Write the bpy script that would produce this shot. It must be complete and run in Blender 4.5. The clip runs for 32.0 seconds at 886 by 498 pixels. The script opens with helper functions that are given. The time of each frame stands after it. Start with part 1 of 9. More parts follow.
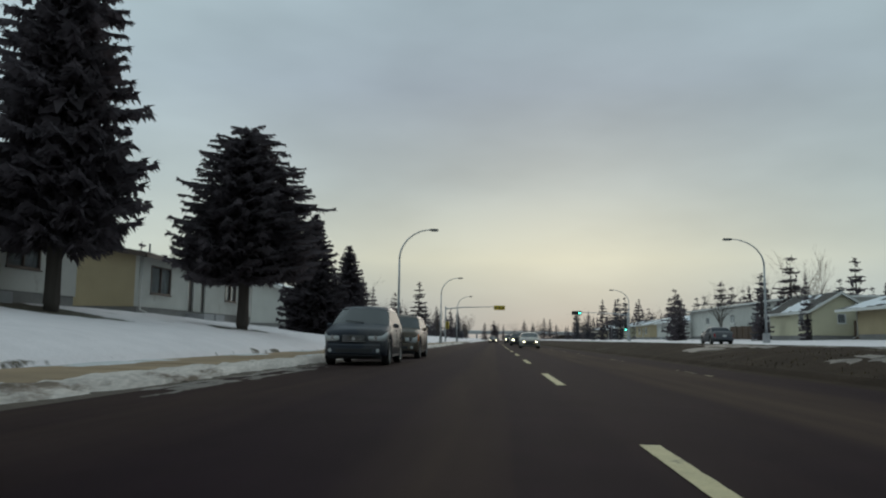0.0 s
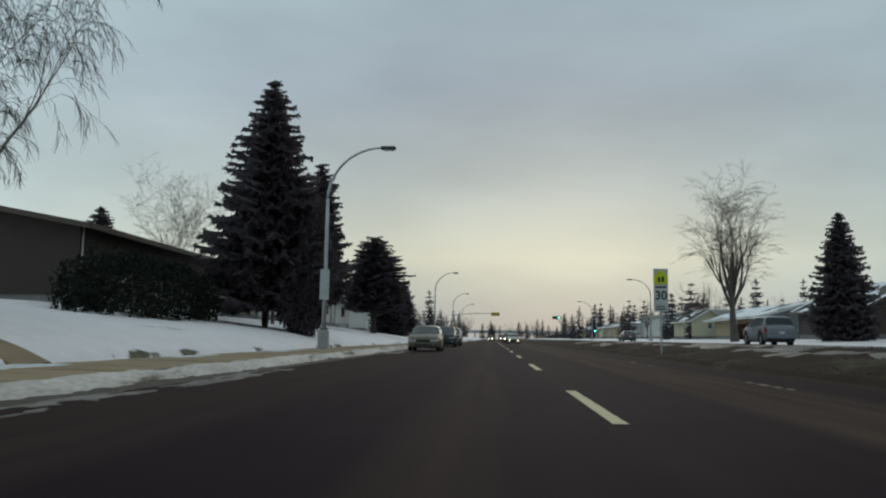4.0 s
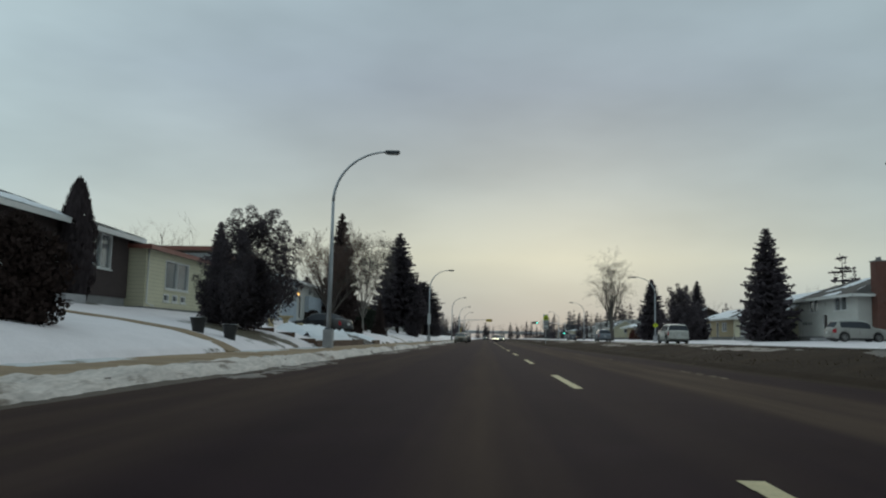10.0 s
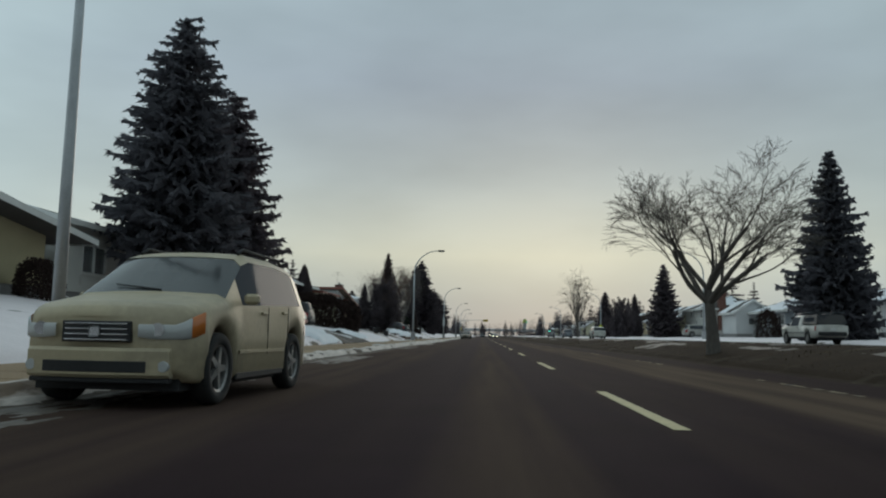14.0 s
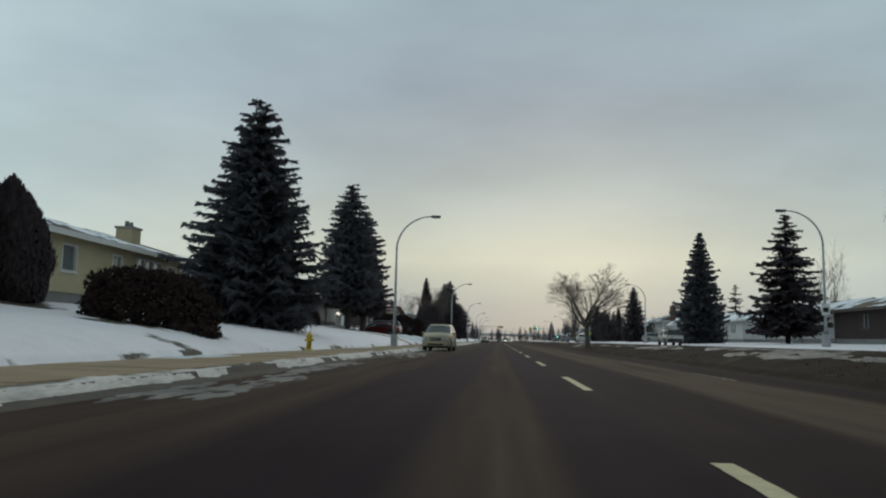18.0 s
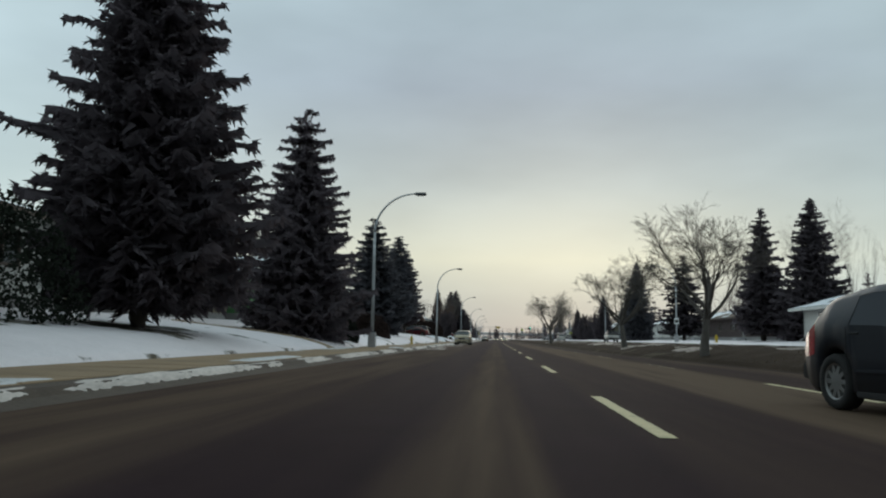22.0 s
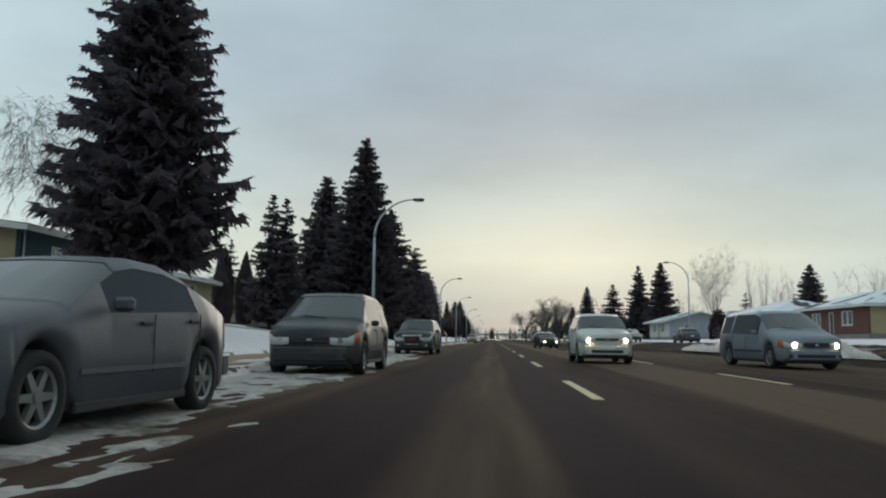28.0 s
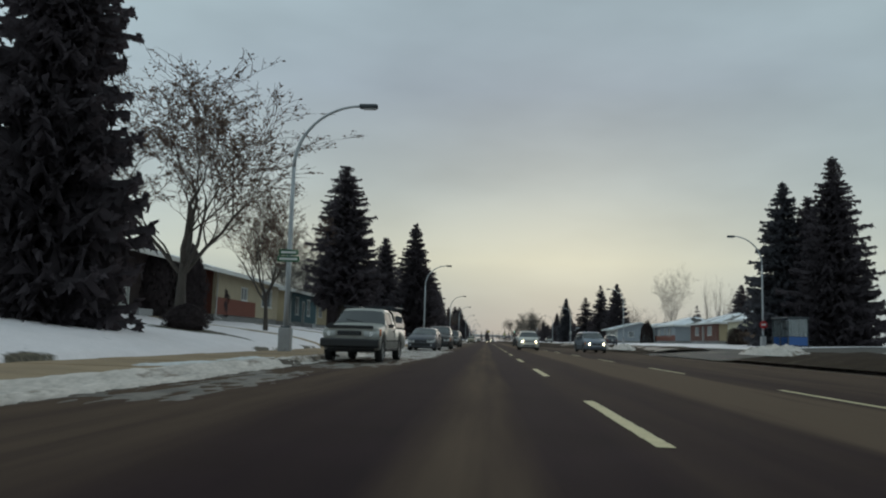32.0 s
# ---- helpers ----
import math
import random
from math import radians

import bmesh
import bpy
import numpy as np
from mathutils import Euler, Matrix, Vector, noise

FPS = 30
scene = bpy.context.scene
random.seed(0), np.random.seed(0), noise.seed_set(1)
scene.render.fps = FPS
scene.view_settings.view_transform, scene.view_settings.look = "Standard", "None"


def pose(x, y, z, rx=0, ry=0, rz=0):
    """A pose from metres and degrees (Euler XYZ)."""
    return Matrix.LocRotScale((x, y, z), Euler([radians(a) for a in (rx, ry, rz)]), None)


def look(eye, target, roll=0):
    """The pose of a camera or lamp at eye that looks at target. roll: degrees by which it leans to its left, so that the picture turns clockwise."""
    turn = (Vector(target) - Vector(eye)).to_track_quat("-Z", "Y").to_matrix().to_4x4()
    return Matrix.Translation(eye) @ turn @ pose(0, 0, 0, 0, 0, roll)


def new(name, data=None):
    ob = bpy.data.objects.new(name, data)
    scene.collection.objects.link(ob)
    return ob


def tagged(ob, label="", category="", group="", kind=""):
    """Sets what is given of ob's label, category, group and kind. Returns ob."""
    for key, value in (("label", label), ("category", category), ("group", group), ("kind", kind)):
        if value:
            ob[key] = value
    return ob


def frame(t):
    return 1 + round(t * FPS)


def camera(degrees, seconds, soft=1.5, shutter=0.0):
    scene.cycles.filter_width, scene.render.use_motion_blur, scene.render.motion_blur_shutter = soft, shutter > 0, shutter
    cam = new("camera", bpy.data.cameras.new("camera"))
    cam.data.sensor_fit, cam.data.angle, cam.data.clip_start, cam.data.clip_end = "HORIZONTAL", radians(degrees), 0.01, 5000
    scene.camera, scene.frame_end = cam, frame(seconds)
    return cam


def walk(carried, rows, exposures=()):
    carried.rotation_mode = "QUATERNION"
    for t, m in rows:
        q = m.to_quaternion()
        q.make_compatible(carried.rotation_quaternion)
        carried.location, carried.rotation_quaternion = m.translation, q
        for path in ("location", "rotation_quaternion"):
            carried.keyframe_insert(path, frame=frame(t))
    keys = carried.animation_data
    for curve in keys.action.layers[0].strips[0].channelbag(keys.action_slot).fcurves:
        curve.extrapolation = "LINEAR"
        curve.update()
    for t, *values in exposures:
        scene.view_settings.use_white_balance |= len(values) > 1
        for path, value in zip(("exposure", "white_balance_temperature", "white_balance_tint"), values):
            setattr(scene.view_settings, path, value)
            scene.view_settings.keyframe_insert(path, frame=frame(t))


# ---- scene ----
cam = camera(59.0, 32.0, soft=2.1)
# seconds, across, along, yaw, pitch, roll
ROWS = [
    (0.0, 0.23, -8.027, 3.803, 6.535, 0.77),
    (0.5, 0.225, -13.277, 3.841, 6.65, 0.354),
    (1.0, 0.228, -18.514, 3.887, 6.598, 0.938),
    (1.5, 0.23, -23.723, 3.717, 6.503, 0.945),
    (2.0, 0.263, -28.934, 3.638, 6.496, 1.051),
    (2.5, 0.277, -34.171, 3.454, 6.523, 1.067),
    (3.0, 0.185, -39.506, 3.371, 6.544, 0.603),
    (3.5, 0.175, -44.898, 3.587, 6.488, 0.899),
    (5.5, 0.267, -66.67, 3.609, 6.409, 0.956),
    (6.0, 0.205, -72.091, 3.631, 6.432, 1.043),
    (6.5, 0.211, -77.497, 3.615, 6.399, 1.706),
    (7.0, 0.171, -82.899, 3.169, 6.533, 1.235),
    (7.5, 0.087, -88.282, 3.347, 6.4, 1.616),
    (8.0, 0.077, -93.675, 2.843, 6.428, 1.402),
    (8.5, 0.0, -99.092, 2.782, 6.555, 0.211),
    (9.0, -0.016, -104.532, 3.547, 6.575, 0.846),
    (9.5, -0.096, -110.028, 3.366, 6.457, 1.417),
    (10.0, -0.109, -115.6, 3.194, 6.422, 1.237),
    (10.5, -0.122, -121.213, 3.151, 6.448, 0.601),
    (11.0, -0.134, -126.843, 3.489, 6.33, 0.773),
    (11.5, -0.141, -132.461, 3.535, 6.199, 1.256),
    (12.0, -0.133, -138.038, 3.531, 6.233, 1.382),
    (12.5, -0.076, -143.544, 3.604, 6.152, 1.843),
    (13.0, -0.117, -148.956, 3.204, 6.211, 1.772),
    (13.5, -0.197, -154.255, 2.898, 6.205, 1.452),
    (14.0, -0.322, -159.516, 2.919, 6.247, 1.111),
    (14.5, -0.315, -164.718, 2.746, 6.318, 0.634),
    (15.0, -0.424, -169.884, 3.344, 6.305, -0.465),
    (15.5, -0.444, -175.055, 4.116, 6.532, 0.394),
    (17.5, -0.134, -195.988, 4.188, 6.642, 1.096),
    (18.0, -0.074, -201.241, 4.134, 6.542, 1.321),
    (18.5, -0.032, -206.507, 3.775, 6.429, 1.271),
    (19.0, -0.063, -211.787, 3.727, 6.625, 1.011),
    (19.5, -0.09, -217.059, 3.52, 6.523, 0.752),
    (20.0, -0.099, -222.291, 3.881, 6.501, 1.064),
    (20.5, -0.037, -227.575, 3.809, 6.444, 1.17),
    (21.0, -0.034, -232.886, 3.751, 6.525, 1.084),
    (21.5, -0.007, -238.174, 3.74, 6.488, 0.759),
    (22.0, -0.001, -243.438, 3.951, 6.485, 1.021),
    (22.5, 0.014, -248.73, 3.959, 6.362, 1.189),
    (23.0, 0.074, -254.06, 3.787, 6.395, 1.11),
    (23.5, 0.072, -259.414, 4.181, 6.427, 1.226),
    (24.0, 0.119, -264.801, 3.69, 6.334, 1.71),
    (24.5, 0.102, -270.234, 3.553, 6.509, 1.029),
    (25.0, 0.105, -275.745, 3.958, 6.588, 1.571),
    (25.5, 0.07, -281.299, 3.506, 6.571, 1.454),
    (27.5, 0.032, -303.581, 3.253, 6.368, 1.109),
    (28.0, -0.019, -309.127, 3.584, 6.517, 0.734),
    (28.5, 0.003, -314.673, 3.801, 6.707, 1.213),
    (29.0, -0.01, -320.199, 3.924, 6.372, 2.125),
    (29.5, 0.041, -325.69, 3.361, 6.283, 1.331),
    (30.0, 0.078, -331.158, 3.817, 6.166, 1.173),
    (30.5, 0.042, -336.587, 3.627, 6.316, 1.449),
    (31.0, 0.012, -341.968, 3.623, 6.421, 1.391),
    (31.5, 0.09, -347.32, 3.554, 6.469, 1.628),
    (32.0, 0.015, -352.623, 3.35, 6.561, 1.66),
]
EYE = 0.762
walk(cam, [(t, pose(x, y, EYE, 90 + p, 0, yaw) @ pose(0, 0, 0, 0, 0, roll)) for t, x, y, yaw, p, roll in ROWS],
     exposures=[(0, 0.03), (3, 0.06), (9, 0.02), (13, 0.0), (19, 0.06), (22, 0.25), (25, 0.33), (28, 0.27), (29, 0.12), (30, 0.02), (32, 0.0)])

# ---- sky and light: a closed winter overcast, paler and warmer low down along the road ----
SUN_UP, SUN_ROT = radians(9), radians(6)
world = bpy.data.worlds.new("overcast")
scene.world = world
world.use_nodes = True
wn = world.node_tree
wn.nodes.clear()


def wnode(kind, **inputs):
    n = wn.nodes.new(kind)
    for k, v in inputs.items():
        n.inputs[k.replace("_", " ")].default_value = v
    return n


def wlink(a, b):
    wn.links.new(a, b)


w_out = wnode("ShaderNodeOutputWorld")
w_sky = wnode("ShaderNodeTexSky")
w_sky.sky_type, w_sky.sun_disc, w_sky.sun_elevation, w_sky.sun_rotation = "NISHITA", False, SUN_UP, SUN_ROT
w_bg_sky = wnode("ShaderNodeBackground", Strength=0.003)
wlink(w_sky.outputs[0], w_bg_sky.inputs[0])
w_tc = wnode("ShaderNodeTexCoord")
w_sep = wnode("ShaderNodeSeparateXYZ")
wlink(w_tc.outputs["Generated"], w_sep.inputs[0])
# height gradient of the cloud layer
w_ramp = wnode("ShaderNodeValToRGB")
wlink(w_sep.outputs[2], w_ramp.inputs[0])
stops = [(0.0, (0.228, 0.300, 0.348)), (0.035, (0.325, 0.385, 0.400)), (0.10, (0.535, 0.560, 0.470)), (0.19, (0.400, 0.452, 0.447)),
         (0.31, (0.312, 0.370, 0.434)), (0.48, (0.302, 0.390, 0.446)), (0.8, (0.325, 0.416, 0.458)), (1.0, (0.345, 0.426, 0.468))]
el = w_ramp.color_ramp.elements
el[0].position, el[0].color = stops[0][0], (*stops[0][1], 1)
el[1].position, el[1].color = stops[-1][0], (*stops[-1][1], 1)
for pos, col in stops[1:-1]:
    e = el.new(pos)
    e.color = (*col, 1)
# away from the road's end the low sky turns greyer
w_side = wnode("ShaderNodeMapRange")
w_side.inputs["From Min"].default_value, w_side.inputs["From Max"].default_value = 0.99, 0.80
wlink(w_sep.outputs[1], w_side.inputs["Value"])
w_grey = wnode("ShaderNodeMix")
w_grey.data_type = "RGBA"
w_grey.inputs[7].default_value = (0.355, 0.455, 0.475, 1)
w_f = wnode("ShaderNodeMath")
w_f.operation = "MULTIPLY"
w_f.inputs[1].default_value = 0.72
wlink(w_side.outputs[0], w_f.inputs[0])
wlink(w_f.outputs[0], w_grey.inputs[0])
wlink(w_ramp.outputs[0], w_grey.inputs[6])
# soft cloud bands
w_map = wnode("ShaderNodeMapping")
w_map.inputs["Scale"].default_value = (1.6, 1.0, 4.5)
w_map.inputs["Rotation"].default_value = (0, radians(-24), 0)
wlink(w_tc.outputs["Generated"], w_map.inputs[0])
w_noise = wnode("ShaderNodeTexNoise", Scale=1.7, Detail=4.0, Roughness=0.5)
wlink(w_map.outputs[0], w_noise.inputs["Vector"])
w_amp = wnode("ShaderNodeMapRange")
for k, v in (("From Min", 0.3), ("From Max", 0.7), ("To Min", 0.87), ("To Max", 1.13)):
    w_amp.inputs[k].default_value = v
wlink(w_noise.outputs[0], w_amp.inputs["Value"])
w_mul = wnode("ShaderNodeVectorMath")
w_mul.operation = "SCALE"
wlink(w_grey.outputs[2], w_mul.inputs[0])
w_left = wnode("ShaderNodeMapRange")
for k, v in (("From Min", -0.12), ("From Max", -0.55), ("To Min", 1.0), ("To Max", 1.32)):
    w_left.inputs[k].default_value = v
wlink(w_sep.outputs[0], w_left.inputs["Value"])
w_both = wnode("ShaderNodeMath")
w_both.operation = "MULTIPLY"
wlink(w_amp.outputs[0], w_both.inputs[0])
wlink(w_left.outputs[0], w_both.inputs[1])
wlink(w_both.outputs[0], w_mul.inputs["Scale"])
w_bg = wnode("ShaderNodeBackground", Strength=0.97)
wlink(w_mul.outputs[0], w_bg.inputs[0])
w_add = wnode("ShaderNodeAddShader")
wlink(w_bg.outputs[0], w_add.inputs[0])
wlink(w_bg_sky.outputs[0], w_add.inputs[1])
wlink(w_add.outputs[0], w_out.inputs[0])

sun_data = bpy.data.lights.new("sun", "SUN")
sun_data.energy, sun_data.angle, sun_data.color = 0.5, radians(25), (1.0, 0.92, 0.80)
sun = new("sun", sun_data)
sun.matrix_world = look((0, 0, 0), (-math.sin(SUN_ROT) * math.cos(SUN_UP), -math.cos(SUN_ROT) * math.cos(SUN_UP), -math.sin(SUN_UP)))

# ---- materials ----
def material(name, color, rough=0.8, metal=0.0, vary=0.15, scale=3.0, bump=0.0, fine=40.0, stretch=(1, 1, 1), second=None, cover=0.0, spec=0.5, hue=0.0, coat=0.0):
    """A surface of one base colour with two scales of variation, fine relief, and stains of a second colour."""
    m = bpy.data.materials.new(name)
    m.use_nodes = True
    nt = m.node_tree
    b = nt.nodes["Principled BSDF"]
    b.inputs["Roughness"].default_value, b.inputs["Metallic"].default_value = rough, metal
    b.inputs["Specular IOR Level"].default_value = spec
    b.inputs["Coat Weight"].default_value = coat
    tc = nt.nodes.new("ShaderNodeTexCoord")
    mp = nt.nodes.new("ShaderNodeMapping")
    mp.inputs["Scale"].default_value = stretch
    nt.links.new(tc.outputs["Object"], mp.inputs[0])
    n1 = nt.nodes.new("ShaderNodeTexNoise")
    n1.inputs["Scale"].default_value, n1.inputs["Detail"].default_value = scale, 5
    n2 = nt.nodes.new("ShaderNodeTexNoise")
    n2.inputs["Scale"].default_value, n2.inputs["Detail"].default_value = fine, 3
    for n in (n1, n2):
        nt.links.new(mp.outputs[0], n.inputs["Vector"])
    add = nt.nodes.new("ShaderNodeMath")
    add.operation = "ADD"
    nt.links.new(n1.outputs[0], add.inputs[0])
    nt.links.new(n2.outputs[0], add.inputs[1])
    mr = nt.nodes.new("ShaderNodeMapRange")
    for k, v in (("From Min", 0.6), ("From Max", 1.4), ("To Min", 1 - vary), ("To Max", 1 + vary)):
        mr.inputs[k].default_value = v
    nt.links.new(add.outputs[0], mr.inputs["Value"])
    col = nt.nodes.new("ShaderNodeMix")
    col.data_type = "RGBA"
    col.inputs[6].default_value = (*color, 1)
    col.inputs[7].default_value = (*(second or color), 1)
    if second:
        n3 = nt.nodes.new("ShaderNodeTexNoise")
        n3.inputs["Scale"].default_value, n3.inputs["Detail"].default_value = scale * 0.45, 6
        n3.inputs["Roughness"].default_value = 0.65
        nt.links.new(mp.outputs[0], n3.inputs["Vector"])
        st = nt.nodes.new("ShaderNodeMapRange")
        st.inputs["From Min"].default_value, st.inputs["From Max"].default_value = 0.62 - cover, 0.70 - cover
        nt.links.new(n3.outputs[0], st.inputs["Value"])
        nt.links.new(st.outputs[0], col.inputs[0])
    else:
        col.inputs[0].default_value = 0
    sc = nt.nodes.new("ShaderNodeVectorMath")
    sc.operation = "SCALE"
    nt.links.new(col.outputs[2], sc.inputs[0])
    nt.links.new(mr.outputs[0], sc.inputs["Scale"])
    last = sc.outputs[0]
    if hue:
        info = nt.nodes.new("ShaderNodeObjectInfo")
        h2 = nt.nodes.new("ShaderNodeMapRange")
        h2.inputs["To Min"].default_value, h2.inputs["To Max"].default_value = 1 - hue, 1 + hue
        nt.links.new(info.outputs["Random"], h2.inputs["Value"])
        s2 = nt.nodes.new("ShaderNodeVectorMath")
        s2.operation = "SCALE"
        nt.links.new(last, s2.inputs[0])
        nt.links.new(h2.outputs[0], s2.inputs["Scale"])
        last = s2.outputs[0]
    nt.links.new(last, b.inputs["Base Color"])
    if bump:
        bp = nt.nodes.new("ShaderNodeBump")
        bp.inputs["Strength"].default_value, bp.inputs["Distance"].default_value = min(1.0, bump), 0.02 * max(1.0, bump)
        nt.links.new(add.outputs[0], bp.inputs["Height"])
        nt.links.new(bp.outputs[0], b.inputs["Normal"])
    return m


def lined(m, across, pitch, depth, duty=0.12, darker=0.75):
    """Adds horizontal or upright board joints to a material: axis 0, 1 or 2 and the boards' pitch."""
    nt = m.node_tree
    b = nt.nodes["Principled BSDF"]
    tc = nt.nodes.new("ShaderNodeTexCoord")
    sp = nt.nodes.new("ShaderNodeSeparateXYZ")
    nt.links.new(tc.outputs["Object"], sp.inputs[0])
    dv = nt.nodes.new("ShaderNodeMath")
    dv.operation = "DIVIDE"
    dv.inputs[1].default_value = pitch
    nt.links.new(sp.outputs[across], dv.inputs[0])
    fr = nt.nodes.new("ShaderNodeMath")
    fr.operation = "FRACT"
    nt.links.new(dv.outputs[0], fr.inputs[0])
    bp = nt.nodes.new("ShaderNodeBump")
    bp.inputs["Strength"].default_value, bp.inputs["Distance"].default_value = 0.8, depth
    nt.links.new(fr.outputs[0], bp.inputs["Height"])
    nt.links.new(bp.outputs[0], b.inputs["Normal"])
    ls = nt.nodes.new("ShaderNodeMath")
    ls.operation = "LESS_THAN"
    ls.inputs[1].default_value = duty
    nt.links.new(fr.outputs[0], ls.inputs[0])
    src = b.inputs["Base Color"].links[0].from_socket
    mx = nt.nodes.new("ShaderNodeMix")
    mx.data_type = "RGBA"
    mx.inputs[7].default_value = (0, 0, 0, 1)
    sc = nt.nodes.new("ShaderNodeMath")
    sc.operation = "MULTIPLY"
    sc.inputs[1].default_value = 1 - darker
    nt.links.new(ls.outputs[0], sc.inputs[0])
    nt.links.new(sc.outputs[0], mx.inputs[0])
    nt.links.new(src, mx.inputs[6])
    nt.links.new(mx.outputs[2], b.inputs["Base Color"])
    return m


def glass_material(name, color, rough=0.08):
    m = bpy.data.materials.new(name)
    m.use_nodes = True
    b = m.node_tree.nodes["Principled BSDF"]
    b.inputs["Base Color"].default_value = (*color, 1)
    b.inputs["Roughness"].default_value = rough
    b.inputs["Specular IOR Level"].default_value = 0.6
    return m


def glow(name, color, strength):
    m = bpy.data.materials.new(name)
    m.use_nodes = True
    b = m.node_tree.nodes["Principled BSDF"]
    b.inputs["Base Color"].default_value = (*color, 1)
    b.inputs["Emission Color"].default_value = (*color, 1)
    b.inputs["Emission Strength"].default_value = strength
    return m


def snow_ground():
    """Old snow over turf: white with grey melt, worn through to dark grass in patches."""
    m = material("lawn_snow", (0.82, 0.76, 0.78), 0.75, vary=0.08, scale=1.3, bump=0.7, fine=14, spec=0.3)
    nt = m.node_tree
    b = nt.nodes["Principled BSDF"]
    src = b.inputs["Base Color"].links[0].from_socket
    tc = nt.nodes.new("ShaderNodeTexCoord")
    n = nt.nodes.new("ShaderNodeTexNoise")
    n.inputs["Scale"].default_value, n.inputs["Detail"].default_value, n.inputs["Roughness"].default_value = 0.33, 8, 0.62
    nt.links.new(tc.outputs["Object"], n.inputs["Vector"])
    at = nt.nodes.new("ShaderNodeAttribute")
    at.attribute_name = "bare"
    ad = nt.nodes.new("ShaderNodeMath")
    ad.operation = "ADD"
    nt.links.new(n.outputs[0], ad.inputs[0])
    nt.links.new(at.outputs["Fac"], ad.inputs[1])
    mr = nt.nodes.new("ShaderNodeMapRange")
    mr.inputs["From Min"].default_value, mr.inputs["From Max"].default_value = 0.655, 0.70
    nt.links.new(ad.outputs[0], mr.inputs["Value"])
    n2 = nt.nodes.new("ShaderNodeTexNoise")
    n2.inputs["Scale"].default_value, n2.inputs["Detail"].default_value = 9, 6
    nt.links.new(tc.outputs["Object"], n2.inputs["Vector"])
    turf = nt.nodes.new("ShaderNodeValToRGB")
    turf.color_ramp.elements[0].color, turf.color_ramp.elements[0].position = (0.035, 0.030, 0.020, 1), 0.3
    turf.color_ramp.elements[1].color, turf.color_ramp.elements[1].position = (0.15, 0.125, 0.085, 1), 0.75
    nt.links.new(n2.outputs[0], turf.inputs[0])
    mx = nt.nodes.new("ShaderNodeMix")
    mx.data_type = "RGBA"
    nt.links.new(mr.outputs[0], mx.inputs[0])
    nt.links.new(src, mx.inputs[6])
    nt.links.new(turf.outputs[0], mx.inputs[7])
    nt.links.new(mx.outputs[2], b.inputs["Base Color"])
    return m


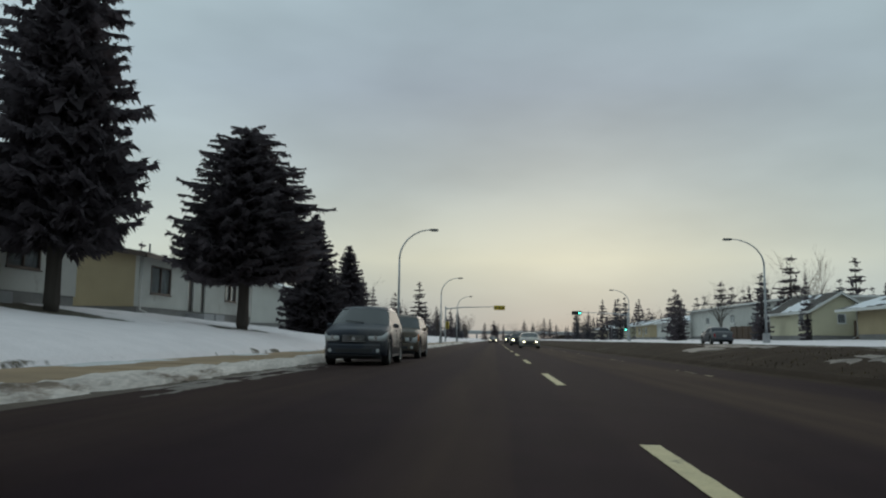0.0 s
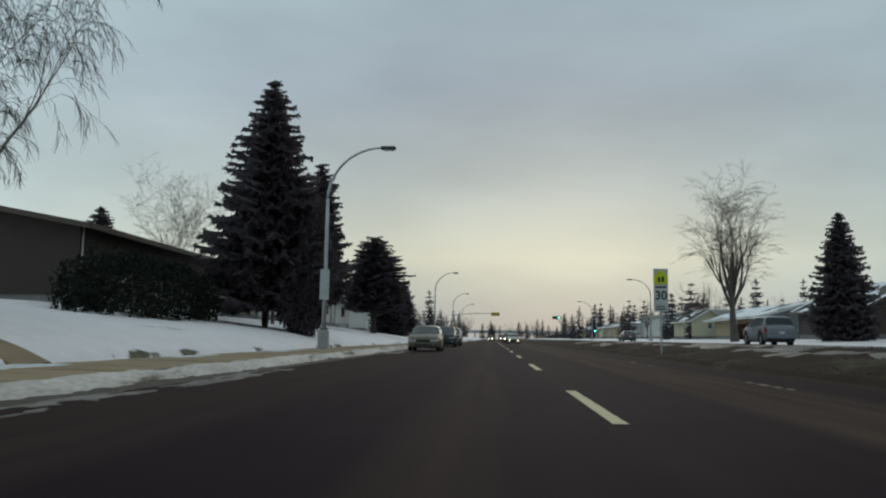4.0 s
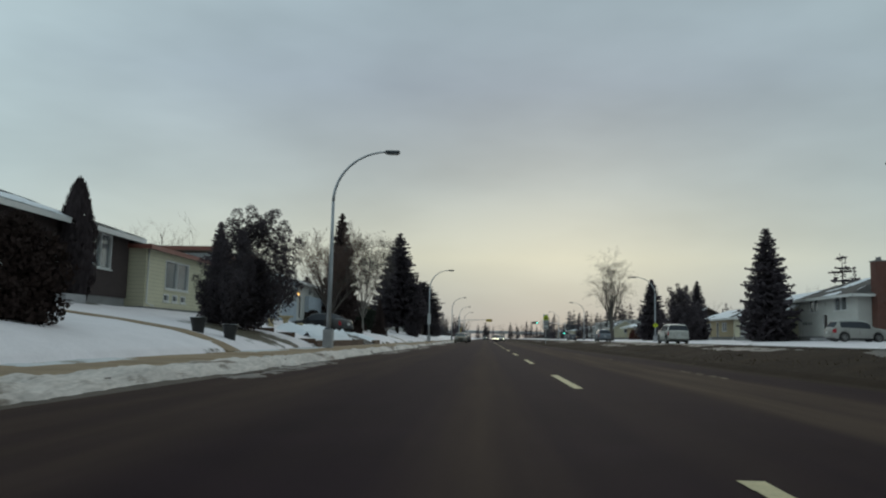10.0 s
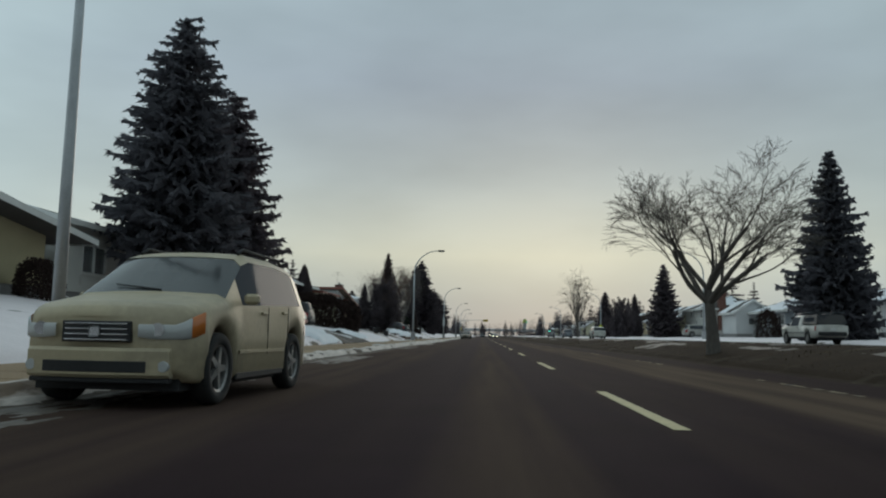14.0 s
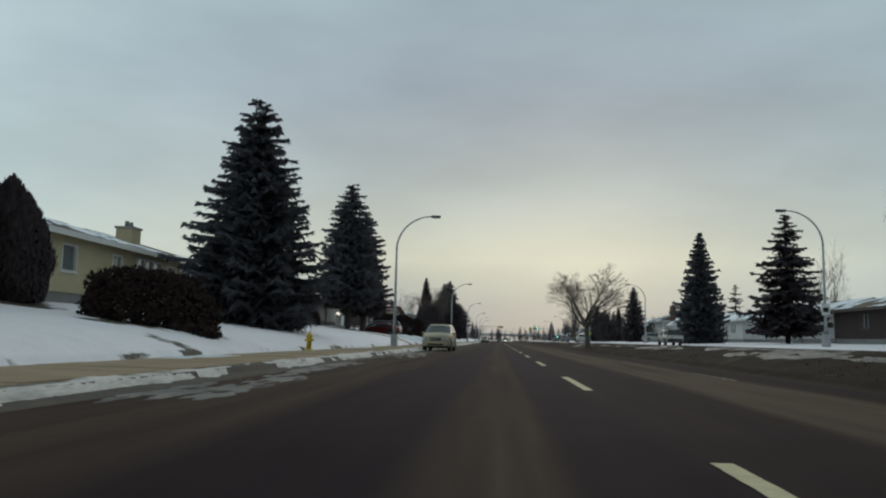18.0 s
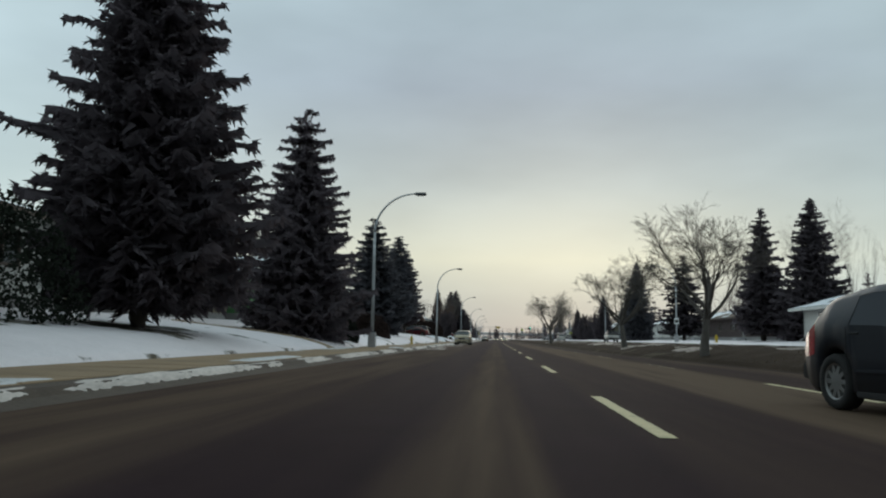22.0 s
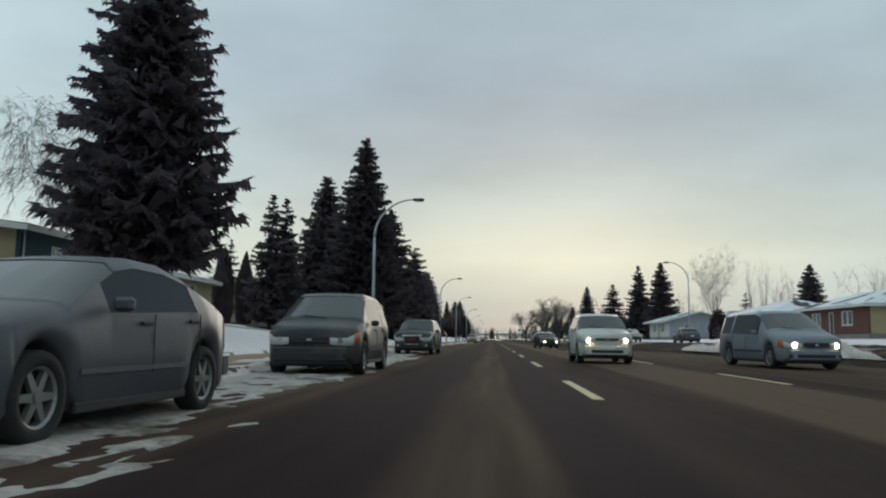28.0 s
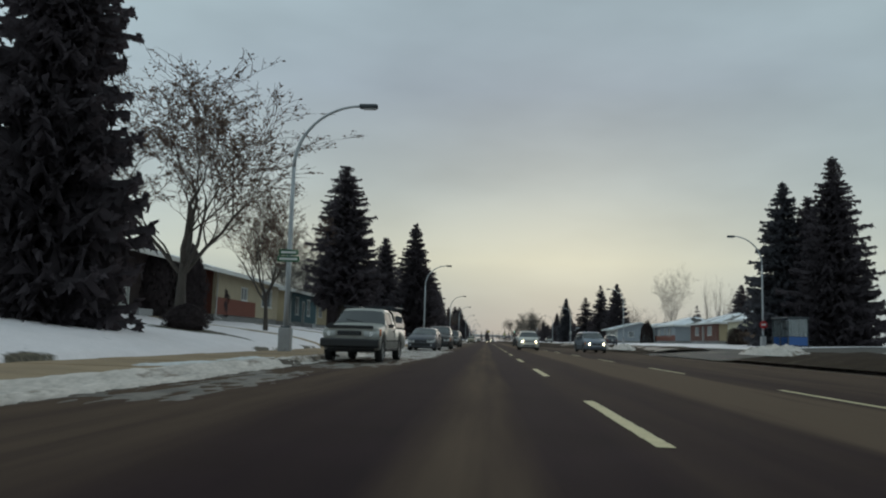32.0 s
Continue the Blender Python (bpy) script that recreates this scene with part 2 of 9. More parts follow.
def asphalt():
    """Salted winter asphalt: dark wheel tracks, sandy bands between them, cracks and patches."""
    m = material("asphalt", (0.0168, 0.0090, 0.0140), 0.95, vary=0.30, scale=0.9, bump=0.35, fine=90, spec=0.032)
    nt = m.node_tree
    b = nt.nodes["Principled BSDF"]
    src = b.inputs["Base Color"].links[0].from_socket
    tc = nt.nodes.new("ShaderNodeTexCoord")
    mp = nt.nodes.new("ShaderNodeMapping")
    mp.inputs["Scale"].default_value = (1.0, 0.05, 1.0)
    nt.links.new(tc.outputs["Object"], mp.inputs[0])
    wob = nt.nodes.new("ShaderNodeTexNoise")
    wob.inputs["Scale"].default_value, wob.inputs["Detail"].default_value, wob.inputs["Roughness"].default_value = 1.7, 7, 0.6
    nt.links.new(mp.outputs[0], wob.inputs["Vector"])
    sp = nt.nodes.new("ShaderNodeSeparateXYZ")
    nt.links.new(tc.outputs["Object"], sp.inputs[0])
    shift = nt.nodes.new("ShaderNodeMath")
    shift.operation = "MULTIPLY_ADD"
    shift.inputs[1].default_value, shift.inputs[2].default_value = 0.4, -0.2
    nt.links.new(wob.outputs[0], shift.inputs[0])
    xx = nt.nodes.new("ShaderNodeMath")
    xx.operation = "ADD"
    nt.links.new(sp.outputs[0], xx.inputs[0])
    nt.links.new(shift.outputs[0], xx.inputs[1])
    mr = nt.nodes.new("ShaderNodeMapRange")
    mr.inputs["From Min"].default_value, mr.inputs["From Max"].default_value = -5.5, 12.5
    nt.links.new(xx.outputs[0], mr.inputs["Value"])
    ramp = nt.nodes.new("ShaderNodeValToRGB")
    e = ramp.color_ramp.elements
    span = lambda x: (x + 5.5) / 18.0
    table = [(-5.5, 0.56), (-3.0, 0.50), (-2.3, 0.38), (-1.95, 0.14), (-0.70, 0.05), (-0.40, 0.40), (-0.10, 0.60), (0.05, 0.42), (0.22, 0.5), (0.42, 0.06), (1.05, 0.05), (1.35, 0.20),
             (2.3, 0.16), (2.9, 0.22), (3.3, 0.98), (4.2, 0.90), (4.9, 0.98), (5.4, 0.24), (6.2, 0.20), (7.0, 0.40), (12.5, 0.62)]
    e[0].position, e[1].position = 0, 1
    e[0].color, e[1].color = (table[0][1],) * 3 + (1,), (table[-1][1],) * 3 + (1,)
    for x, v in table[1:-1]:
        k = e.new(span(x))
        k.color = (v, v, v, 1)
    nt.links.new(mr.outputs[0], ramp.inputs[0])
    grain = nt.nodes.new("ShaderNodeTexNoise")
    grain.inputs["Scale"].default_value, grain.inputs["Detail"].default_value = 2.2, 8
    nt.links.new(mp.outputs[0], grain.inputs["Vector"])
    mul = nt.nodes.new("ShaderNodeMath")
    mul.operation = "MULTIPLY"
    nt.links.new(ramp.outputs[0], mul.inputs[0])
    nt.links.new(grain.outputs[0], mul.inputs[1])
    sc2 = nt.nodes.new("ShaderNodeMath")
    sc2.operation = "MULTIPLY"
    # more sand lies towards the crossing
    sand = nt.nodes.new("ShaderNodeMapRange")
    for k, v in (("From Min", -60), ("From Max", -260), ("To Min", 0.90), ("To Max", 2.6)):
        sand.inputs[k].default_value = v
    nt.links.new(sp.outputs[1], sand.inputs["Value"])
    nt.links.new(sand.outputs[0], sc2.inputs[1])
    nt.links.new(mul.outputs[0], sc2.inputs[0])
    mx = nt.nodes.new("ShaderNodeMix")
    mx.data_type = "RGBA"
    mx.inputs[7].default_value = (0.120, 0.084, 0.060, 1)
    nt.links.new(sc2.outputs[0], mx.inputs[0])
    nt.links.new(src, mx.inputs[6])
    nt.links.new(mx.outputs[2], b.inputs["Base Color"])
    # damp, half-polished tracks; dull sand
    wet = nt.nodes.new("ShaderNodeMapRange")
    for k, v in (("From Min", 0.0), ("From Max", 0.45), ("To Min", 0.86), ("To Max", 0.96)):
        wet.inputs[k].default_value = v
    nt.links.new(sc2.outputs[0], wet.inputs["Value"])
    nt.links.new(wet.outputs[0], b.inputs["Roughness"])
    return m


M = {}
M["snow"] = snow_ground()
M["bank"] = material("dirty_snow", (0.58, 0.52, 0.48), 0.8, vary=0.34, scale=2.2, bump=1.0, fine=16, stretch=(1.5, 0.3, 1), second=(0.17, 0.13, 0.10), cover=0.08, spec=0.3)
M["slush"] = material("grey_slush", (0.165, 0.138, 0.118), 0.65, vary=0.3, scale=1.8, bump=0.8, fine=12, second=(0.085, 0.070, 0.058), cover=0.15)
M["lane_snow"] = material("trampled_lane_snow", (0.38, 0.345, 0.325), 0.8, vary=0.35, scale=1.8, bump=0.9, fine=12, second=(0.15, 0.125, 0.105), cover=0.11, spec=0.3)
M["roof_snow"] = material("roof_snow", (0.78, 0.80, 0.84), 0.8, vary=0.06, scale=1.2, bump=0.5, fine=7, spec=0.3)
M["asphalt"] = asphalt()
M["side_asphalt"] = material("worn_asphalt", (0.056, 0.048, 0.042), 0.85, vary=0.3, scale=0.6, bump=0.4, fine=60, second=(0.14, 0.12, 0.10), cover=0.04)
M["concrete"] = material("pavement_concrete", (0.285, 0.200, 0.120), 0.9, vary=0.22, scale=1.2, bump=0.4, fine=50, second=(0.13, 0.10, 0.068), cover=0.0, hue=0.10)
M["kerb"] = material("kerb_concrete", (0.17, 0.135, 0.10), 0.9, vary=0.25, scale=2.0, bump=0.5, fine=40, second=(0.09, 0.08, 0.07), cover=0.05)
M["grimy_kerb"] = material("grimy_kerb", (0.075, 0.056, 0.042), 0.9, vary=0.35, scale=2.0, bump=0.5, fine=40, second=(0.10, 0.08, 0.065), cover=-0.03)
M["dead_grass"] = material("dead_grass", (0.095, 0.070, 0.045), 0.95, vary=0.4, scale=2.0, fine=20, spec=0.1)
M["base_concrete"] = material("base_concrete", (0.36, 0.36, 0.37), 0.9, vary=0.18, scale=2.5, bump=0.4, fine=45, second=(0.22, 0.21, 0.20), cover=0.03)
M["dirt"] = material("boulevard_turf", (0.040, 0.028, 0.020), 0.95, vary=0.45, scale=0.7, bump=1.2, fine=22, second=(0.078, 0.062, 0.046), cover=0.05, spec=0.05)
M["paint"] = material("road_paint", (0.52, 0.44, 0.25), 0.75, vary=0.22, scale=5, bump=0.2, fine=60, second=(0.13, 0.11, 0.08), cover=0.0)
M["worn_paint"] = material("worn_road_paint", (0.26, 0.21, 0.12), 0.8, vary=0.25, scale=4, bump=0.2, fine=60, second=(0.06, 0.05, 0.04), cover=0.10)
M["steel"] = material("galvanised_steel", (0.42, 0.44, 0.46), 0.5, 0.55, vary=0.12, scale=4, fine=30)
M["dark_steel"] = material("dark_steel", (0.06, 0.07, 0.08), 0.5, 0.3, vary=0.15, scale=6, fine=40)
M["needles"] = material("spruce_needles", (0.118, 0.100, 0.112), 0.9, vary=0.5, scale=0.8, fine=9, hue=0.2, spec=0.15)
M["blue_needles"] = material("blue_spruce_needles", (0.108, 0.106, 0.120), 0.9, vary=0.45, scale=0.8, fine=9, hue=0.2, spec=0.15)
M["pine"] = material("pine_needles", (0.108, 0.092, 0.102), 0.9, vary=0.5, scale=0.8, fine=9, hue=0.15, spec=0.15)
M["dark_needles"] = material("old_spruce_needles", (0.100, 0.084, 0.094), 0.9, vary=0.5, scale=0.8, fine=9, hue=0.2, spec=0.15)
M["cedar"] = material("cedar_leaf", (0.078, 0.062, 0.066), 0.9, vary=0.5, scale=1.5, fine=12, hue=0.2, spec=0.15)
M["larch"] = material("rusty_needles", (0.092, 0.068, 0.066), 0.9, vary=0.5, scale=1.0, fine=10, hue=0.1, spec=0.15)
for key_ in ("needles", "blue_needles", "pine", "dark_needles", "cedar", "larch"):
    nt_ = M[key_].node_tree
    bs_ = nt_.nodes["Principled BSDF"]
    tr_ = nt_.nodes.new("ShaderNodeBsdfTranslucent")
    nt_.links.new(bs_.inputs["Base Color"].links[0].from_socket, tr_.inputs["Color"])
    ms_ = nt_.nodes.new("ShaderNodeMixShader")
    ms_.inputs[0].default_value = 0.4
    nt_.links.new(bs_.outputs[0], ms_.inputs[1])
    nt_.links.new(tr_.outputs[0], ms_.inputs[2])
    nt_.links.new(ms_.outputs[0], nt_.nodes["Material Output"].inputs["Surface"])
M["bark"] = material("dark_bark", (0.070, 0.058, 0.050), 0.95, vary=0.35, scale=5, bump=1.0, fine=25, stretch=(1, 1, 0.25))
M["grey_bark"] = material("grey_bark", (0.105, 0.092, 0.082), 0.95, vary=0.35, scale=5, bump=1.0, fine=25, stretch=(1, 1, 0.25))
M["pale_bark"] = material("pale_bark", (0.26, 0.235, 0.21), 0.9, vary=0.3, scale=5, bump=0.6, fine=25, second=(0.07, 0.06, 0.055), cover=0.05)
M["red_twig"] = material("red_twig", (0.095, 0.062, 0.052), 0.95, vary=0.3, scale=5, fine=25)
M["dry_leaf"] = material("dry_leaf", (0.14, 0.088, 0.060), 0.9, vary=0.4, scale=3, fine=20, hue=0.1)
M["hedge_twig"] = material("hedge_twig", (0.055, 0.040, 0.034), 0.95, vary=0.4, scale=3, fine=20)


def part(name, bm, mat, parent=None, label=""):
    """Links a bmesh as one mesh object under a thing or a part."""
    me = bpy.data.meshes.new(name)
    bm.to_mesh(me)
    bm.free()
    return hold(name, me, mat, parent, label)


def hold(name, me, mat, parent=None, label=""):
    if mat and not me.materials:
        me.materials.append(M[mat] if isinstance(mat, str) else mat)
    ob = new(name, me)
    if parent:
        ob.parent = parent
    if label:
        tagged(ob, label)
    return ob


def from_lists(name, verts, faces, smooth=False):
    me = bpy.data.meshes.new(name)
    me.from_pydata(verts, [], faces)
    if smooth:
        me.polygons.foreach_set("use_smooth", [True] * len(me.polygons))
    me.update()
    return me


def thing(name, at, label, category, group="", turn=0, size=1):
    ob = new(name)
    ob.matrix_world = Matrix.LocRotScale(at, Euler((0, 0, radians(turn))), (size,) * 3 if isinstance(size, (int, float)) else size)
    return tagged(ob, label, category, group)


def add_box(bm, lo, hi, bevel=0.0):
    x0, y0, z0 = lo
    x1, y1, z1 = hi
    v = [bm.verts.new(p) for p in ((x0, y0, z0), (x1, y0, z0), (x1, y1, z0), (x0, y1, z0), (x0, y0, z1), (x1, y0, z1), (x1, y1, z1), (x0, y1, z1))]
    f = [bm.faces.new([v[i] for i in q]) for q in ((0, 3, 2, 1), (4, 5, 6, 7), (0, 1, 5, 4), (1, 2, 6, 5), (2, 3, 7, 6), (3, 0, 4, 7))]
    if bevel:
        bmesh.ops.bevel(bm, geom=list({e for q in f for e in q.edges}), offset=bevel, segments=1, affect="EDGES")


def box(lo, hi, bevel=0.0):
    bm = bmesh.new()
    add_box(bm, lo, hi, bevel)
    return bm


def add_tube(bm, pts, radii, sides=8, cap=True):
    rings = []
    for i, p in enumerate(pts):
        p = Vector(p)
        d = Vector(pts[min(i + 1, len(pts) - 1)]) - Vector(pts[max(i - 1, 0)])
        q = d.to_track_quat("Z", "Y").to_matrix() if d.length > 1e-6 else Matrix.Identity(3)
        rings.append([bm.verts.new(p + q @ Vector((math.cos(a) * radii[i], math.sin(a) * radii[i], 0))) for a in [math.tau * k / sides for k in range(sides)]])
    for a, b in zip(rings, rings[1:]):
        for k in range(sides):
            f = bm.faces.new((a[k], a[(k + 1) % sides], b[(k + 1) % sides], b[k]))
            f.smooth = True
    if cap:
        bm.faces.new(rings[0][::-1])
        bm.faces.new(rings[-1])


def tube(pts, radii, sides=8):
    bm = bmesh.new()
    add_tube(bm, pts, radii, sides)
    return bm


def smooth(a, b, t):
    t = min(1.0, max(0.0, (t - a) / (b - a)))
    return t * t * (3 - 2 * t)


# ---- the lie of the land ----
KERB_L, WALK_IN, WALK_OUT = -4.9, -5.38, -8.0


def edge_r(y):
    """The right-hand kerb, which gives way to a turning lane near the crossing."""
    return 6.9 + 1.3 * smooth(-195, -228, y) + 4.2 * smooth(-222, -262, y)


LEFT = [(-8.0, 0.17), (-8.8, 0.50), (-10, 0.80), (-12, 1.08), (-15, 1.42), (-17.5, 1.80), (-30, 2.3), (-70, 2.6)]


def land(x, y):
    """Height of the ground."""
    if x < WALK_OUT:
        s = 1.06 - 0.22 * smooth(-150, -230, y) - 0.25 * smooth(25, 60, y)
        s -= 0.30 * smooth(-118.5, -115.5, y) * (1 - smooth(-106.5, -103.5, y))
        s -= 0.30 * smooth(-64.6, -63.2, y) * (1 - smooth(-59.4, -58.0, y)) * smooth(-17.0, -14.5, x)
        return 0.17 + s * (float(np.interp(-x, [-p[0] for p in LEFT], [p[1] for p in LEFT])) - 0.17)
    e = edge_r(y)
    if x < e:
        return 0.0
    gap = smooth(-287, -291, y) * (1 - smooth(-309, -313, y))
    rise = float(np.interp(x, [e, e + 0.5, e + 1.6, e + 3.2, 13.8 + max(0, e - 9), 14.0 + max(0, e - 9)], [0.10, 0.20, 0.44, 0.62, 0.70, 0.62])) if x < 14.2 + max(0, e - 9) else 0.0
    if x >= 14.2 + max(0, e - 9):
        rise = float(np.interp(x, [14, 20.0, 20.3, 26, 34, 80], [0.62, 0.62, 0.75, 0.95, 1.25, 1.6]))
    return rise * (1 - gap) + gap * float(np.interp(x, [8, 12, 20, 30, 80], [-0.02, 0.0, 0.60, 1.05, 1.6])) if gap else rise


def steps(a, b, d):
    n = max(1, round(abs(b - a) / d))
    return [a + (b - a) * i / n for i in range(n)]


def sheet(name, xs, ys, height, mat, attribute=None):
    nx = len(xs)
    verts = [(x(y) if callable(x) else x, y, 0) for y in ys for x in xs]
    verts = [(a, b, height(a, b)) for a, b, _ in verts]
    faces = [(j * nx + i, j * nx + i + 1, (j + 1) * nx + i + 1, (j + 1) * nx + i) for j in range(len(ys) - 1) for i in range(nx - 1)]
    me = from_lists(name, verts, faces, True)
    if attribute:
        at = me.attributes.new("bare", "FLOAT", "POINT")
        at.data.foreach_set("value", [attribute(v[0], v[1]) for v in verts])
    return hold(name, me, mat)


def lump(x, y, s, a):
    return a * noise.noise((x * s, y * s, 3.1))


YS = steps(-420, -345, 8) + steps(-345, 60, 1.0) + steps(60, 160, 5) + steps(160, 700, 40) + [700, 1200, 2200, 3200]
BARE = []


def bare(x, y):
    """How far the turf shows: round trunks, along the walk's edge and on trodden paths."""
    b = 0.0
    for cx, cy, r in BARE:
        d = math.hypot(x - cx, (y - cy) * 0.8)
        if d < r * 1.6:
            b = max(b, 0.26 * (1 - smooth(r * 0.5, r * 1.6, d)))
    if -8.4 < x < -7.9:
        b = max(b, 0.09 + 0.16 * noise.noise((x * 0.5, y * 0.35, 4)))
    if y > 80 or y < -360:
        b += 0.03
    return b


def ground_z(x, y):
    if WALK_OUT - 0.01 <= x <= edge_r(y) + 0.4:
        return -0.05
    z = land(x, y)
    if x < WALK_OUT - 0.3:
        z += lump(x, y, 0.45, 0.05) + lump(x, y, 1.9, 0.02)
    return z


# ---- ground, road and pavement ----
def build_ground():
    xs = [-3000, -600, -150, -70, -45, -30, -24, -20, -17.5] + steps(-16.5, -8.7, 0.6) + [-8.7, -8.45, -8.2, -8.0, -7.7]
    xs += [lambda y: edge_r(y) + 0.1, lambda y: edge_r(y) + 0.5, 14.4 + 3, 19.9, 20.3, 21.5, 23, 25, 27, 29, 32, 36, 45, 70, 150, 600, 3000]
    left = [x for x in xs if not callable(x) and x < 0]
    sheet("ground", left + [lambda y: edge_r(y) + 0.3, lambda y: max(20.0, edge_r(y) + 1)] + [20.3, 21.5, 23, 25, 27, 29, 32, 36, 45, 70, 150, 600, 3000], YS, ground_z, "snow", bare)
    tagged(bpy.data.objects["ground"], "old snow on sloping front lawns with turf showing", "ground", kind="structure")
    road_y = steps(-420, 160, 4) + steps(160, 700, 60) + [700, 1200]
    ob = sheet("road", [KERB_L, -2, 1.4, 5, lambda y: edge_r(y) + 0.02], road_y, lambda x, y: 0.0, "asphalt")
    tagged(ob, "salt-stained dark asphalt road with sandy bands", "road", kind="structure")
    far = [0.15, 0.5, 1.0, 1.6, 2.3, 3.0, 3.6, 4.2]

    def turf(x, y):
        gap = smooth(-287, -291, y) * (1 - smooth(-309, -313, y))
        return land(x, y) + (lump(x, y, 0.8, 0.10) + lump(x, y, 2.4, 0.05)) * (1 - gap) * smooth(0.1, 0.8, x - edge_r(y))
    by = [y for y in YS if y < 400]
    ob = sheet("boulevard", [lambda y, d=d: edge_r(y) + d for d in far] + [lambda y: 14.0 + max(0, edge_r(y) - 9)], [y for y in by if y > -290], turf, "dirt")
    tagged(ob, "dead brown turf boulevard with crusts of dirty snow", "boulevard", kind="structure")
    ob = sheet("boulevard", [lambda y, d=d: edge_r(y) + d for d in far] + [lambda y: 14.0 + max(0, edge_r(y) - 9)], [y for y in by if y < -309.5], turf, "dirt")
    tagged(ob, "dead brown turf boulevard beyond the crossing", "boulevard", kind="structure")
    ob = sheet("service_road", [lambda y: 13.98 + max(0, edge_r(y) - 9), 17.6, 20.1], by, lambda x, y: 0.03 + land(min(max(x, 14.3 + max(0, edge_r(y) - 9)), 19.8), y), "side_asphalt")
    tagged(ob, "worn grey asphalt service road past the houses", "road", kind="structure")
    ob = sheet("side_street", [lambda y: edge_r(y) - 0.2, 14, 17, 20, 24, 30, 45, 80], steps(-310.5, -289.5, 3) + [-289.5], lambda x, y: 0.012 + float(np.interp(x, [8, 12, 20, 30, 80], [0, 0.02, 0.64, 1.09, 1.64])), "side_asphalt")
    tagged(ob, "asphalt side street opening off the road", "road", kind="structure")
    # kerbs
    for name, fx, ys in (("kerb_left", lambda y: KERB_L, steps(-420, 160, 3) + [160]), ("kerb_right", lambda y: edge_r(y), steps(-290, 160, 3) + [160])):
        side = -1 if "left" in name else 1
        prof = [(-0.32, -0.004), (-0.16, 0.026), (-0.03, 0.055), (0.03, 0.115), (0.07, 0.148), (0.19, 0.150), (0.50, 0.150), (0.50, -0.05)] if side < 0 else [(-0.30, -0.004), (-0.05, 0.03), (0.08, 0.10), (0.19, 0.15), (0.40, 0.17), (0.40, -0.05)]
        verts = [(fx(y) + side * px, y, pz) for y in ys for px, pz in prof]
        k = len(prof)
        faces = [((j * k + i), (j * k + i + 1), ((j + 1) * k + i + 1), ((j + 1) * k + i)) for j in range(len(ys) - 1) for i in range(k - 1)]
        tagged(hold(name, from_lists(name, verts, faces), "grimy_kerb" if "left" in name else "dirt"), "worn rolled kerb buried under grime and sand", "kerb", kind="structure")


def verge_z(x):
    """Height of the ground from the walk's inner edge down over the kerb to the road."""
    return float(np.interp(x, [WALK_OUT, WALK_IN, WALK_IN + 0.06, KERB_L - 0.06, KERB_L + 0.03, KERB_L + 0.32], [0.168, 0.168, 0.152, 0.152, 0.055, 0.002]))


def build_banks():
    """The ridge of ploughed snow between kerb and walk, broken in places."""
    rnd = random.Random(5)
    y = -346.0
    # along the road: height, outer edge past the kerb, cover
    stretch = [(-346, 0.06, 0.16, 0.60, -5.22), (-286, 0.06, 0.22, 0.58, -5.28), (-268, 0.035, -0.02, 0.46, -5.05), (-240, 0.03, -0.03, 0.30, -5.08), (-206, 0.035, -0.02, 0.32, -5.06), (-194, 0.035, 0.02, 0.22, -5.16), (-180, 0.045, 0.08, 0.34, -5.24), (-158, 0.06, 0.16, 0.42, -5.34), (-136, 0.05, 0.08, 0.32, -5.34),
               (-118, 0.05, 0.04, 0.46, -5.3), (-104, 0.08, 0.16, 0.80, -5.36), (-76, 0.08, 0.14, 0.74, -5.34), (-68, 0.06, 0.08, 0.58, -5.26), (-54, 0.04, 0.02, 0.50, -5.16), (-36, 0.06, 0.0, 0.66, -5.24), (20, 0.08, 0.04, 0.8, -5.34), (120, 0.08, 0.1, 0.8, -5.4)]
    ks = [q[0] for q in stretch]
    while y < 120:
        ln = rnd.uniform(9, 15)
        h, edge, cover, inner = (float(np.interp(y + ln / 2, ks, [q[c] for q in stretch])) for c in (1, 2, 3, 4))
        x0, x1 = inner - rnd.uniform(-0.04, 0.06), KERB_L + edge + rnd.uniform(-0.05, 0.06)
        crust("snow_bank", (x0 + x1) / 2, y + ln / 2, (x1 - x0) / 2 + 0.12, ln / 2 + 1.6, h, "bank", "crusty ploughed snow along the kerb", y * 0.13, verge_z, 0.07, cover, "ploughed snow by the kerb", 0.45)
        y += ln


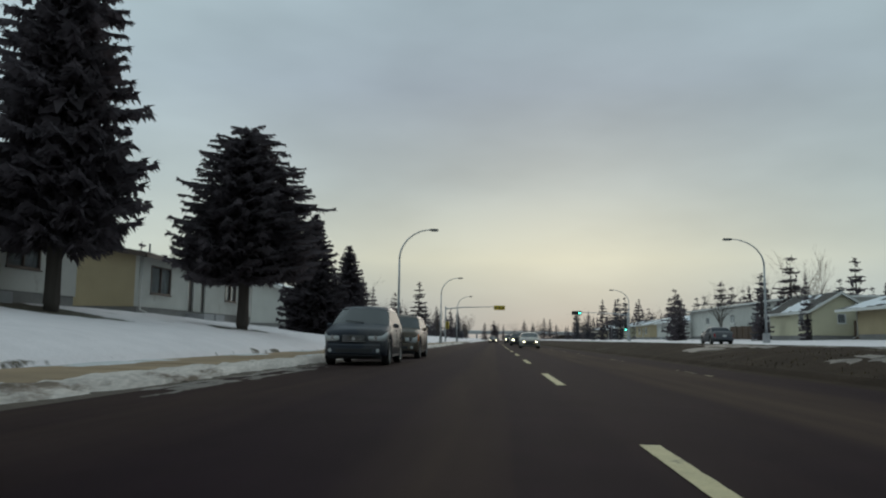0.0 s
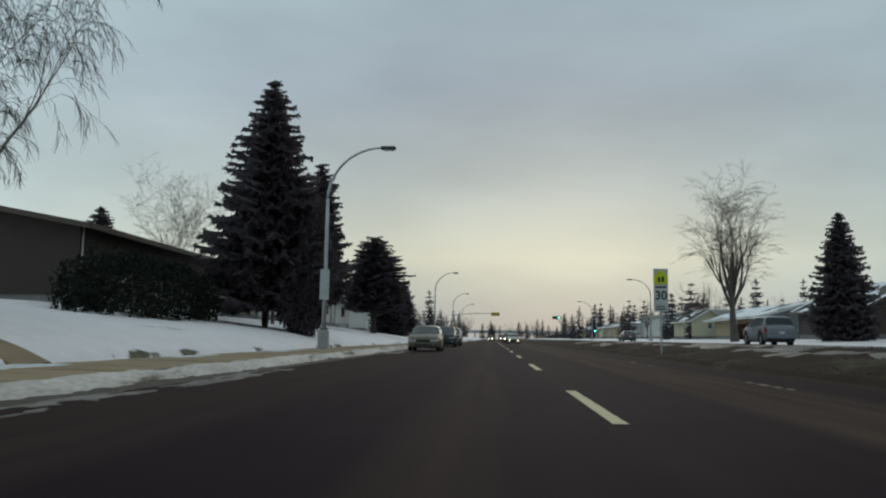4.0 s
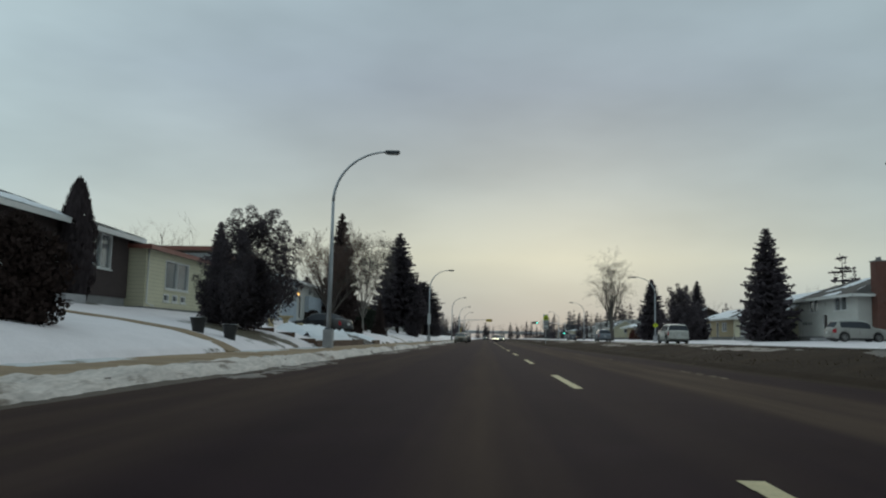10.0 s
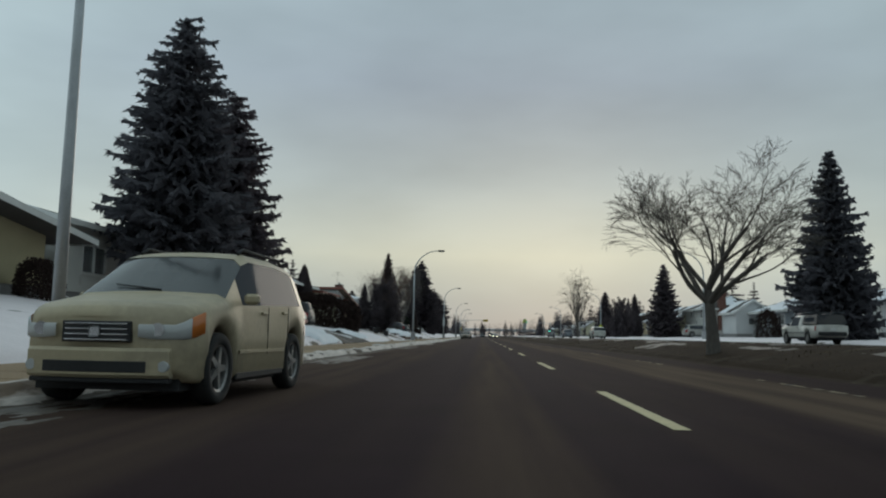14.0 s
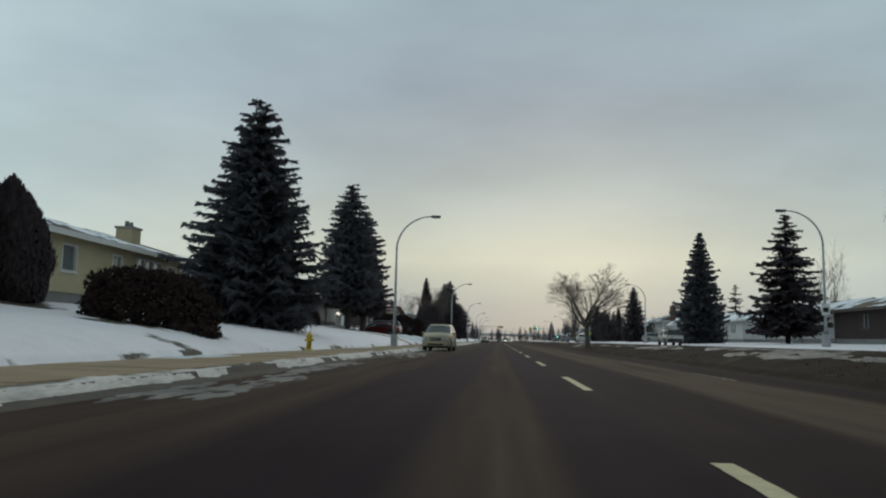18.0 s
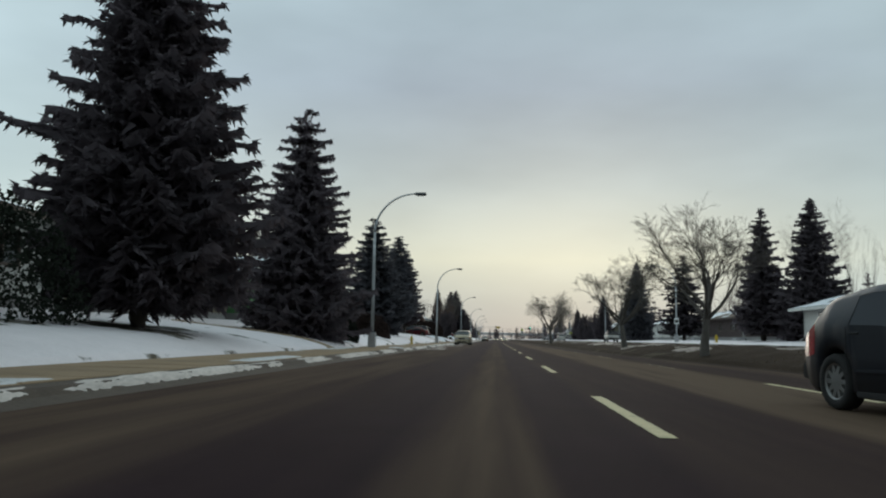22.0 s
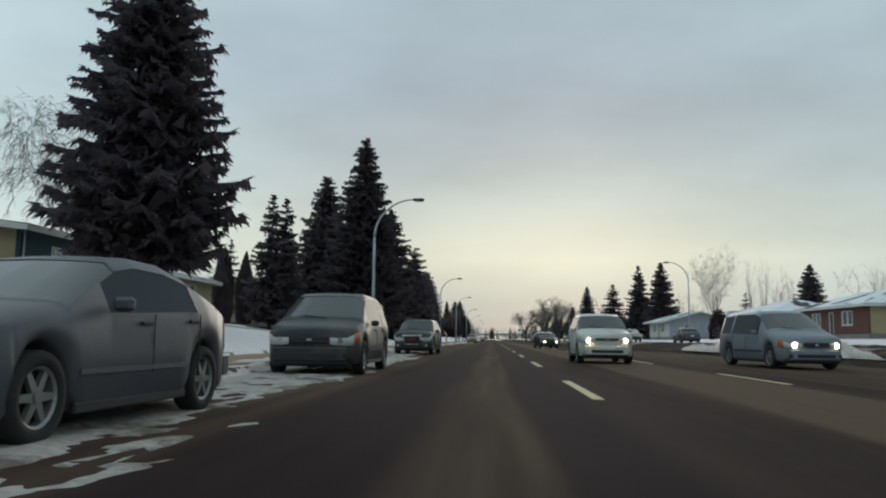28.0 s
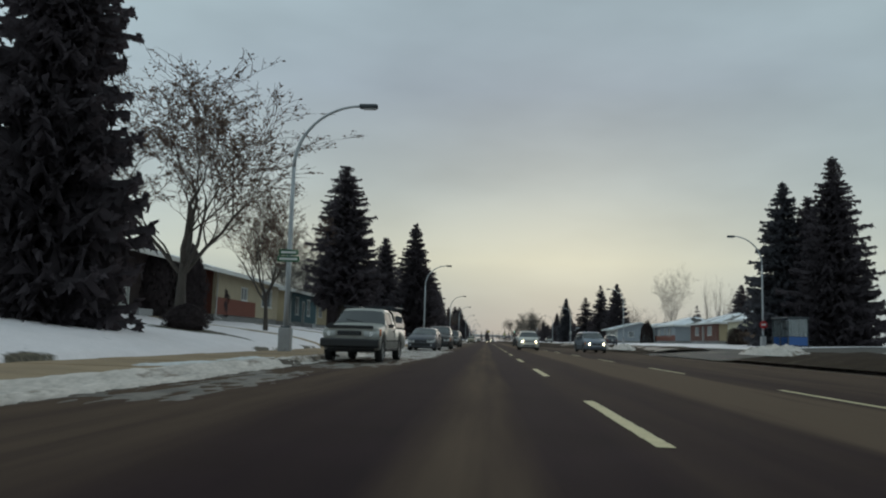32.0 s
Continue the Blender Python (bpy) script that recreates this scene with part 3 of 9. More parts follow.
def build_grass():
    """Dead grass standing on the boulevard."""
    r = random.Random(8)
    verts, faces = [], []
    for i in range(26000):
        y = r.uniform(-290, 20)
        x = edge_r(y) + 0.25 + 5.5 * r.random() ** 1.6
        z = land(x, y) - 0.02
        if noise.noise((x * 0.7, y * 0.25, 9)) < -0.12:
            continue
        a = r.uniform(0, math.tau)
        h, w, l_ = r.uniform(0.03, 0.08), r.uniform(0.010, 0.025), r.uniform(0.0, 0.10)
        b = len(verts)
        verts.extend([(x - w * math.cos(a), y - w * math.sin(a), z), (x + w * math.cos(a), y + w * math.sin(a), z), (x + l_ * math.sin(a), y - l_ * math.cos(a), z + h)])
        faces.append((b, b + 1, b + 2))
    tagged(hold("dead_grass", from_lists("dead_grass", verts, faces), "dead_grass"), "dead matted grass on the boulevard", "grass", kind="stuff")
    for i in range(84):
        y = r.uniform(-288, 44)
        d = r.uniform(1.4, 5.0)
        crust("snow_patch", edge_r(y) + d, y, r.uniform(0.3, 0.9), r.uniform(1.5, 6), 0.035, "slush", "crust of dirty snow on the brown boulevard", 200 + i * 1.7, lambda x, yy=y: land(x, yy) + 0.01, 0.2, 0.38, "snow on the boulevard")


def flat_patch(name, cx, cy, rx, ry, h, mat, label, seed, zbase=0.004):
    """A thin uneven crust lying on the road."""
    n, rings = 40, 6
    verts = [(cx, cy, zbase + h)]
    for r in range(1, rings + 1):
        for k in range(n):
            a = math.tau * k / n
            wob = 1 + 0.35 * noise.noise((math.cos(a) * 1.6, math.sin(a) * 1.6, seed)) + 0.18 * noise.noise((math.cos(a) * 5, math.sin(a) * 5, seed + 4))
            u = r / rings
            x, y = cx + rx * u * wob * math.cos(a), cy + ry * u * wob * math.sin(a)
            verts.append((x, y, zbase + (h * (1 - u ** 3) * (0.7 + 0.7 * noise.noise((x * 3, y * 1.6, seed))) if r < rings else -0.01)))
    faces = [(0, 1 + k, 1 + (k + 1) % n) for k in range(n)]
    faces += [(1 + (r - 1) * n + k, 1 + r * n + k, 1 + r * n + (k + 1) % n, 1 + (r - 1) * n + (k + 1) % n) for r in range(1, rings) for k in range(n)]
    return tagged(hold(name, from_lists(name, verts, faces, True), mat), label, "slush", "slush in the parking lane", "stuff")


def crust(name, cx, cy, rx, ry, h, mat, label, seed, z=0.004, cell=0.16, cover=0.5, group="slush in the parking lane", grain=1.0, streak=1.0):
    """Broken, trodden snow: an uneven sheet that dips below the ground along ragged edges and holes."""
    nx, ny = max(4, int(2 * rx / cell)), max(4, int(2 * ry / (cell * 1.6)))
    verts, keep = [], []
    for j in range(ny + 1):
        for i in range(nx + 1):
            u, v = 2 * i / nx - 1, 2 * j / ny - 1
            x = cx + rx * u + 0.04 * noise.noise((i * 1.7, j * 1.3, seed))
            y = cy + ry * v + 0.06 * noise.noise((i * 1.1, j * 1.9, seed + 3))
            n = 0.55 / streak * noise.noise((x * 0.55, y * 0.22, seed)) + 0.50 * noise.noise((x * 1.7, y * 0.8 * grain, seed + 1)) + 0.45 * noise.noise((x * 4.5, y * 2.6 * grain, seed + 2)) + 0.40 * streak * noise.noise((x * 9.5, y * 5.0 * grain, seed + 4))
            k = n + (cover - 0.1) - 1.25 * max(0, max(abs(u), abs(v)) - 0.62) / 0.38
            keep.append(k)
            lift = min(1.0, k * 1.9) * h * (0.75 + 0.7 * noise.noise((x * 3.7, y * 2.9 * grain, seed + 5))) if k > 0 else max(-0.05, k * 0.22)
            verts.append((x, y, (z(x) if callable(z) else z) + lift))
    w = nx + 1
    faces = [(j * w + i, j * w + i + 1, (j + 1) * w + i + 1, (j + 1) * w + i) for j in range(ny) for i in range(nx) if max(keep[a] for a in (j * w + i, j * w + i + 1, (j + 1) * w + i + 1, (j + 1) * w + i)) > 0]
    if faces:
        tagged(hold(name, from_lists(name, verts, faces, True), mat), label, "snow", group, "stuff")


def build_slush():
    k = 0
    for cx, cy, rx, ry in ((-3.6, -313, 1.7, 12), (-3.9, -299, 1.5, 9), (-3.8, -284, 1.2, 8), (-4.1, -272, 0.9, 7), (-3.5, -327, 1.5, 9), (-4.0, -340, 0.9, 6), (-4.2, -161, 0.9, 5),
                           (-3.9, -168, 1.1, 5), (-4.3, -150, 0.6, 6), (-4.3, -182, 0.5, 6), (-4.0, -189, 0.8, 4.5), (-4.4, -98, 0.5, 6), (-4.4, -116, 0.5, 5), (-4.4, -9, 0.5, 8), (-4.4, 8, 0.5, 8), (-4.3, -137, 0.6, 5), (-4.4, -62, 0.5, 9), (-4.4, -38, 0.4, 8), (-4.4, -78, 0.4, 6)):
        k += 1
        crust("slush", cx, cy, rx, ry, 0.04 if -320 < cy < -270 else 0.018, "lane_snow" if -320 < cy < -265 else "slush", "trampled snow and slush frozen to the asphalt", k * 3.7, cell=0.09, cover=0.50 if -320 < cy < -270 else 0.16, grain=0.75 if -320 < cy < -265 else 0.3, streak=1.15 if -320 < cy < -265 else 2.2)


def build_dashes():
    rnd = random.Random(2)
    # the painter's spacing wanders a little along the road
    at_, off_ = (-346, -318, -258, -232, -196, -136, -98, -75, -26), (0.1, -0.9, -0.8, 0.2, 0.2, -0.8, 0.5, 0.0, -0.3)
    for line, x0 in (("lane", 1.375), ("outer", 5.1)):
        for k in range(-14, 29):
            y1 = -13.9 - 12.15 * k + (4.5 if line == "outer" else 0)
            y1 += float(np.interp(y1, at_, off_))
            worn = line == "outer" and y1 > -226
            x = x0 + (0.35 * smooth(-200, -300, y1) if line == "outer" else 0)
            bm = bmesh.new()
            n = 16
            for i in range(n):
                if worn and rnd.random() < 0.35 + 0.3 * (y1 > -100):
                    continue
                ya, yb = y1 - 4.57 * i / n, y1 - 4.57 * (i + 1) / n
                w = [0.075 * (rnd.uniform(0.35, 0.95) if worn else 1) + rnd.uniform(-0.006, 0.006) for _ in range(4)]
                bm.faces.new([bm.verts.new(p) for p in ((x - w[0], ya, 0.006), (x - w[1], yb, 0.006), (x + w[2], yb, 0.006), (x + w[3], ya, 0.006))])
            if bm.faces:
                tagged(part("lane_marking", bm, "worn_paint" if worn else "paint"), "faint worn yellowish dash on the asphalt" if worn else "worn yellowish painted dash on the asphalt", "lane marking", "dashes between the lanes", "structure")
            else:
                bm.free()


# ---- street furniture ----
def lamp_meshes():
    pole = tube([(0, 0, 0.0), (0, 0, 2.5), (0, 0, 4.5), (0, 0, 6.05)], [0.105, 0.095, 0.082, 0.072], 10)
    pts, rad = [], []
    for i in range(13):
        a = math.pi / 2 * i / 12
        pts.append((2.45 * (1 - math.cos(a)), 0, 6.05 + 2.35 * math.sin(a)))
        rad.append(0.072 - 0.03 * i / 12)
    arm = tube(pts, rad, 8)
    head = bmesh.new()
    add_box(head, (2.35, -0.14, 8.31), (3.05, 0.14, 8.47), 0.05)
    lens = bmesh.new()
    add_box(lens, (2.5, -0.11, 8.28), (2.98, 0.11, 8.307), 0.01)
    return [(n, b) for n, b in (("pole", pole), ("arm", arm), ("lamp_head", head), ("lens", lens))]


def street_lamp(x, y, turn, base, label, lean=0.0):
    z = land(x, y) if x > 0 or x < WALK_OUT else 0.16
    ob = thing("street_lamp", (x, y, z), label, "street lamp", "street lamps along the road", turn)
    if lean:
        ob.rotation_euler[1] = radians(lean)
    h = 0.72 if base else 0.06
    if base:
        bm = bmesh.new()
        add_box(bm, (-0.215, -0.215, -0.3), (0.215, 0.215, 0.85), 0.03)
        part("concrete_base", bm, "base_concrete", ob, "square grey concrete base")
    bm = bmesh.new()
    hb = 0.85 if base else h
    add_box(bm, (-0.17, -0.17, hb), (0.17, 0.17, hb + 0.03), 0.01)
    for i in (-1, 1):
        for j in (-1, 1):
            add_box(bm, (0.125 * i - 0.02, 0.125 * j - 0.02, hb + 0.03), (0.125 * i + 0.02, 0.125 * j + 0.02, hb + 0.075))
    part("base_plate", bm, "dark_steel", ob)
    mats = {"lamp_head": "dark_steel", "lens": "lens"}
    for n, b in lamp_meshes():
        for v in b.verts:
            v.co.z += h
        part(n, b, mats.get(n, "steel"), ob)
    return ob


def build_lamps():
    M["lens"] = glass_material("lamp_lens", (0.35, 0.36, 0.36), 0.3)
    L = "tall grey street lamp with curved arm on concrete base"
    out = []
    for y in (150, 102, 53, -15.7, -80.0, -147.0, -197.6, -261.5, -324.5):
        out.append(street_lamp(-7.25, y, 0, True, L))
    for x, y, tall in ((21.5, 118, 0.88), (20.9, 53.4, 0.87), (21.4, -14.6, 0.89), (23.0, -75.7, 1.0), (21.6, -147.4, 1.0), (24.4, -210.3, 1.06), (24.6, -281, 1.08)):
        street_lamp(x, y, 180, True, "tall grey steel street lamp beside the service road").scale = (1, 1, tall)
    return out


# ---- trees ----
def spruce_mesh(seed, whorls=34, arms=10, ratio=0.30, open_=0.0, tops=1, clear=0.06, droop_=0.6, power=0.86, fine=True, dens=1.0):
    """Crown of a spruce of unit height: tiers of drooping boughs, each a limb with bushy sprays at its sides and hanging below."""
    r = random.Random(seed)
    verts, faces = [], []

    def tooth(a, b, c):
        k = len(verts)
        verts.extend([tuple(a), tuple(b), tuple(c)])
        faces.append((k, k + 1, k + 2))

    def spray(p, d, ln, wd):
        side = d.cross(Vector((r.uniform(-0.9, 0.9), r.uniform(-0.9, 0.9), 1.0))).normalized() * wd
        tooth(p + side, p + d * ln, p - side)

    def limb(p0, out, ln, droop, fat):
        segs = max(4, min(10 if dens > 1.2 else 8, int(ln / (0.021 if dens > 1.2 else 0.027)))) if fine else 2
        many, wide = (4, 0.11) if dens > 1.2 else (2, 0.17) if fine else (1, 0.30)
        side = Vector((-out.y, out.x, 0))
        pts = []
        for s in range(segs + 1):
            v = s / segs
            rise = -droop * ln * (v - 0.74 * v * v) + r.uniform(-0.003, 0.003)
            pts.append(p0 + out * ln * v + side * ln * 0.05 * math.sin(v * 5 + seed) + Vector((0, 0, rise)))
        for s in range(segs):
            v = (s + 0.7) / segs
            wd = fat * (0.55 + 0.70 * math.sin(math.pi * min(1, 0.18 + 0.72 * v))) * r.uniform(0.75, 1.25)
            a, b = pts[s], pts[s + 1]
            dip = [Vector((0, 0, -wd * r.uniform(0.15, 0.5))) for _ in range(2)]
            for sd, dp in zip((1, -1), dip):
                # a ragged pad of foliage on each side of the limb, fringed with short shoots
                e0, e1 = a + side * sd * wd * r.uniform(0.35, 0.7) + dp, b + side * sd * wd * r.uniform(0.3, 0.65) + out * wd * r.uniform(0.0, 0.3) + dp
                k = len(verts)
                verts.extend([tuple(a), tuple(b), tuple(e1), tuple(e0)])
                faces.append((k, k + 1, k + 2, k + 3))
                for q in range(many):
                    d = (side * sd * r.uniform(0.2, 1.2) + out * r.uniform(0.1, 1.0) + Vector((0, 0, -r.uniform(-0.1, 1.1)))).normalized()
                    spray(e0.lerp(e1, r.random()), d, wd * r.uniform(0.25, 0.62), wd * wide)
                    if q % 2 == 0:
                        p = a.lerp(e1, r.random())
                        spray(p, (d + Vector((0, 0, r.uniform(-1.2, 0.9)))).normalized(), wd * r.uniform(0.25, 0.55), wd * wide)
        for q in range(5 if fine else 2):
            d = (out + side * r.uniform(-0.9, 0.9) + Vector((0, 0, r.uniform(-0.5, 0.5)))).normalized()
            spray(pts[-1] - out * fat * r.uniform(0.1, 0.4), d, fat * r.uniform(0.35, 0.65), fat * wide)
    leaders = [(0.0, 0.0, 1.0)] if tops == 1 else [(-0.022, 0.01, 1.0), (0.032, -0.015, 0.962)]
    for w in range(whorls):
        u = min(0.985, max(0.0, (w + r.uniform(-0.3, 0.3)) / (whorls - 1)))
        z = clear + (1 - clear) * u
        shape = (1 - u) ** power * (0.92 + 0.08 * math.sin(w * 2.3 + seed)) * (0.70 + 0.30 * smooth(0, 0.22, u))
        n = max(5, int(arms * (0.66 + 0.50 * (1 - u))))
        off = r.uniform(0, math.tau)
        lx, ly, lt = leaders[w % len(leaders)] if u > 0.70 else (0, 0, 1.0)
        if u > 0.70:
            z = z * lt
        for a in range(n):
            if r.random() < open_:
                continue
            th = off + math.tau * (a + r.uniform(-0.35, 0.35)) / n
            lobes = 1.0 + 0.30 * noise.noise((math.cos(th) * 1.6, math.sin(th) * 1.6, u * 7 + seed * 3.7)) + 0.16 * noise.noise((math.cos(th) * 3.5, math.sin(th) * 3.5, u * 19 + seed))
            ln = 1.20 * ratio * shape * lobes * r.uniform(0.82, 1.08) + 0.012
            out = Vector((math.cos(th), math.sin(th), 0))
            droop = (droop_ - 1.05 * droop_ * u - 0.30 * smooth(0.72, 1.0, u)) * r.uniform(0.75, 1.25)
            fat = (0.050 if dens > 1.2 else 0.058) * (0.50 + 0.55 * (1 - u)) * min(1.0, 0.35 + ln / 0.14)
            limb(Vector((lx, ly, z + r.uniform(-0.012, 0.012))), out, ln, droop, fat)
            if u < 0.85 and r.random() < (0.6 if fine else 0.3):
                th2 = th + r.uniform(-0.3, 0.3)
                limb(Vector((lx, ly, z - r.uniform(0.004, 0.022))), Vector((math.cos(th2), math.sin(th2), 0)), ln * r.uniform(0.45, 0.8), droop * 0.8, fat * 0.9)
    for lx, ly, top in leaders:
        for s in range(16):
            z = top - 0.09 * s / 16
            th = r.uniform(0, math.tau)
            e = Vector((lx + math.cos(th) * (0.004 + 0.0012 * s), ly + math.sin(th) * (0.004 + 0.0012 * s), z + 0.006))
            tooth(Vector((lx, ly, z - 0.012)), e, Vector((lx, ly, z + 0.004)))
    # short inner twigs that close the crown round the trunk
    for i in range(1800 if fine else 110):
        u = r.random() ** 1.35
        z = clear + 0.01 + (0.97 - clear) * u
        rad = ratio * (1 - u) ** power * (0.72 if u > 0.05 else 0.5) * math.sqrt(r.random())
        th = r.uniform(0, math.tau)
        p = Vector((rad * math.cos(th), rad * math.sin(th), z))
        s = (0.026 if fine else 0.05) * (0.5 + (1 - u))
        if not (open_ > 0.1 and r.random() < 0.6):
            tooth(*[p + Vector((r.uniform(-s, s), r.uniform(-s, s), r.uniform(-s, s) * 0.9)) for _ in range(3)])
    return from_lists("spruce_crown", verts, faces)


def trunk_mesh(name, r0=0.016, top=0.97):
    bm = tube([(0, 0, -0.03), (0, 0, 0.02), (0.002, 0, 0.3), (0, 0.002, 0.65), (0, 0, top)], [r0 * 1.5, r0, r0 * 0.8, r0 * 0.5, 0.0015], 8)
    me = bpy.data.meshes.new(name)
    bm.to_mesh(me)
    bm.free()
    return me


def pine_mesh(seed, wide=0.55, lift=0.18, lean=0.0, lobes=46, cone=0.62, tufts=120, tuft=1.0):
    """A broad pine: rising limbs that end in fingers of bushy clumps, with gaps between them."""
    r = random.Random(seed)
    verts, faces, clumps = [], [], []
    for i in range(lobes):
        u = (i + r.random()) / lobes
        u = u ** 1.2
        th = i * 2.4 + r.uniform(-0.4, 0.4)
        rad = wide * (1 - u) ** cone * (0.72 + 0.28 * smooth(0, 0.22, u)) * r.uniform(0.6, 1.0)
        axis = Vector((lean * u + lean * 0.4, 0, 0))
        c = axis + Vector((math.cos(th) * rad, math.sin(th) * rad, lift + (0.86 - lift) * u))
        up = Vector((math.cos(th) * 0.55 + lean, math.sin(th) * 0.55, 0.75)).normalized()
        s = r.uniform(0.072, 0.10) * (46 / lobes) ** 0.4
        for k in range(3):
            clumps.append((c + up * s * 1.05 * k, s * (1 - 0.20 * k)))
        clumps.append((axis + (c - axis) * 0.62, 0.12))
        clumps.append((axis + (c - axis) * 0.28, 0.12))
    for c, s in clumps:
        for k in range(tufts):
            d = Vector((r.gauss(0, 1), r.gauss(0, 1), r.gauss(0.3, 0.9))).normalized()
            p = c + d * s * r.uniform(0.25, 0.85)
            side = d.cross(Vector((r.uniform(-1, 1), r.uniform(-1, 1), r.uniform(-1, 1)))).normalized()
            ln, wd = s * tuft * r.uniform(0.28, 0.5), s * tuft * r.uniform(0.08, 0.14)
            b = len(verts)
            verts.extend([tuple(p), tuple(p + d * ln * 0.5 + side * wd), tuple(p + d * ln), tuple(p + d * ln * 0.5 - side * wd)])
            faces.append((b, b + 1, b + 2, b + 3))
    return from_lists("pine_crown", verts, faces), clumps[::5]


def bare_tree(seed, height, limbs=6, spread=0.5, weep=0.0, fork=0.25, trunk_r=0.3, upright=0.5, leaves=0, wig=0.25, depth=6, fork_most=3, thin=0.008):
    """A leafless tree: trunk, limbs and twigs by repeated forking. Returns wood, twigs and leaf meshes."""
    r = random.Random(seed)
    wv, wf, tv, tf, lv, lf = [], [], [], [], [], []

    def stick(vs, fs, pts, radii, sides):
        rings = []
        for i, p in enumerate(pts):
            d = (pts[min(i + 1, len(pts) - 1)] - pts[max(i - 1, 0)])
            q = d.to_track_quat("Z", "Y").to_matrix()
            b = len(vs)
            for k in range(sides):
                a = math.tau * k / sides
                vs.append(tuple(p + q @ Vector((math.cos(a) * radii[i], math.sin(a) * radii[i], 0))))
            rings.append(b)
        for a, b in zip(rings, rings[1:]):
            for k in range(sides):
                fs.append((a + k, a + (k + 1) % sides, b + (k + 1) % sides, b + k))

    def grow(p, d, ln, rad, level):
        n = 5 if level < 3 else 3
        pts, radii = [p.copy()], [rad]
        q = p.copy()
        dd = d.copy()
        for i in range(n):
            wg = wig if level else 0.04
            dd = dd + Vector((r.uniform(-wg, wg), r.uniform(-wg, wg), r.uniform(-wg, wg) * 0.5 + (upright * 0.16 if level < 4 else -weep * 0.45)))
            dd.normalize()
            q = q + dd * ln / n
            pts.append(q.copy())
            radii.append(rad * (1 - 0.5 * (i + 1) / n))
        if level <= 2:
            stick(wv, wf, pts, radii, 7 if level < 2 else 5)
        else:
            stick(tv, tf, pts if level < depth else pts[::3], radii if level < depth else radii[::3], 3)
        if level >= depth:
            if leaves and r.random() < leaves:
                for _ in range(2):
                    c = pts[r.randrange(1, len(pts))]
                    a = Vector((r.uniform(-1, 1), r.uniform(-1, 1), r.uniform(-1.4, 0.2))).normalized()
                    s = a.cross(Vector((r.uniform(-1, 1), r.uniform(-1, 1), r.uniform(-1, 1)))).normalized()
                    b = len(lv)
                    lv.extend([tuple(c), tuple(c + a * 0.05 + s * 0.028), tuple(c + a * 0.11), tuple(c + a * 0.05 - s * 0.028)])
                    lf.append((b, b + 1, b + 2, b + 3))
            return
        kids = {0: limbs, 1: 4, 2: 4, 3: 4, 4: fork_most, 5: fork_most}[level]
        for k in range(kids):
            if level == 0:
                at, th = pts[-1] if k % 2 else pts[-2], math.tau * (k + r.uniform(-0.25, 0.25)) / kids
                nd = Vector((math.cos(th) * spread, math.sin(th) * spread, 1.0)).normalized()
                grow(at, nd, (height - fork * height) * r.uniform(0.42, 0.56), rad * r.uniform(0.36, 0.52), 1)
            else:
                i = r.randrange(1, len(pts)) if k else len(pts) - 1
                ax = Vector((r.uniform(-1, 1), r.uniform(-1, 1), r.uniform(-0.5, 0.7)))
                base = (pts[i] - pts[i - 1]).normalized()
                nd = (base + ax * r.uniform(0.45, 0.85)).normalized()
                grow(pts[i], nd, ln * r.uniform(0.5, 0.72), max(thin, radii[i] * r.uniform(0.45, 0.65)), level + 1)
    grow(Vector((0, 0, -0.2)), Vector((r.uniform(-0.05, 0.05), r.uniform(-0.05, 0.05), 1)), fork * height + 0.2, trunk_r, 0)
    return (from_lists("limbs", wv, wf, True), from_lists("twigs", tv, tf), from_lists("leaves", lv, lf) if lf else None)


def column_mesh(seed, taper=1.0, fine=1.0):
    """A columnar cedar of unit height and unit width: upright sprays in a close, uneven skin."""
    r = random.Random(seed)
    verts, faces = [], []
    for i in range(int(6500 * fine)):
        u = r.random()
        prof = (math.sin(math.pi * min(1, 0.16 + 0.84 * u)) ** 0.55) * (1 - 0.55 * u ** 3 * taper)
        th = r.uniform(0, math.tau)
        rad = 0.5 * prof * r.uniform(0.62, 1.0) * (1 + 0.10 * math.sin(th * 3 + seed) + 0.08 * math.sin(u * 17 + th * 2))
        p = Vector((math.cos(th) * rad, math.sin(th) * rad, u * 0.94))
        d = Vector((math.cos(th) * r.uniform(0.1, 1.3), math.sin(th) * r.uniform(0.1, 1.3), 3.2 * r.uniform(0.4, 1)))
        s = Vector((-math.sin(th), math.cos(th), r.uniform(-0.5, 0.5)))
        ln, wd = r.uniform(0.014, 0.028), r.uniform(0.016, 0.036)
        b = len(verts)
        verts.extend([tuple(p), tuple(p + d * ln * 0.5 + s * wd), tuple(p + d * ln), tuple(p + d * ln * 0.5 - s * wd)])
        faces.append((b, b + 1, b + 2, b + 3))
    return from_lists("cedar_leaves", verts, faces)


SPRUCES, PINES, COLUMNS, LIGHT, SPANS = [], [], [], [], {}


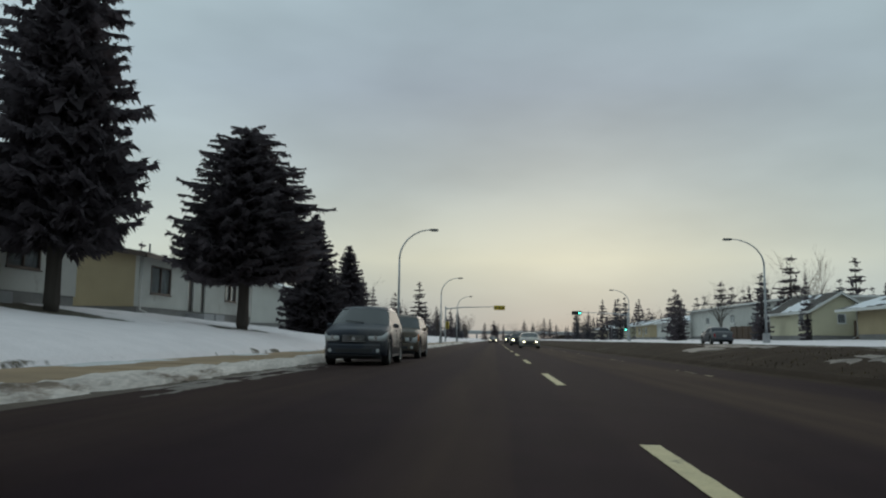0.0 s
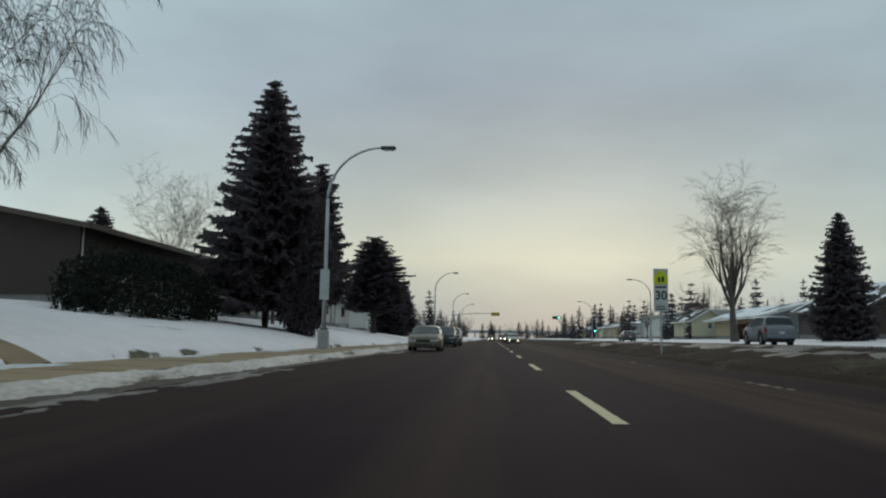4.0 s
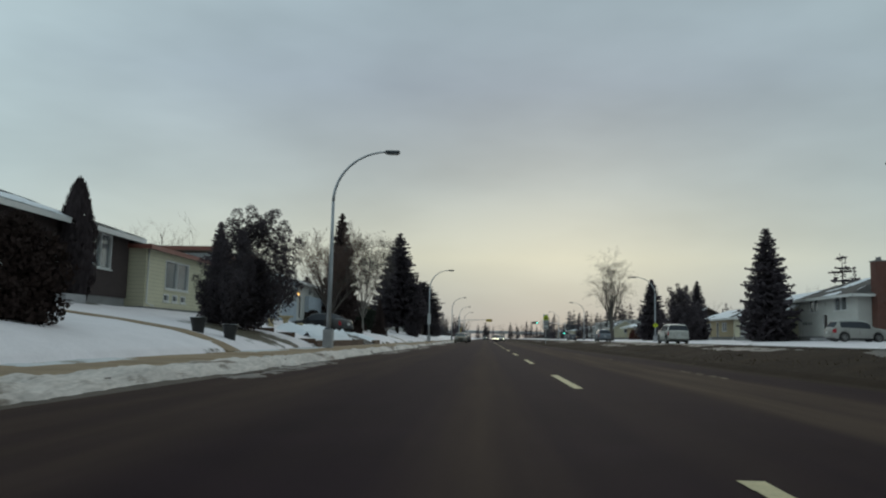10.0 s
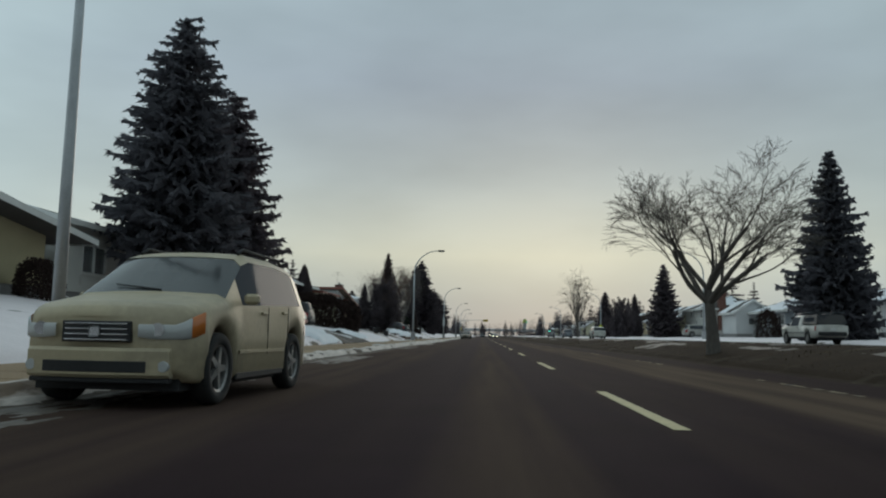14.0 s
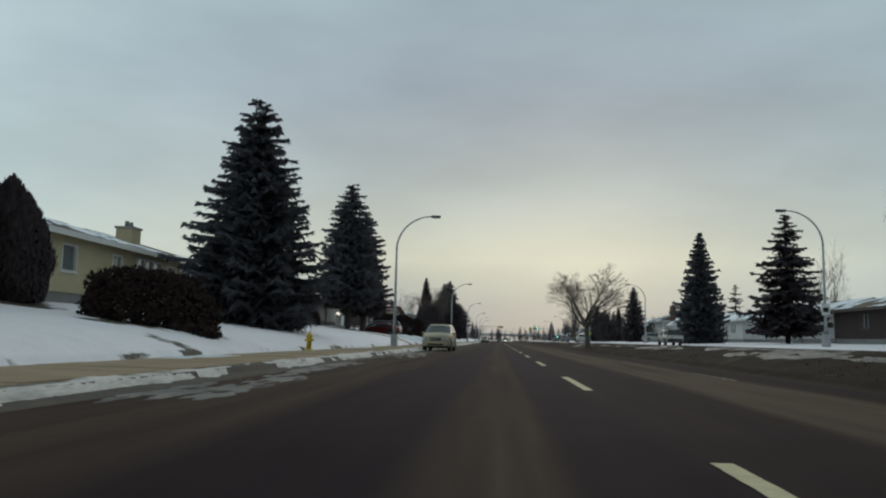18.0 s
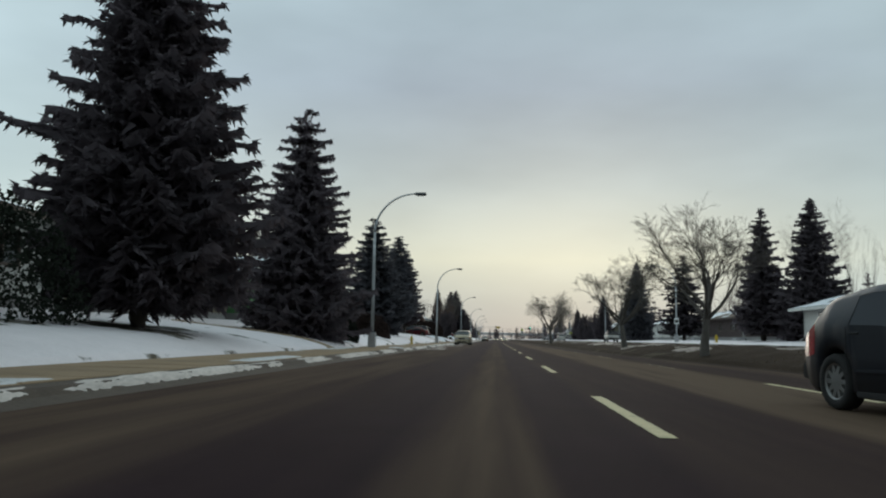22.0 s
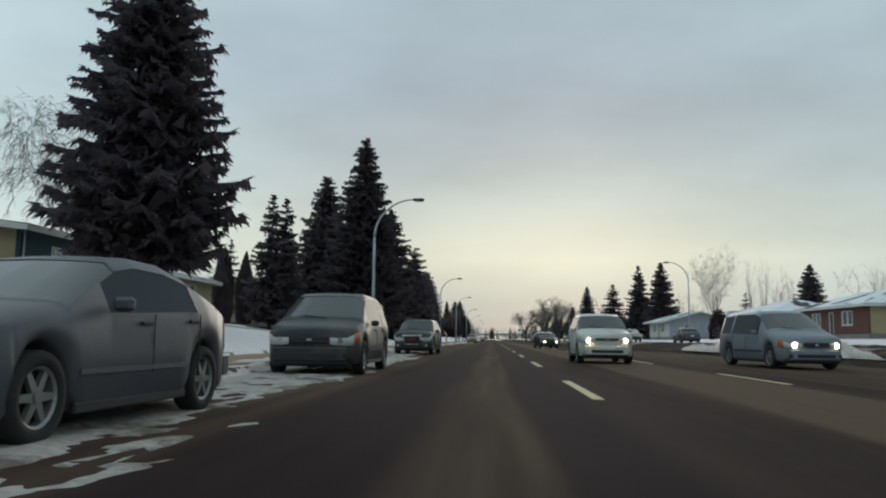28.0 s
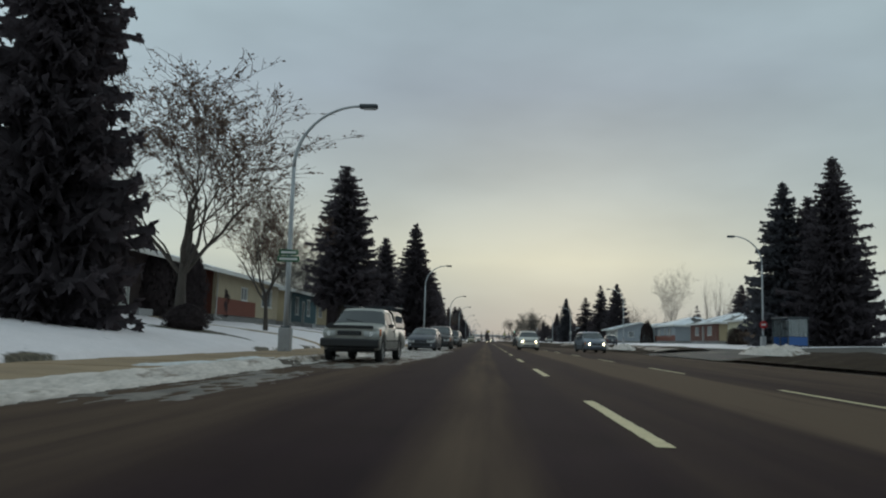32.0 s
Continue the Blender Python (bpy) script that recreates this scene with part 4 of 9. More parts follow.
def tree_kinds():
    for k, (ratio, open_, tops, whorls, arms, clear) in enumerate(((0.27, 0.0, 1, 36, 10, 0.05), (0.30, 0.05, 2, 34, 10, 0.05), (0.24, 0.02, 1, 36, 9, 0.08), (0.33, 0.02, 1, 36, 11, 0.03), (0.20, 0.14, 1, 26, 7, 0.12), (0.29, 0.0, 2, 36, 11, 0.02), (0.22, 0.05, 1, 30, 9, 0.21), (0.27, 0.02, 1, 36, 10, 0.15))):
        SPRUCES.append((trunk_mesh("spruce_trunk", 0.024 if k == 6 else 0.016), spruce_mesh(11 + k, whorls, arms, ratio * 1.12, open_, tops, clear, power=0.52 if k == 6 else 0.72, dens=1.9 if k in (1, 3, 6, 7) else 1.0)))
        SPRUCES[-1][0].materials.append(M["bark"])
    for k, (wide, lift, lean) in enumerate(((0.5, 0.08, 0.0), (0.42, 0.13, 0.0), (0.56, 0.22, 0.12))):
        me, clumps = pine_mesh(31 + k, wide, lift, lean, 36, 0.9, 260, 0.6) if k == 2 else pine_mesh(31 + k, wide, lift, lean)
        bm = bmesh.new()
        add_tube(bm, [(0, 0, -0.03), (0, 0, 0.2), (0.02, 0, 0.5), (0, 0, 0.9)], [0.035, 0.026, 0.02, 0.004], 8)
        for c, s in clumps[:26]:
            add_tube(bm, [(0, 0, max(0.1, c.z - 0.22)), tuple(c * 0.6 + Vector((0, 0, (c.z - 0.1) * 0.4))), tuple(c)], [0.012, 0.008, 0.003], 4, False)
        tk = bpy.data.meshes.new("pine_trunk")
        bm.to_mesh(tk)
        bm.free()
        tk.materials.append(M["bark"])
        PINES.append((tk, me))
    SPRUCES.append((trunk_mesh("spruce_trunk", 0.034), spruce_mesh(27, 34, 11, 0.40, 0.0, 2, 0.29, 0.36, 0.42, dens=1.9)))
    SPRUCES[-1][0].materials.append(M["bark"])
    SPRUCES.append((trunk_mesh("spruce_trunk", 0.022), spruce_mesh(29, 34, 10, 0.30, 0.02, 2, 0.11, 0.6, 0.70, dens=1.9)))
    SPRUCES[-1][0].materials.append(M["bark"])
    for k, (ratio, tops, power) in enumerate(((0.27, 1, 0.8), (0.22, 1, 0.8), (0.31, 2, 0.75), (0.24, 1, 0.6))):
        LIGHT.append((trunk_mesh("spruce_trunk"), spruce_mesh(71 + k, 14, 6, ratio, 0.03, tops, 0.05, power=power, fine=False)))
        LIGHT[-1][0].materials.append(M["bark"])
    COLUMNS.extend([column_mesh(5), column_mesh(6, 0.5), column_mesh(7, 1.3)])


def conifer(kind, x, y, top, mat, label, width=1.0, z=None, turn=None, name="spruce_tree"):
    z = land(x, y) if z is None else z
    h = top - z
    if width > 1.5:
        # a crown radius in metres
        if kind[1].name not in SPANS:
            rs = sorted(math.hypot(v.co.x, v.co.y) for v in kind[1].vertices)
            SPANS[kind[1].name] = rs[int(len(rs) * 0.985)]
        width = width / (SPANS[kind[1].name] * h)
    rnd = random.Random(int(x * 100 + y * 10))
    ob = thing(name, (x, y, z), label, "spruce tree" if name == "spruce_tree" else "pine tree", "", rnd.uniform(0, 360) if turn is None else turn, (h * width, h * width, h))
    trunk, crown = kind
    hold("trunk", trunk, None, ob)
    c = hold("crown", crown, None, ob)
    if not crown.materials:
        crown.materials.append(M["needles"])
    c.material_slots[0].link = "OBJECT"
    c.material_slots[0].material = M[mat]
    if -345 < y < 60 and abs(x) < 40:
        BARE.append((x, y, min(3.2, h * width * 0.17)))
    return ob


def leafless(meshes, x, y, size, wood, twig, label, turn=0, leaf="dry_leaf", name="bare_tree", z=None):
    if isinstance(size, tuple):
        zs = sorted(v.co.z for v in meshes[1].vertices)
        rs = sorted(math.hypot(v.co.x, v.co.y) for v in meshes[1].vertices)
        size = (size[1] / rs[int(len(rs) * 0.97)],) * 2 + (size[0] / zs[int(len(zs) * 0.985)],)
    ob = thing(name, (x, y, land(x, y) if z is None else z), label, "tree", "", turn, size)
    limbs, twigs, leaves = meshes
    for nm, me, mt in (("trunk", limbs, wood), ("crown", twigs, twig), ("foliage", leaves, leaf)):
        if me:
            hold(nm, me, mt, ob)
    return ob


def column(kind, x, y, h, w, mat, label, name="cedar", z=None):
    ob = thing(name, (x, y, (land(x, y) if z is None else z) - 0.05), label, "shrub", "", random.Random(int(y * 7)).uniform(0, 360), (w, w, h))
    tk = bpy.data.meshes.new("stem")
    bm = tube([(0, 0, 0), (0, 0, 0.5)], [0.06, 0.03], 6)
    bm.to_mesh(tk)
    bm.free()
    hold("stem", tk, "bark", ob)
    me = COLUMNS[kind]
    if not me.materials:
        me.materials.append(M["cedar"])
    c = hold("foliage", me, None, ob)
    c.material_slots[0].link = "OBJECT"
    c.material_slots[0].material = M[mat]
    BARE.append((x, y, w * 0.8))
    return ob


def build_trees():
    tree_kinds()
    S, P = SPRUCES, PINES
    dark = "tall dark green spruce with drooping limbs on a snowy lawn"
    blue = "tall blue-green spruce with drooping limbs on a snowy lawn"
    far = "dark spruce among the distant houses"
    # kerb-side lawns, from the far end of the street towards the near one
    conifer(S[2], -11.4, 53.8, 8.1, "needles", "small dark spruce beside the lawn", 1.1)
    conifer(S[0], -12.6, 47.0, 9.6, "needles", dark)
    conifer(S[8], -11.7, 28.6, 10.9, "pine", "broad rounded dark spruce on a thick trunk over a snowy lawn", 3.5)
    conifer(S[6], -15.2, 18.4, 16.2, "needles", dark, 3.0)
    conifer(S[7], -12.1, -8.2, 15.0, "needles", blue, 3.5)
    conifer(P[1], -10.0, -8.6, 8.6, "pine", "ragged dark pine behind the street lamp", 0.56, name="pine_tree")
    conifer(S[2], -15.7, -32.6, 13.9, "larch", "narrow rusty-dark spruce by the blue house", 1.95)
    conifer(S[2], -10.9, -35.8, 4.5, "larch", "small dark rusty conifer on the lawn", 0.7)
    conifer(LIGHT[0], -40.2, 3.0, 15.9, "needles", "dark spruce behind the blue house", 1.0)
    conifer(LIGHT[1], -38.4, 3.5, 13.6, "needles", "dark spruce behind the blue house", 1.0)
    conifer(P[2], -10.9, -82.2, 5.95, "pine", "low wide lumpy pine over a bare soil bed", 1.0, turn=0, name="pine_tree")
    BARE.append((-10.1, -83.4, 2.3))
    conifer(S[2], -12.2, -80.8, 5.8, "needles", "small spruce against the brick house", 0.75)
    conifer(S[6], -15.05, -115.0, 14.7, "needles", "gaunt dark spruce with a bare lower trunk", 0.9)
    conifer(S[6], -15.4, -121.8, 16.5, "blue_needles", blue, 3.4, turn=140)
    conifer(S[1], -13.1, -160.8, 13.5, "blue_needles", "double-topped blue-green spruce with full skirts", 3.9)
    conifer(S[1], -10.6, -201.6, 13.3, "needles", dark, 3.4)
    conifer(S[9], -11.9, -218.0, 16.1, "dark_needles", dark, 3.8)
    conifer(S[3], -10.0, -234.4, 7.6, "dark_needles", "young bluish spruce with full skirts by the walk", 1.05)
    conifer(S[0], -12.4, -231.4, 8.7, "dark_needles", "young bluish spruce beside its twin", 0.95)
    conifer(S[2], -14.9, -240.3, 15.2, "needles", dark, 1.0)
    conifer(S[7], -9.45, -252.2, 15.6, "dark_needles", dark, 3.2)
    conifer(S[4], -15.1, -256.5, 10.6, "needles", "thin tall spruce between the houses", 0.9)
    conifer(S[4], -14.3, -256.0, 10.4, "needles", "thin tall spruce between the houses", 0.85)
    conifer(S[6], -13.7, -279.5, 17.0, "needles", dark, 3.4)
    conifer(S[5], -12.4, -331.5, 15.5, "dark_needles", dark, 2.6)
    conifer(S[2], -27.5, 3.0, 9.6, "needles", "dark spruce behind the brown bungalow", 2.4)
    # beyond the service road
    conifer(S[2], 25.9, 9.0, 10.5, "needles", "dark spruce beyond the service road", 1.0)
    conifer(P[0], 26.2, -8.0, 8.3, "pine", "wide ragged dark pine beyond the service road", 0.84, name="pine_tree")
    conifer(S[2], 29.9, -2.4, 9.5, "needles", "slim dark spruce behind a wide pine", 0.8)
    conifer(S[4], 29.0, -0.4, 8.8, "needles", "slim dark spruce behind a wide pine", 0.9)
    conifer(S[2], 28.0, -35.7, 12.4, "needles", "open-branched spruce on a snowy front lawn", 0.95)
    conifer(S[0], 25.0, -101.7, 14.8, "blue_needles", "dense conical spruce beyond the service road", 0.8)
    conifer(S[4], 28.8, -120.4, 14.2, "needles", "gaunt open spruce beyond the service road", 1.35)
    conifer(S[4], 27.4, -160.8, 14.9, "needles", "slender spruce beside a larger one", 0.95)
    conifer(S[4], 28.3, -157.6, 13.9, "needles", "slender spruce beside a larger one", 0.95)
    conifer(S[0], 30.5, -165.6, 15.0, "needles", "full dark spruce beyond the service road", 0.85)
    conifer(S[0], 28.9, -274.7, 17.2, "blue_needles", "tall dark spruce by the bus shelter", 0.8)
    conifer(S[2], 30.9, -275.6, 15.6, "needles", "tall dark spruce by the bus shelter", 0.9)
    conifer(S[3], 31.0, -281.0, 18.3, "needles", "tall dark spruce by the bus shelter", 0.7)
    # trees between and behind the houses
    rnd = random.Random(77)
    for i in range(70):
        side = rnd.choice((-1, 1, 1))
        y = rnd.uniform(-270, 60) if i < 34 else rnd.uniform(60, 330)
        x = side * rnd.uniform(44, 90) if y < 60 else side * rnd.uniform(24, 70)
        if side < 0 and y < 60:
            x = -rnd.uniform(30, 60)
        conifer(rnd.choice(LIGHT), x, y, land(x, y) + rnd.uniform(6, 12.5), "needles", far, rnd.uniform(0.8, 1.1))
    for i in range(110):
        y = 62 + 300 * rnd.random() ** 1.2
        side = -1 if i % 5 < 2 else 1
        x = -rnd.uniform(13, 40) if side < 0 else rnd.uniform(25, 62)
        if 118 < y < 160:
            continue
        conifer(rnd.choice(LIGHT), x, y, land(x, y) + rnd.uniform(4.5, 8 if y < 140 else 13) * (1.2 if rnd.random() < 0.15 else 1), rnd.choice(("needles", "needles", "blue_needles")), far, rnd.uniform(0.6, 0.95))
    for i in range(46):
        x = rnd.uniform(-95, 150)
        conifer(rnd.choice(LIGHT), x, rnd.uniform(430, 560), rnd.uniform(9, 16), "needles", far, rnd.uniform(0.8, 1.2), z=0.5)
    # leafless trees
    elm = bare_tree(3, 6.0, 7, 0.88, 0.14, 0.33, 0.20, 0.42, wig=0.20, fork_most=4, thin=0.0048)
    elm_b = bare_tree(8, 6.0, 7, 0.85, 0.14, 0.33, 0.19, 0.42, wig=0.20, fork_most=4, thin=0.0048)
    birch = bare_tree(4, 12.0, 6, 0.42, 0.15, 0.2, 0.2, 0.8)
    vase = bare_tree(14, 12.0, 6, 0.34, 0.35, 0.27, 0.30, 1.3, wig=0.15)
    weeping = bare_tree(5, 12.0, 7, 0.55, 0.8, 0.16, 0.20, 0.8, fork_most=4, thin=0.010)
    ash = bare_tree(6, 9.0, 5, 0.55, 0.0, 0.26, 0.15, 0.6, leaves=0.8)
    red = bare_tree(7, 9.0, 9, 0.66, 0.0, 0.20, 0.30, 0.55, leaves=0.12, wig=0.2, fork_most=4, thin=0.0075)
    scrub = [bare_tree(50 + k, 9.0, 6, sp, 0.1, 0.22, 0.17, 0.6, wig=0.22, depth=4, fork_most=2) for k, sp in enumerate((0.45, 0.7, 0.9))]
    e = "leafless spreading elm on the brown boulevard"
    leafless(elm, 7.8, -131.5, (6.7, 3.8), "grey_bark", "grey_bark", e)
    leafless(elm_b, 8.2, -192.6, (5.3, 2.85), "grey_bark", "grey_bark", e, 40)
    leafless(elm, 8.2, -211.7, (5.5, 2.9), "grey_bark", "grey_bark", e, 130)
    leafless(vase, 21.5, 20.1, (14.2, 4.2), "grey_bark", "grey_bark", "tall leafless vase-shaped tree beyond the service road")
    leafless(weeping, -13.1, -32.4, (10.0, 3.7), "pale_bark", "grey_bark", "weeping birch with pale trunk, leafless", 180)
    leafless(red, -12.6, -52.4, (7.9, 3.3), "bark", "red_twig", "bushy leafless tree with reddish twigs", 200)
    leafless(ash, -13.2, -319.6, (11.0, 6.2), "bark", "red_twig", "ash tree with a few brown leaves", 60)
    leafless(ash, -12.4, -309.0, (8.0, 3.4), "bark", "red_twig", "small ash tree with brown leaves", 200)
    leafless(birch, 61.0, -90.0, (23.5, 6.8), "pale_bark", "pale_bark", "large pale round-headed leafless tree behind the houses", 80)
    leafless(scrub[1], 81.0, -85.0, (18.5, 6.5), "bark", "red_twig", "bushy leafless tree behind the houses", 30)
    leafless(scrub[1], 88.0, -92.0, (17.0, 6.0), "bark", "red_twig", "bushy leafless tree behind the houses", 170)
    leafless(scrub[0], 80.5, -60.0, (24.0, 2.3), "grey_bark", "grey_bark", "tall narrow leafless poplar behind the houses", 10)
    leafless(scrub[0], 83.9, -62.0, (24.0, 2.3), "grey_bark", "grey_bark", "tall narrow leafless poplar behind the houses", 100)
    conifer(S[0], 69.6, -133.3, 18.0, "needles", "dark spruce behind the houses", 1.0)
    leafless(birch, -24.0, 8.0, 0.8, "grey_bark", "grey_bark", "leafless tree behind the bungalow", 10)
    leafless(ash, -15.0, 3.5, 0.9, "grey_bark", "red_twig", "leafless tree beside the bungalow", 100)
    leafless(weeping, -23.0, -253.0, 0.8, "pale_bark", "grey_bark", "weeping birch behind the garage, leafless", 70)
    leafless(weeping, -22.0, -268.0, 0.9, "grey_bark", "grey_bark", "leafless birch behind the houses", 10)
    for i in range(30):
        y = rnd.uniform(75, 340)
        x = -rnd.uniform(10, 34) if i % 2 else rnd.uniform(24, 60)
        if not 118 < y < 160:
            leafless(rnd.choice(scrub), x, y, rnd.uniform(0.7, 1.2), "grey_bark", rnd.choice(("grey_bark", "red_twig")), "leafless tree along the distant street", rnd.uniform(0, 360))
    for i in range(14):
        leafless(rnd.choice(scrub), rnd.uniform(-24, 45), rnd.uniform(420, 520), rnd.uniform(0.8, 1.3), "grey_bark", "red_twig", "leafless tree at the end of the street", rnd.uniform(0, 360), z=0.4)
    for i in range(26):
        x = rnd.choice((-1, 1, 1)) * rnd.uniform(40, 85)
        y = rnd.uniform(-250, 40) if i < 14 else rnd.uniform(60, 300)
        leafless(rnd.choice(scrub), x, y, rnd.uniform(0.9, 1.5), "grey_bark", "grey_bark", "leafless tree behind the houses", rnd.uniform(0, 360))
    ced = "dark upright cedar clipped to a column by the house"
    for x, y, top, w, k in ((-18.0, -82.6, 7.5, 1.9, 1), (-20.5, -88.8, 6.4, 1.7, 1), (-18.4, -173.4, 6.6, 2.5, 1), (-19.2, -175.0, 6.7, 2.5, 1), (-18.0, -176.4, 6.2, 2.2, 1), (-16.6, -175.2, 5.6, 2.2, 0),
                            (-21.4, -247.8, 7.9, 1.9, 1), (-20.7, -244.5, 7.9, 1.8, 0), (-17.1, -308.4, 5.9, 2.0, 0), (-18.5, -310.6, 5.4, 2.9, 1), (-19.0, -298.2, 5.3, 1.7, 2), (-11.4, -323.3, 1.9, 1.9, 1)):
        column(k, x, y, top - land(x, y), w, "cedar", ced)
# ---- houses ----
def boards(name, color, axis=2, pitch=0.2, **k):
    return lined(material(name, color, 0.75, vary=0.10, scale=0.8, fine=14, **k), axis, pitch, 0.02)


def masonry(name, brick, mortar, scale=4.2):
    m = material(name, brick, 0.9, vary=0.2, scale=2, fine=25)
    nt = m.node_tree
    b = nt.nodes["Principled BSDF"]
    src = b.inputs["Base Color"].links[0].from_socket
    tc = nt.nodes.new("ShaderNodeTexCoord")
    sp = nt.nodes.new("ShaderNodeSeparateXYZ")
    nt.links.new(tc.outputs["Object"], sp.inputs[0])
    ad = nt.nodes.new("ShaderNodeMath")
    nt.links.new(sp.outputs[0], ad.inputs[0])
    nt.links.new(sp.outputs[1], ad.inputs[1])
    cb = nt.nodes.new("ShaderNodeCombineXYZ")
    nt.links.new(ad.outputs[0], cb.inputs[0])
    nt.links.new(sp.outputs[2], cb.inputs[1])
    br = nt.nodes.new("ShaderNodeTexBrick")
    br.inputs["Scale"].default_value, br.inputs["Mortar Size"].default_value = scale, 0.012
    br.inputs["Mortar"].default_value = (*mortar, 1)
    nt.links.new(cb.outputs[0], br.inputs["Vector"])
    nt.links.new(src, br.inputs["Color1"])
    dk = nt.nodes.new("ShaderNodeVectorMath")
    dk.operation = "SCALE"
    dk.inputs["Scale"].default_value = 0.7
    nt.links.new(src, dk.inputs[0])
    nt.links.new(dk.outputs[0], br.inputs["Color2"])
    nt.links.new(br.outputs["Color"], b.inputs["Base Color"])
    bp = nt.nodes.new("ShaderNodeBump")
    bp.inputs["Distance"].default_value = 0.01
    bp.invert = True
    nt.links.new(br.outputs["Fac"], bp.inputs["Height"])
    nt.links.new(bp.outputs[0], b.inputs["Normal"])
    return m


def house_materials():
    st = dict(rough=0.95, vary=0.12, scale=0.9, bump=0.5, fine=45)
    M["stucco_white"] = material("white_stucco", (0.52, 0.52, 0.49), second=(0.36, 0.35, 0.32), cover=-0.02, **st)
    M["stucco_tan"] = material("tan_stucco", (0.40, 0.33, 0.21), **st)
    M["stucco_olive"] = material("olive_stucco", (0.20, 0.175, 0.12), **st)
    M["stucco_beige"] = material("beige_stucco", (0.42, 0.355, 0.25), **st)
    M["stucco_yellow"] = material("yellow_stucco", (0.47, 0.41, 0.26), **st)
    M["siding_blue"] = boards("pale_blue_siding", (0.42, 0.48, 0.54))
    M["siding_white"] = boards("white_siding", (0.60, 0.61, 0.61))
    M["siding_green"] = boards("bright_green_siding", (0.075, 0.21, 0.075))
    M["siding_teal"] = boards("dark_teal_siding", (0.028, 0.075, 0.088), 1, 0.3)
    M["siding_red"] = boards("rust_red_siding", (0.18, 0.055, 0.035), 1, 0.25)
    M["siding_brown"] = boards("dark_brown_siding", (0.065, 0.048, 0.040), 1, 0.3)
    M["siding_grey"] = boards("grey_siding", (0.30, 0.33, 0.36))
    M["siding_cream"] = boards("cream_siding", (0.56, 0.53, 0.38))
    M["brick_red"] = masonry("red_brick", (0.15, 0.058, 0.042), (0.20, 0.17, 0.15))
    M["brick_dark"] = masonry("dark_brick", (0.060, 0.040, 0.038), (0.085, 0.068, 0.062))
    M["stone"] = masonry("field_stone", (0.25, 0.21, 0.18), (0.16, 0.14, 0.12), 2.2)
    M["foundation"] = material("foundation_parging", (0.22, 0.215, 0.21), 0.95, vary=0.2, scale=1.5, bump=0.4, fine=30)
    M["shingle"] = lined(material("dark_shingle", (0.075, 0.068, 0.064), 0.95, vary=0.3, scale=1.2, fine=22, bump=0.4), 0, 0.15, 0.01)
    M["shingle_brown"] = material("brown_shingle", (0.13, 0.095, 0.070), 0.95, vary=0.3, scale=1.2, fine=22, bump=0.5)
    M["trim_white"] = material("white_trim", (0.62, 0.62, 0.60), 0.6, vary=0.08, scale=3, fine=30)
    M["trim_brown"] = material("brown_trim", (0.075, 0.052, 0.042), 0.6, vary=0.15, scale=3, fine=30)
    M["trim_red"] = material("red_trim", (0.20, 0.07, 0.05), 0.6, vary=0.15, scale=3, fine=30)
    M["door_dark"] = material("dark_door", (0.045, 0.036, 0.034), 0.5, vary=0.15, scale=2, fine=20)
    M["door_white"] = material("white_door", (0.50, 0.50, 0.48), 0.5, vary=0.08, scale=2, fine=20)
    M["rail_wood"] = material("rail_wood", (0.34, 0.26, 0.19), 0.85, vary=0.2, scale=3, fine=24)
    M["porch_glow"] = glow("porch_lamp", (1.0, 0.55, 0.14), 1.6)
    M["curtain"] = material("curtain", (0.42, 0.41, 0.38), 0.95, vary=0.2, scale=2, fine=9, stretch=(6, 6, 0.4))
    M["room"] = material("dark_room", (0.05, 0.048, 0.045), 0.95, vary=0.2, scale=2, fine=9)
    g = glass_material("window_glass", (0.55, 0.58, 0.60), 0.03)
    g.node_tree.nodes["Principled BSDF"].inputs["Transmission Weight"].default_value = 0.75
    M["glass"] = g


def wall_mesh(length, height, openings, thick=0.2):
    """A wall in its own plane (u along, z up, facing +v) with holes cut right through."""
    us = sorted({0.0, length, *[o[0] for o in openings], *[o[1] for o in openings]})
    zs = sorted({0.0, height, *[o[2] for o in openings], *[o[3] for o in openings]})
    verts, faces, idx = [], [], {}

    def vert(u, z, v):
        k = (round(u, 4), round(z, 4), v)
        if k not in idx:
            idx[k] = len(verts)
            verts.append((u, v, z))
        return idx[k]

    def solid(i, j):
        if i < 0 or j < 0 or i >= len(us) - 1 or j >= len(zs) - 1:
            return False
        cu, cz = (us[i] + us[i + 1]) / 2, (zs[j] + zs[j + 1]) / 2
        return not any(o[0] < cu < o[1] and o[2] < cz < o[3] for o in openings)
    for i in range(len(us) - 1):
        for j in range(len(zs) - 1):
            if not solid(i, j):
                continue
            a, b, c, d = us[i], us[i + 1], zs[j], zs[j + 1]
            faces.append([vert(a, c, 0.0), vert(a, d, 0.0), vert(b, d, 0.0), vert(b, c, 0.0)])
            faces.append([vert(a, c, -thick), vert(b, c, -thick), vert(b, d, -thick), vert(a, d, -thick)])
            for di, dj, p, q in ((-1, 0, (a, c), (a, d)), (1, 0, (b, d), (b, c)), (0, -1, (b, c), (a, c)), (0, 1, (a, d), (b, d))):
                if not solid(i + di, j + dj):
                    faces.append([vert(*p, 0.0), vert(*p, -thick), vert(*q, -thick), vert(*q, 0.0)])
    return verts, faces


def place(verts, origin, along, out):
    o, a, n = Vector(origin), Vector(along), Vector(out)
    return [tuple(o + a * u + n * v + Vector((0, 0, z))) for u, v, z in verts]


